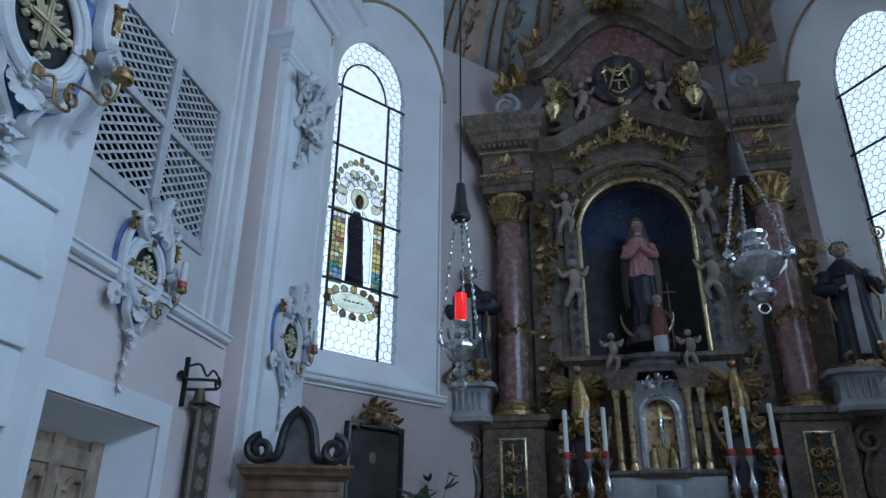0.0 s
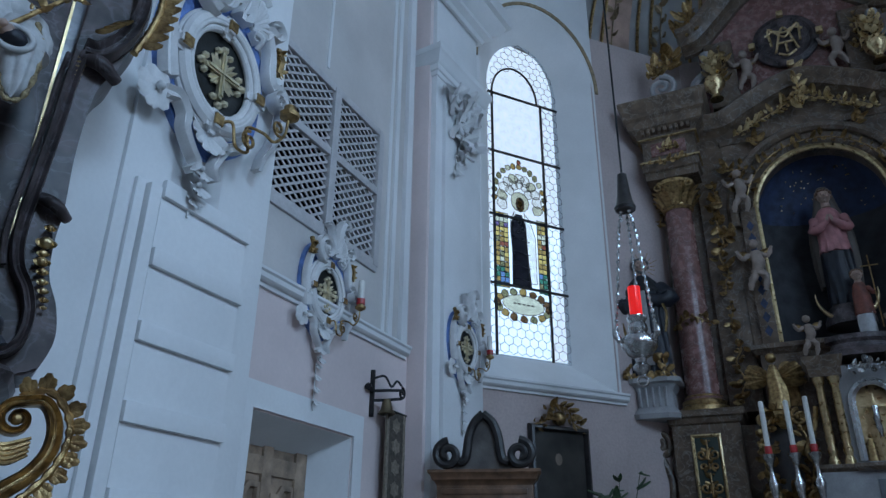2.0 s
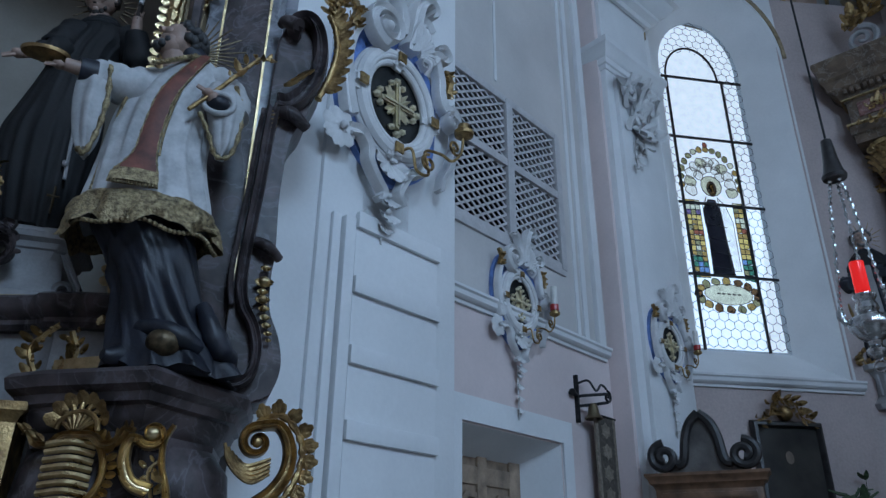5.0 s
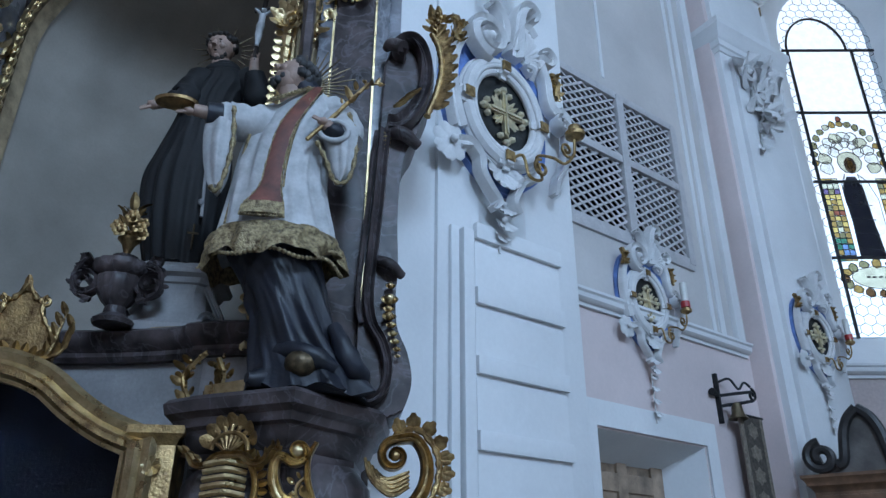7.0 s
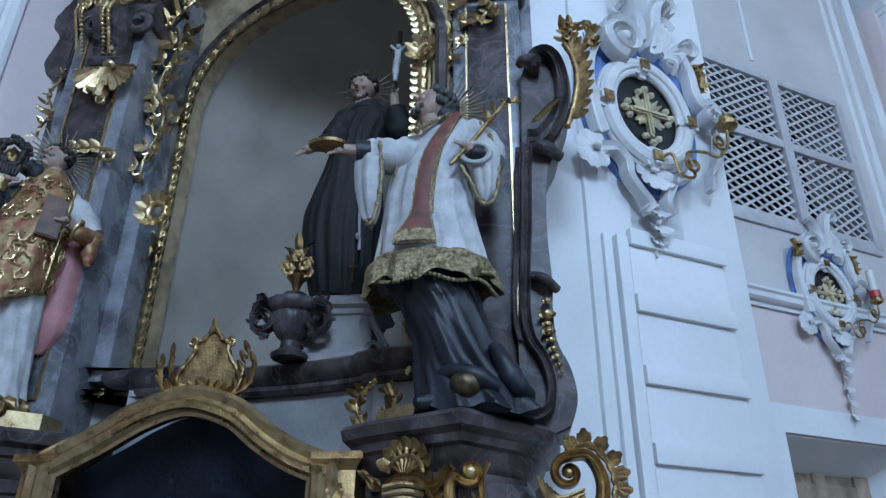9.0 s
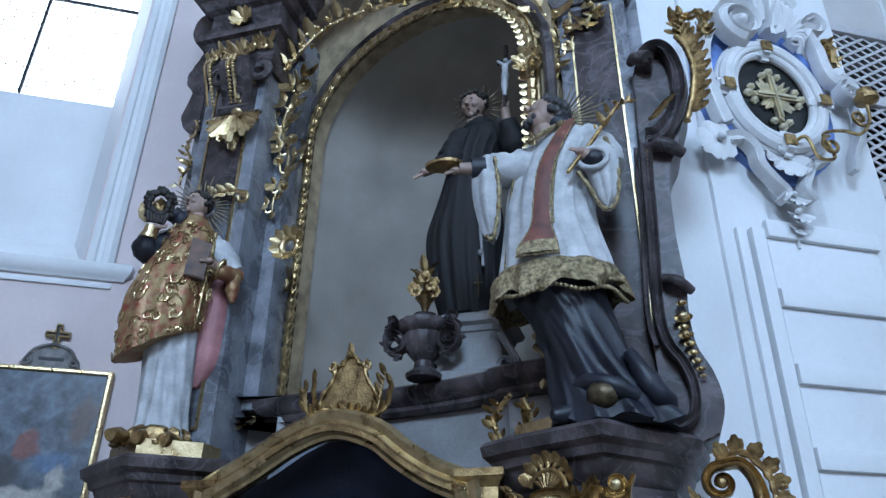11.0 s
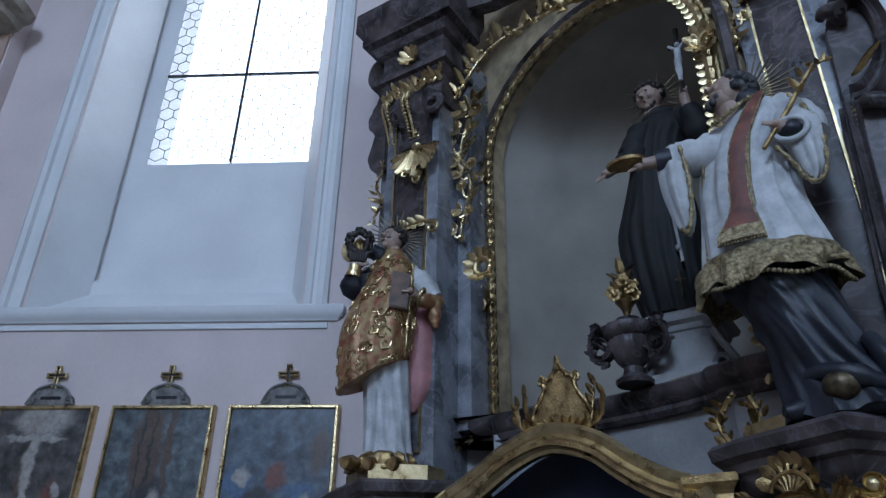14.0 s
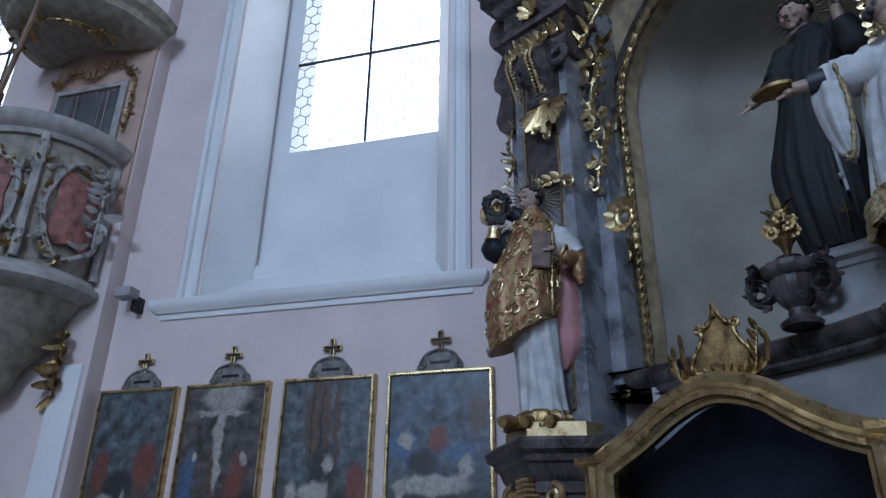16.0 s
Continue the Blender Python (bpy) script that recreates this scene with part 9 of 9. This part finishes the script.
def ringprof(prof, a0=180, a1=370, n=24, dx=0.0):
    return loft(B(), [[(PX + dx + r * math.cos(radians(a0 + (a1 - a0) * i / n)), PY + r * math.sin(radians(a0 + (a1 - a0) * i / n)), z) for i in range(n + 1)] for r, z in prof], close=False, caps=False)


CREAM = material("cream_stucco", (.3, .255, .205), .75, var=.2, scale=12, fine=60, bump=.12, mottle=.3)
DUSTY = material("dusty_grey_stucco", (.38, .35, .33), .75, var=.14, scale=10, fine=60, bump=.1, mottle=.25)
part("basket", ringprof([(.3, 3.6), (.62, 3.62), (.6, 3.7), (.64, 4.0), (.64, 4.5), (.62, 4.72), (.3, 4.72)]), CREAM, pul, "cream painted curved basket")
part("rim", ringprof([(.58, 4.7), (.66, 4.7), (.68, 4.74), (.72, 4.76), (.76, 4.82), (.76, 4.86), (.72, 4.88), (.5, 4.88)]), DUSTY, pul, "moulded grey rim")
part("foot_moulding", ringprof([(.55, 3.45), (.66, 3.47), (.72, 3.52), (.72, 3.57), (.68, 3.6), (.66, 3.64), (.55, 3.66)]), DUSTY, pul, "moulded grey foot")
part("corbel", ringprof([(.1, 2.75), (.2, 2.8), (.25, 2.95), (.42, 3.1), (.5, 3.3), (.6, 3.46)]), CREAM, pul, "tapered cream corbel under the basket")
for a0, a1 in ((322, 364), (262, 304)):
    mid, half = (a0 + a1) / 2, (a1 - a0) / 2
    rings = []
    for f, r in ((1.0, .642), (.97, .658), (.8, .664), (.5, .668), (.02, .674)):
        ring = []
        for k in range(48):
            t = 2 * math.pi * k / 48
            lobe = f * (.82 + .13 * math.cos(4 * t + math.pi))
            a = radians(mid + half * lobe * math.cos(t))
            q = r + .008 * f * math.sin(5 * t + 9 * f)
            ring.append((PX + q * math.cos(a), PY + q * math.sin(a), 4.15 + .42 * lobe * math.sin(t)))
        rings.append(ring)
    bm = loft(B(), rings)
    pn = part("relief_panel", bm, REDRELIEF, pul, "red painted relief panel")
    bm = B()
    loop = [(PX + .67 * math.cos(radians((a0 + a1) / 2 + (a1 - a0) * .52 * math.cos(t))), PY + .67 * math.sin(radians((a0 + a1) / 2 + (a1 - a0) * .52 * math.cos(t))), 4.13 + .4 * math.sin(t) + .03 * math.sin(4 * t)) for t in [2 * math.pi * k / 36 for k in range(37)]]
    foliage(bm, loop, 40, .05, rng=random.Random(6), stem=.022)
    part("panel_frame", bm, DUSTY, pn, "curly stucco panel frame")
    bm = B()
    for q in (0, 1):
        foliage(bm, loop[4 + q * 18:10 + q * 18], 8, .08, rng=random.Random(8 + q))
    part("gilt_leaf", bm, OLDGOLD, pn, "gilded leaf")
for a in (252, 312, 369):
    p = [(PX + .66 * math.cos(radians(a)), PY + .66 * math.sin(radians(a)), z) for z in (3.66, 4.0, 4.4, 4.72)]
    part("corner_strip", tube(B(), p, .035, 8), DUSTY, pul)
bm = foliage(B(), [(PX + .7, PY - .05, 4.6), (PX + .72, PY - .05, 4.3), (PX + .7, PY - .03, 3.9)], 22, .13, (.6, -1, 0), random.Random(9))
part("leaf_drop", bm, DUSTY, pul, "stucco leaf drop")
bm = foliage(B(), [(-4.25, NW - .24, 3.25), (-4.28, NW - .22, 3.0), (-4.26, NW - .2, 2.75)], 20, .12, rng=random.Random(19))
part("wall_drop", bm, OLDGOLD, pul, "gilded leaf drop on the pier")
# gilt and stucco scrolls on the basket
bm, bg = B(), B()
rng = random.Random(31)
for k in range(26):
    a = radians(rng.choice((rng.uniform(314, 324), rng.uniform(255, 262), rng.uniform(304, 311))))
    z = rng.uniform(3.72, 4.66)
    c = Vector((PX + .65 * math.cos(a), PY + .65 * math.sin(a), z))
    t = Vector((-math.sin(a), math.cos(a), 0))
    o = Vector((math.cos(a), math.sin(a), 0))
    for q in range(4):
        leaf(bg if k % 3 == 0 else bm, c, t * rng.uniform(-1, 1) + Vector((0, 0, rng.uniform(-1, 1))) + o * .2, o, rng.uniform(.05, .1), .5, .5)
part("leaf_scroll", bm, DUSTY, pul, "stucco leaf scrolls")
part("gilt_scroll", bg, OLDGOLD, pul, "gilded leaf scrolls")
# back board with curtained opening
part("back_board", box(B(), -5.1, -4.03, NW - .2, NW - .17, 4.3, 6.1, .008), SALMON, pul, "salmon painted back board")
part("opening_frame", moulding_xz(B(), [(-4.98, 4.7), (-4.98, 5.62), (-4.3, 5.62), (-4.3, 4.7)], [(0, 0), (0, .04), (-.03, .05), (-.06, .03), (-.06, 0)], NW - .2), DUSTY, pul, "grey moulded frame")
bm = B()
wv = [(-4.97 + .67 * k / 60, NW - .215 - .018 * math.sin(k * 1.05) - .006 * math.sin(k * 2.3)) for k in range(61)]
loft(bm, [[(x, y, z) for x, y in wv] for z in (4.7, 5.6)], close=False, caps=False)
part("curtain", bm, CURTAIN, pul, "dark grey pleated curtain")
bm = foliage(B(), spline([(-5.05, NW - .23, 5.7), (-4.85, NW - .24, 5.85), (-4.64, NW - .24, 5.75), (-4.45, NW - .24, 5.88), (-4.2, NW - .23, 5.75), (-4.16, NW - .23, 5.4), (-4.18, NW - .23, 5.1)], 5), 46, .062, rng=random.Random(10))
part("gilt_ornament", bm, OLDGOLD, pul, "gilded leaf ornament above the opening")
part("canopy", ringprof([(.05, 6.0), (.54, 6.0), (.64, 6.03), (.71, 6.06), (.73, 6.12), (.79, 6.16), (.81, 6.24), (.76, 6.3), (.3, 6.5)], 170, 370, dx=.12), CREAM, pul, "cream moulded sounding board")
bm = foliage(B(), [(PX + .5 * math.cos(radians(a)), PY + .5 * math.sin(radians(a)), 5.98) for a in range(200, 345, 12)], 16, .12, (0, 0, -1), random.Random(11))
part("canopy_leaf", bm, OLDGOLD, pul, "gilded leaves under the sounding board")
cru = thing("crucifix_staff", "dark wooden staff crucifix fixed to the pulpit rim", "crucifix", F_W, (-4.65, 3.58, 4.86))
part("staff", tube(B(), [(-4.72, 3.58, 4.86), (-4.5, 3.5, 5.75), (-4.46, 3.48, 5.95)], .022, 8), WOOD, cru)
part("foot", limb(B(), [(-4.78, 3.6, 4.86), (-4.72, 3.58, 5.05)], [.07, .05], 0), DARKWOOD, cru, "carved dark foot")
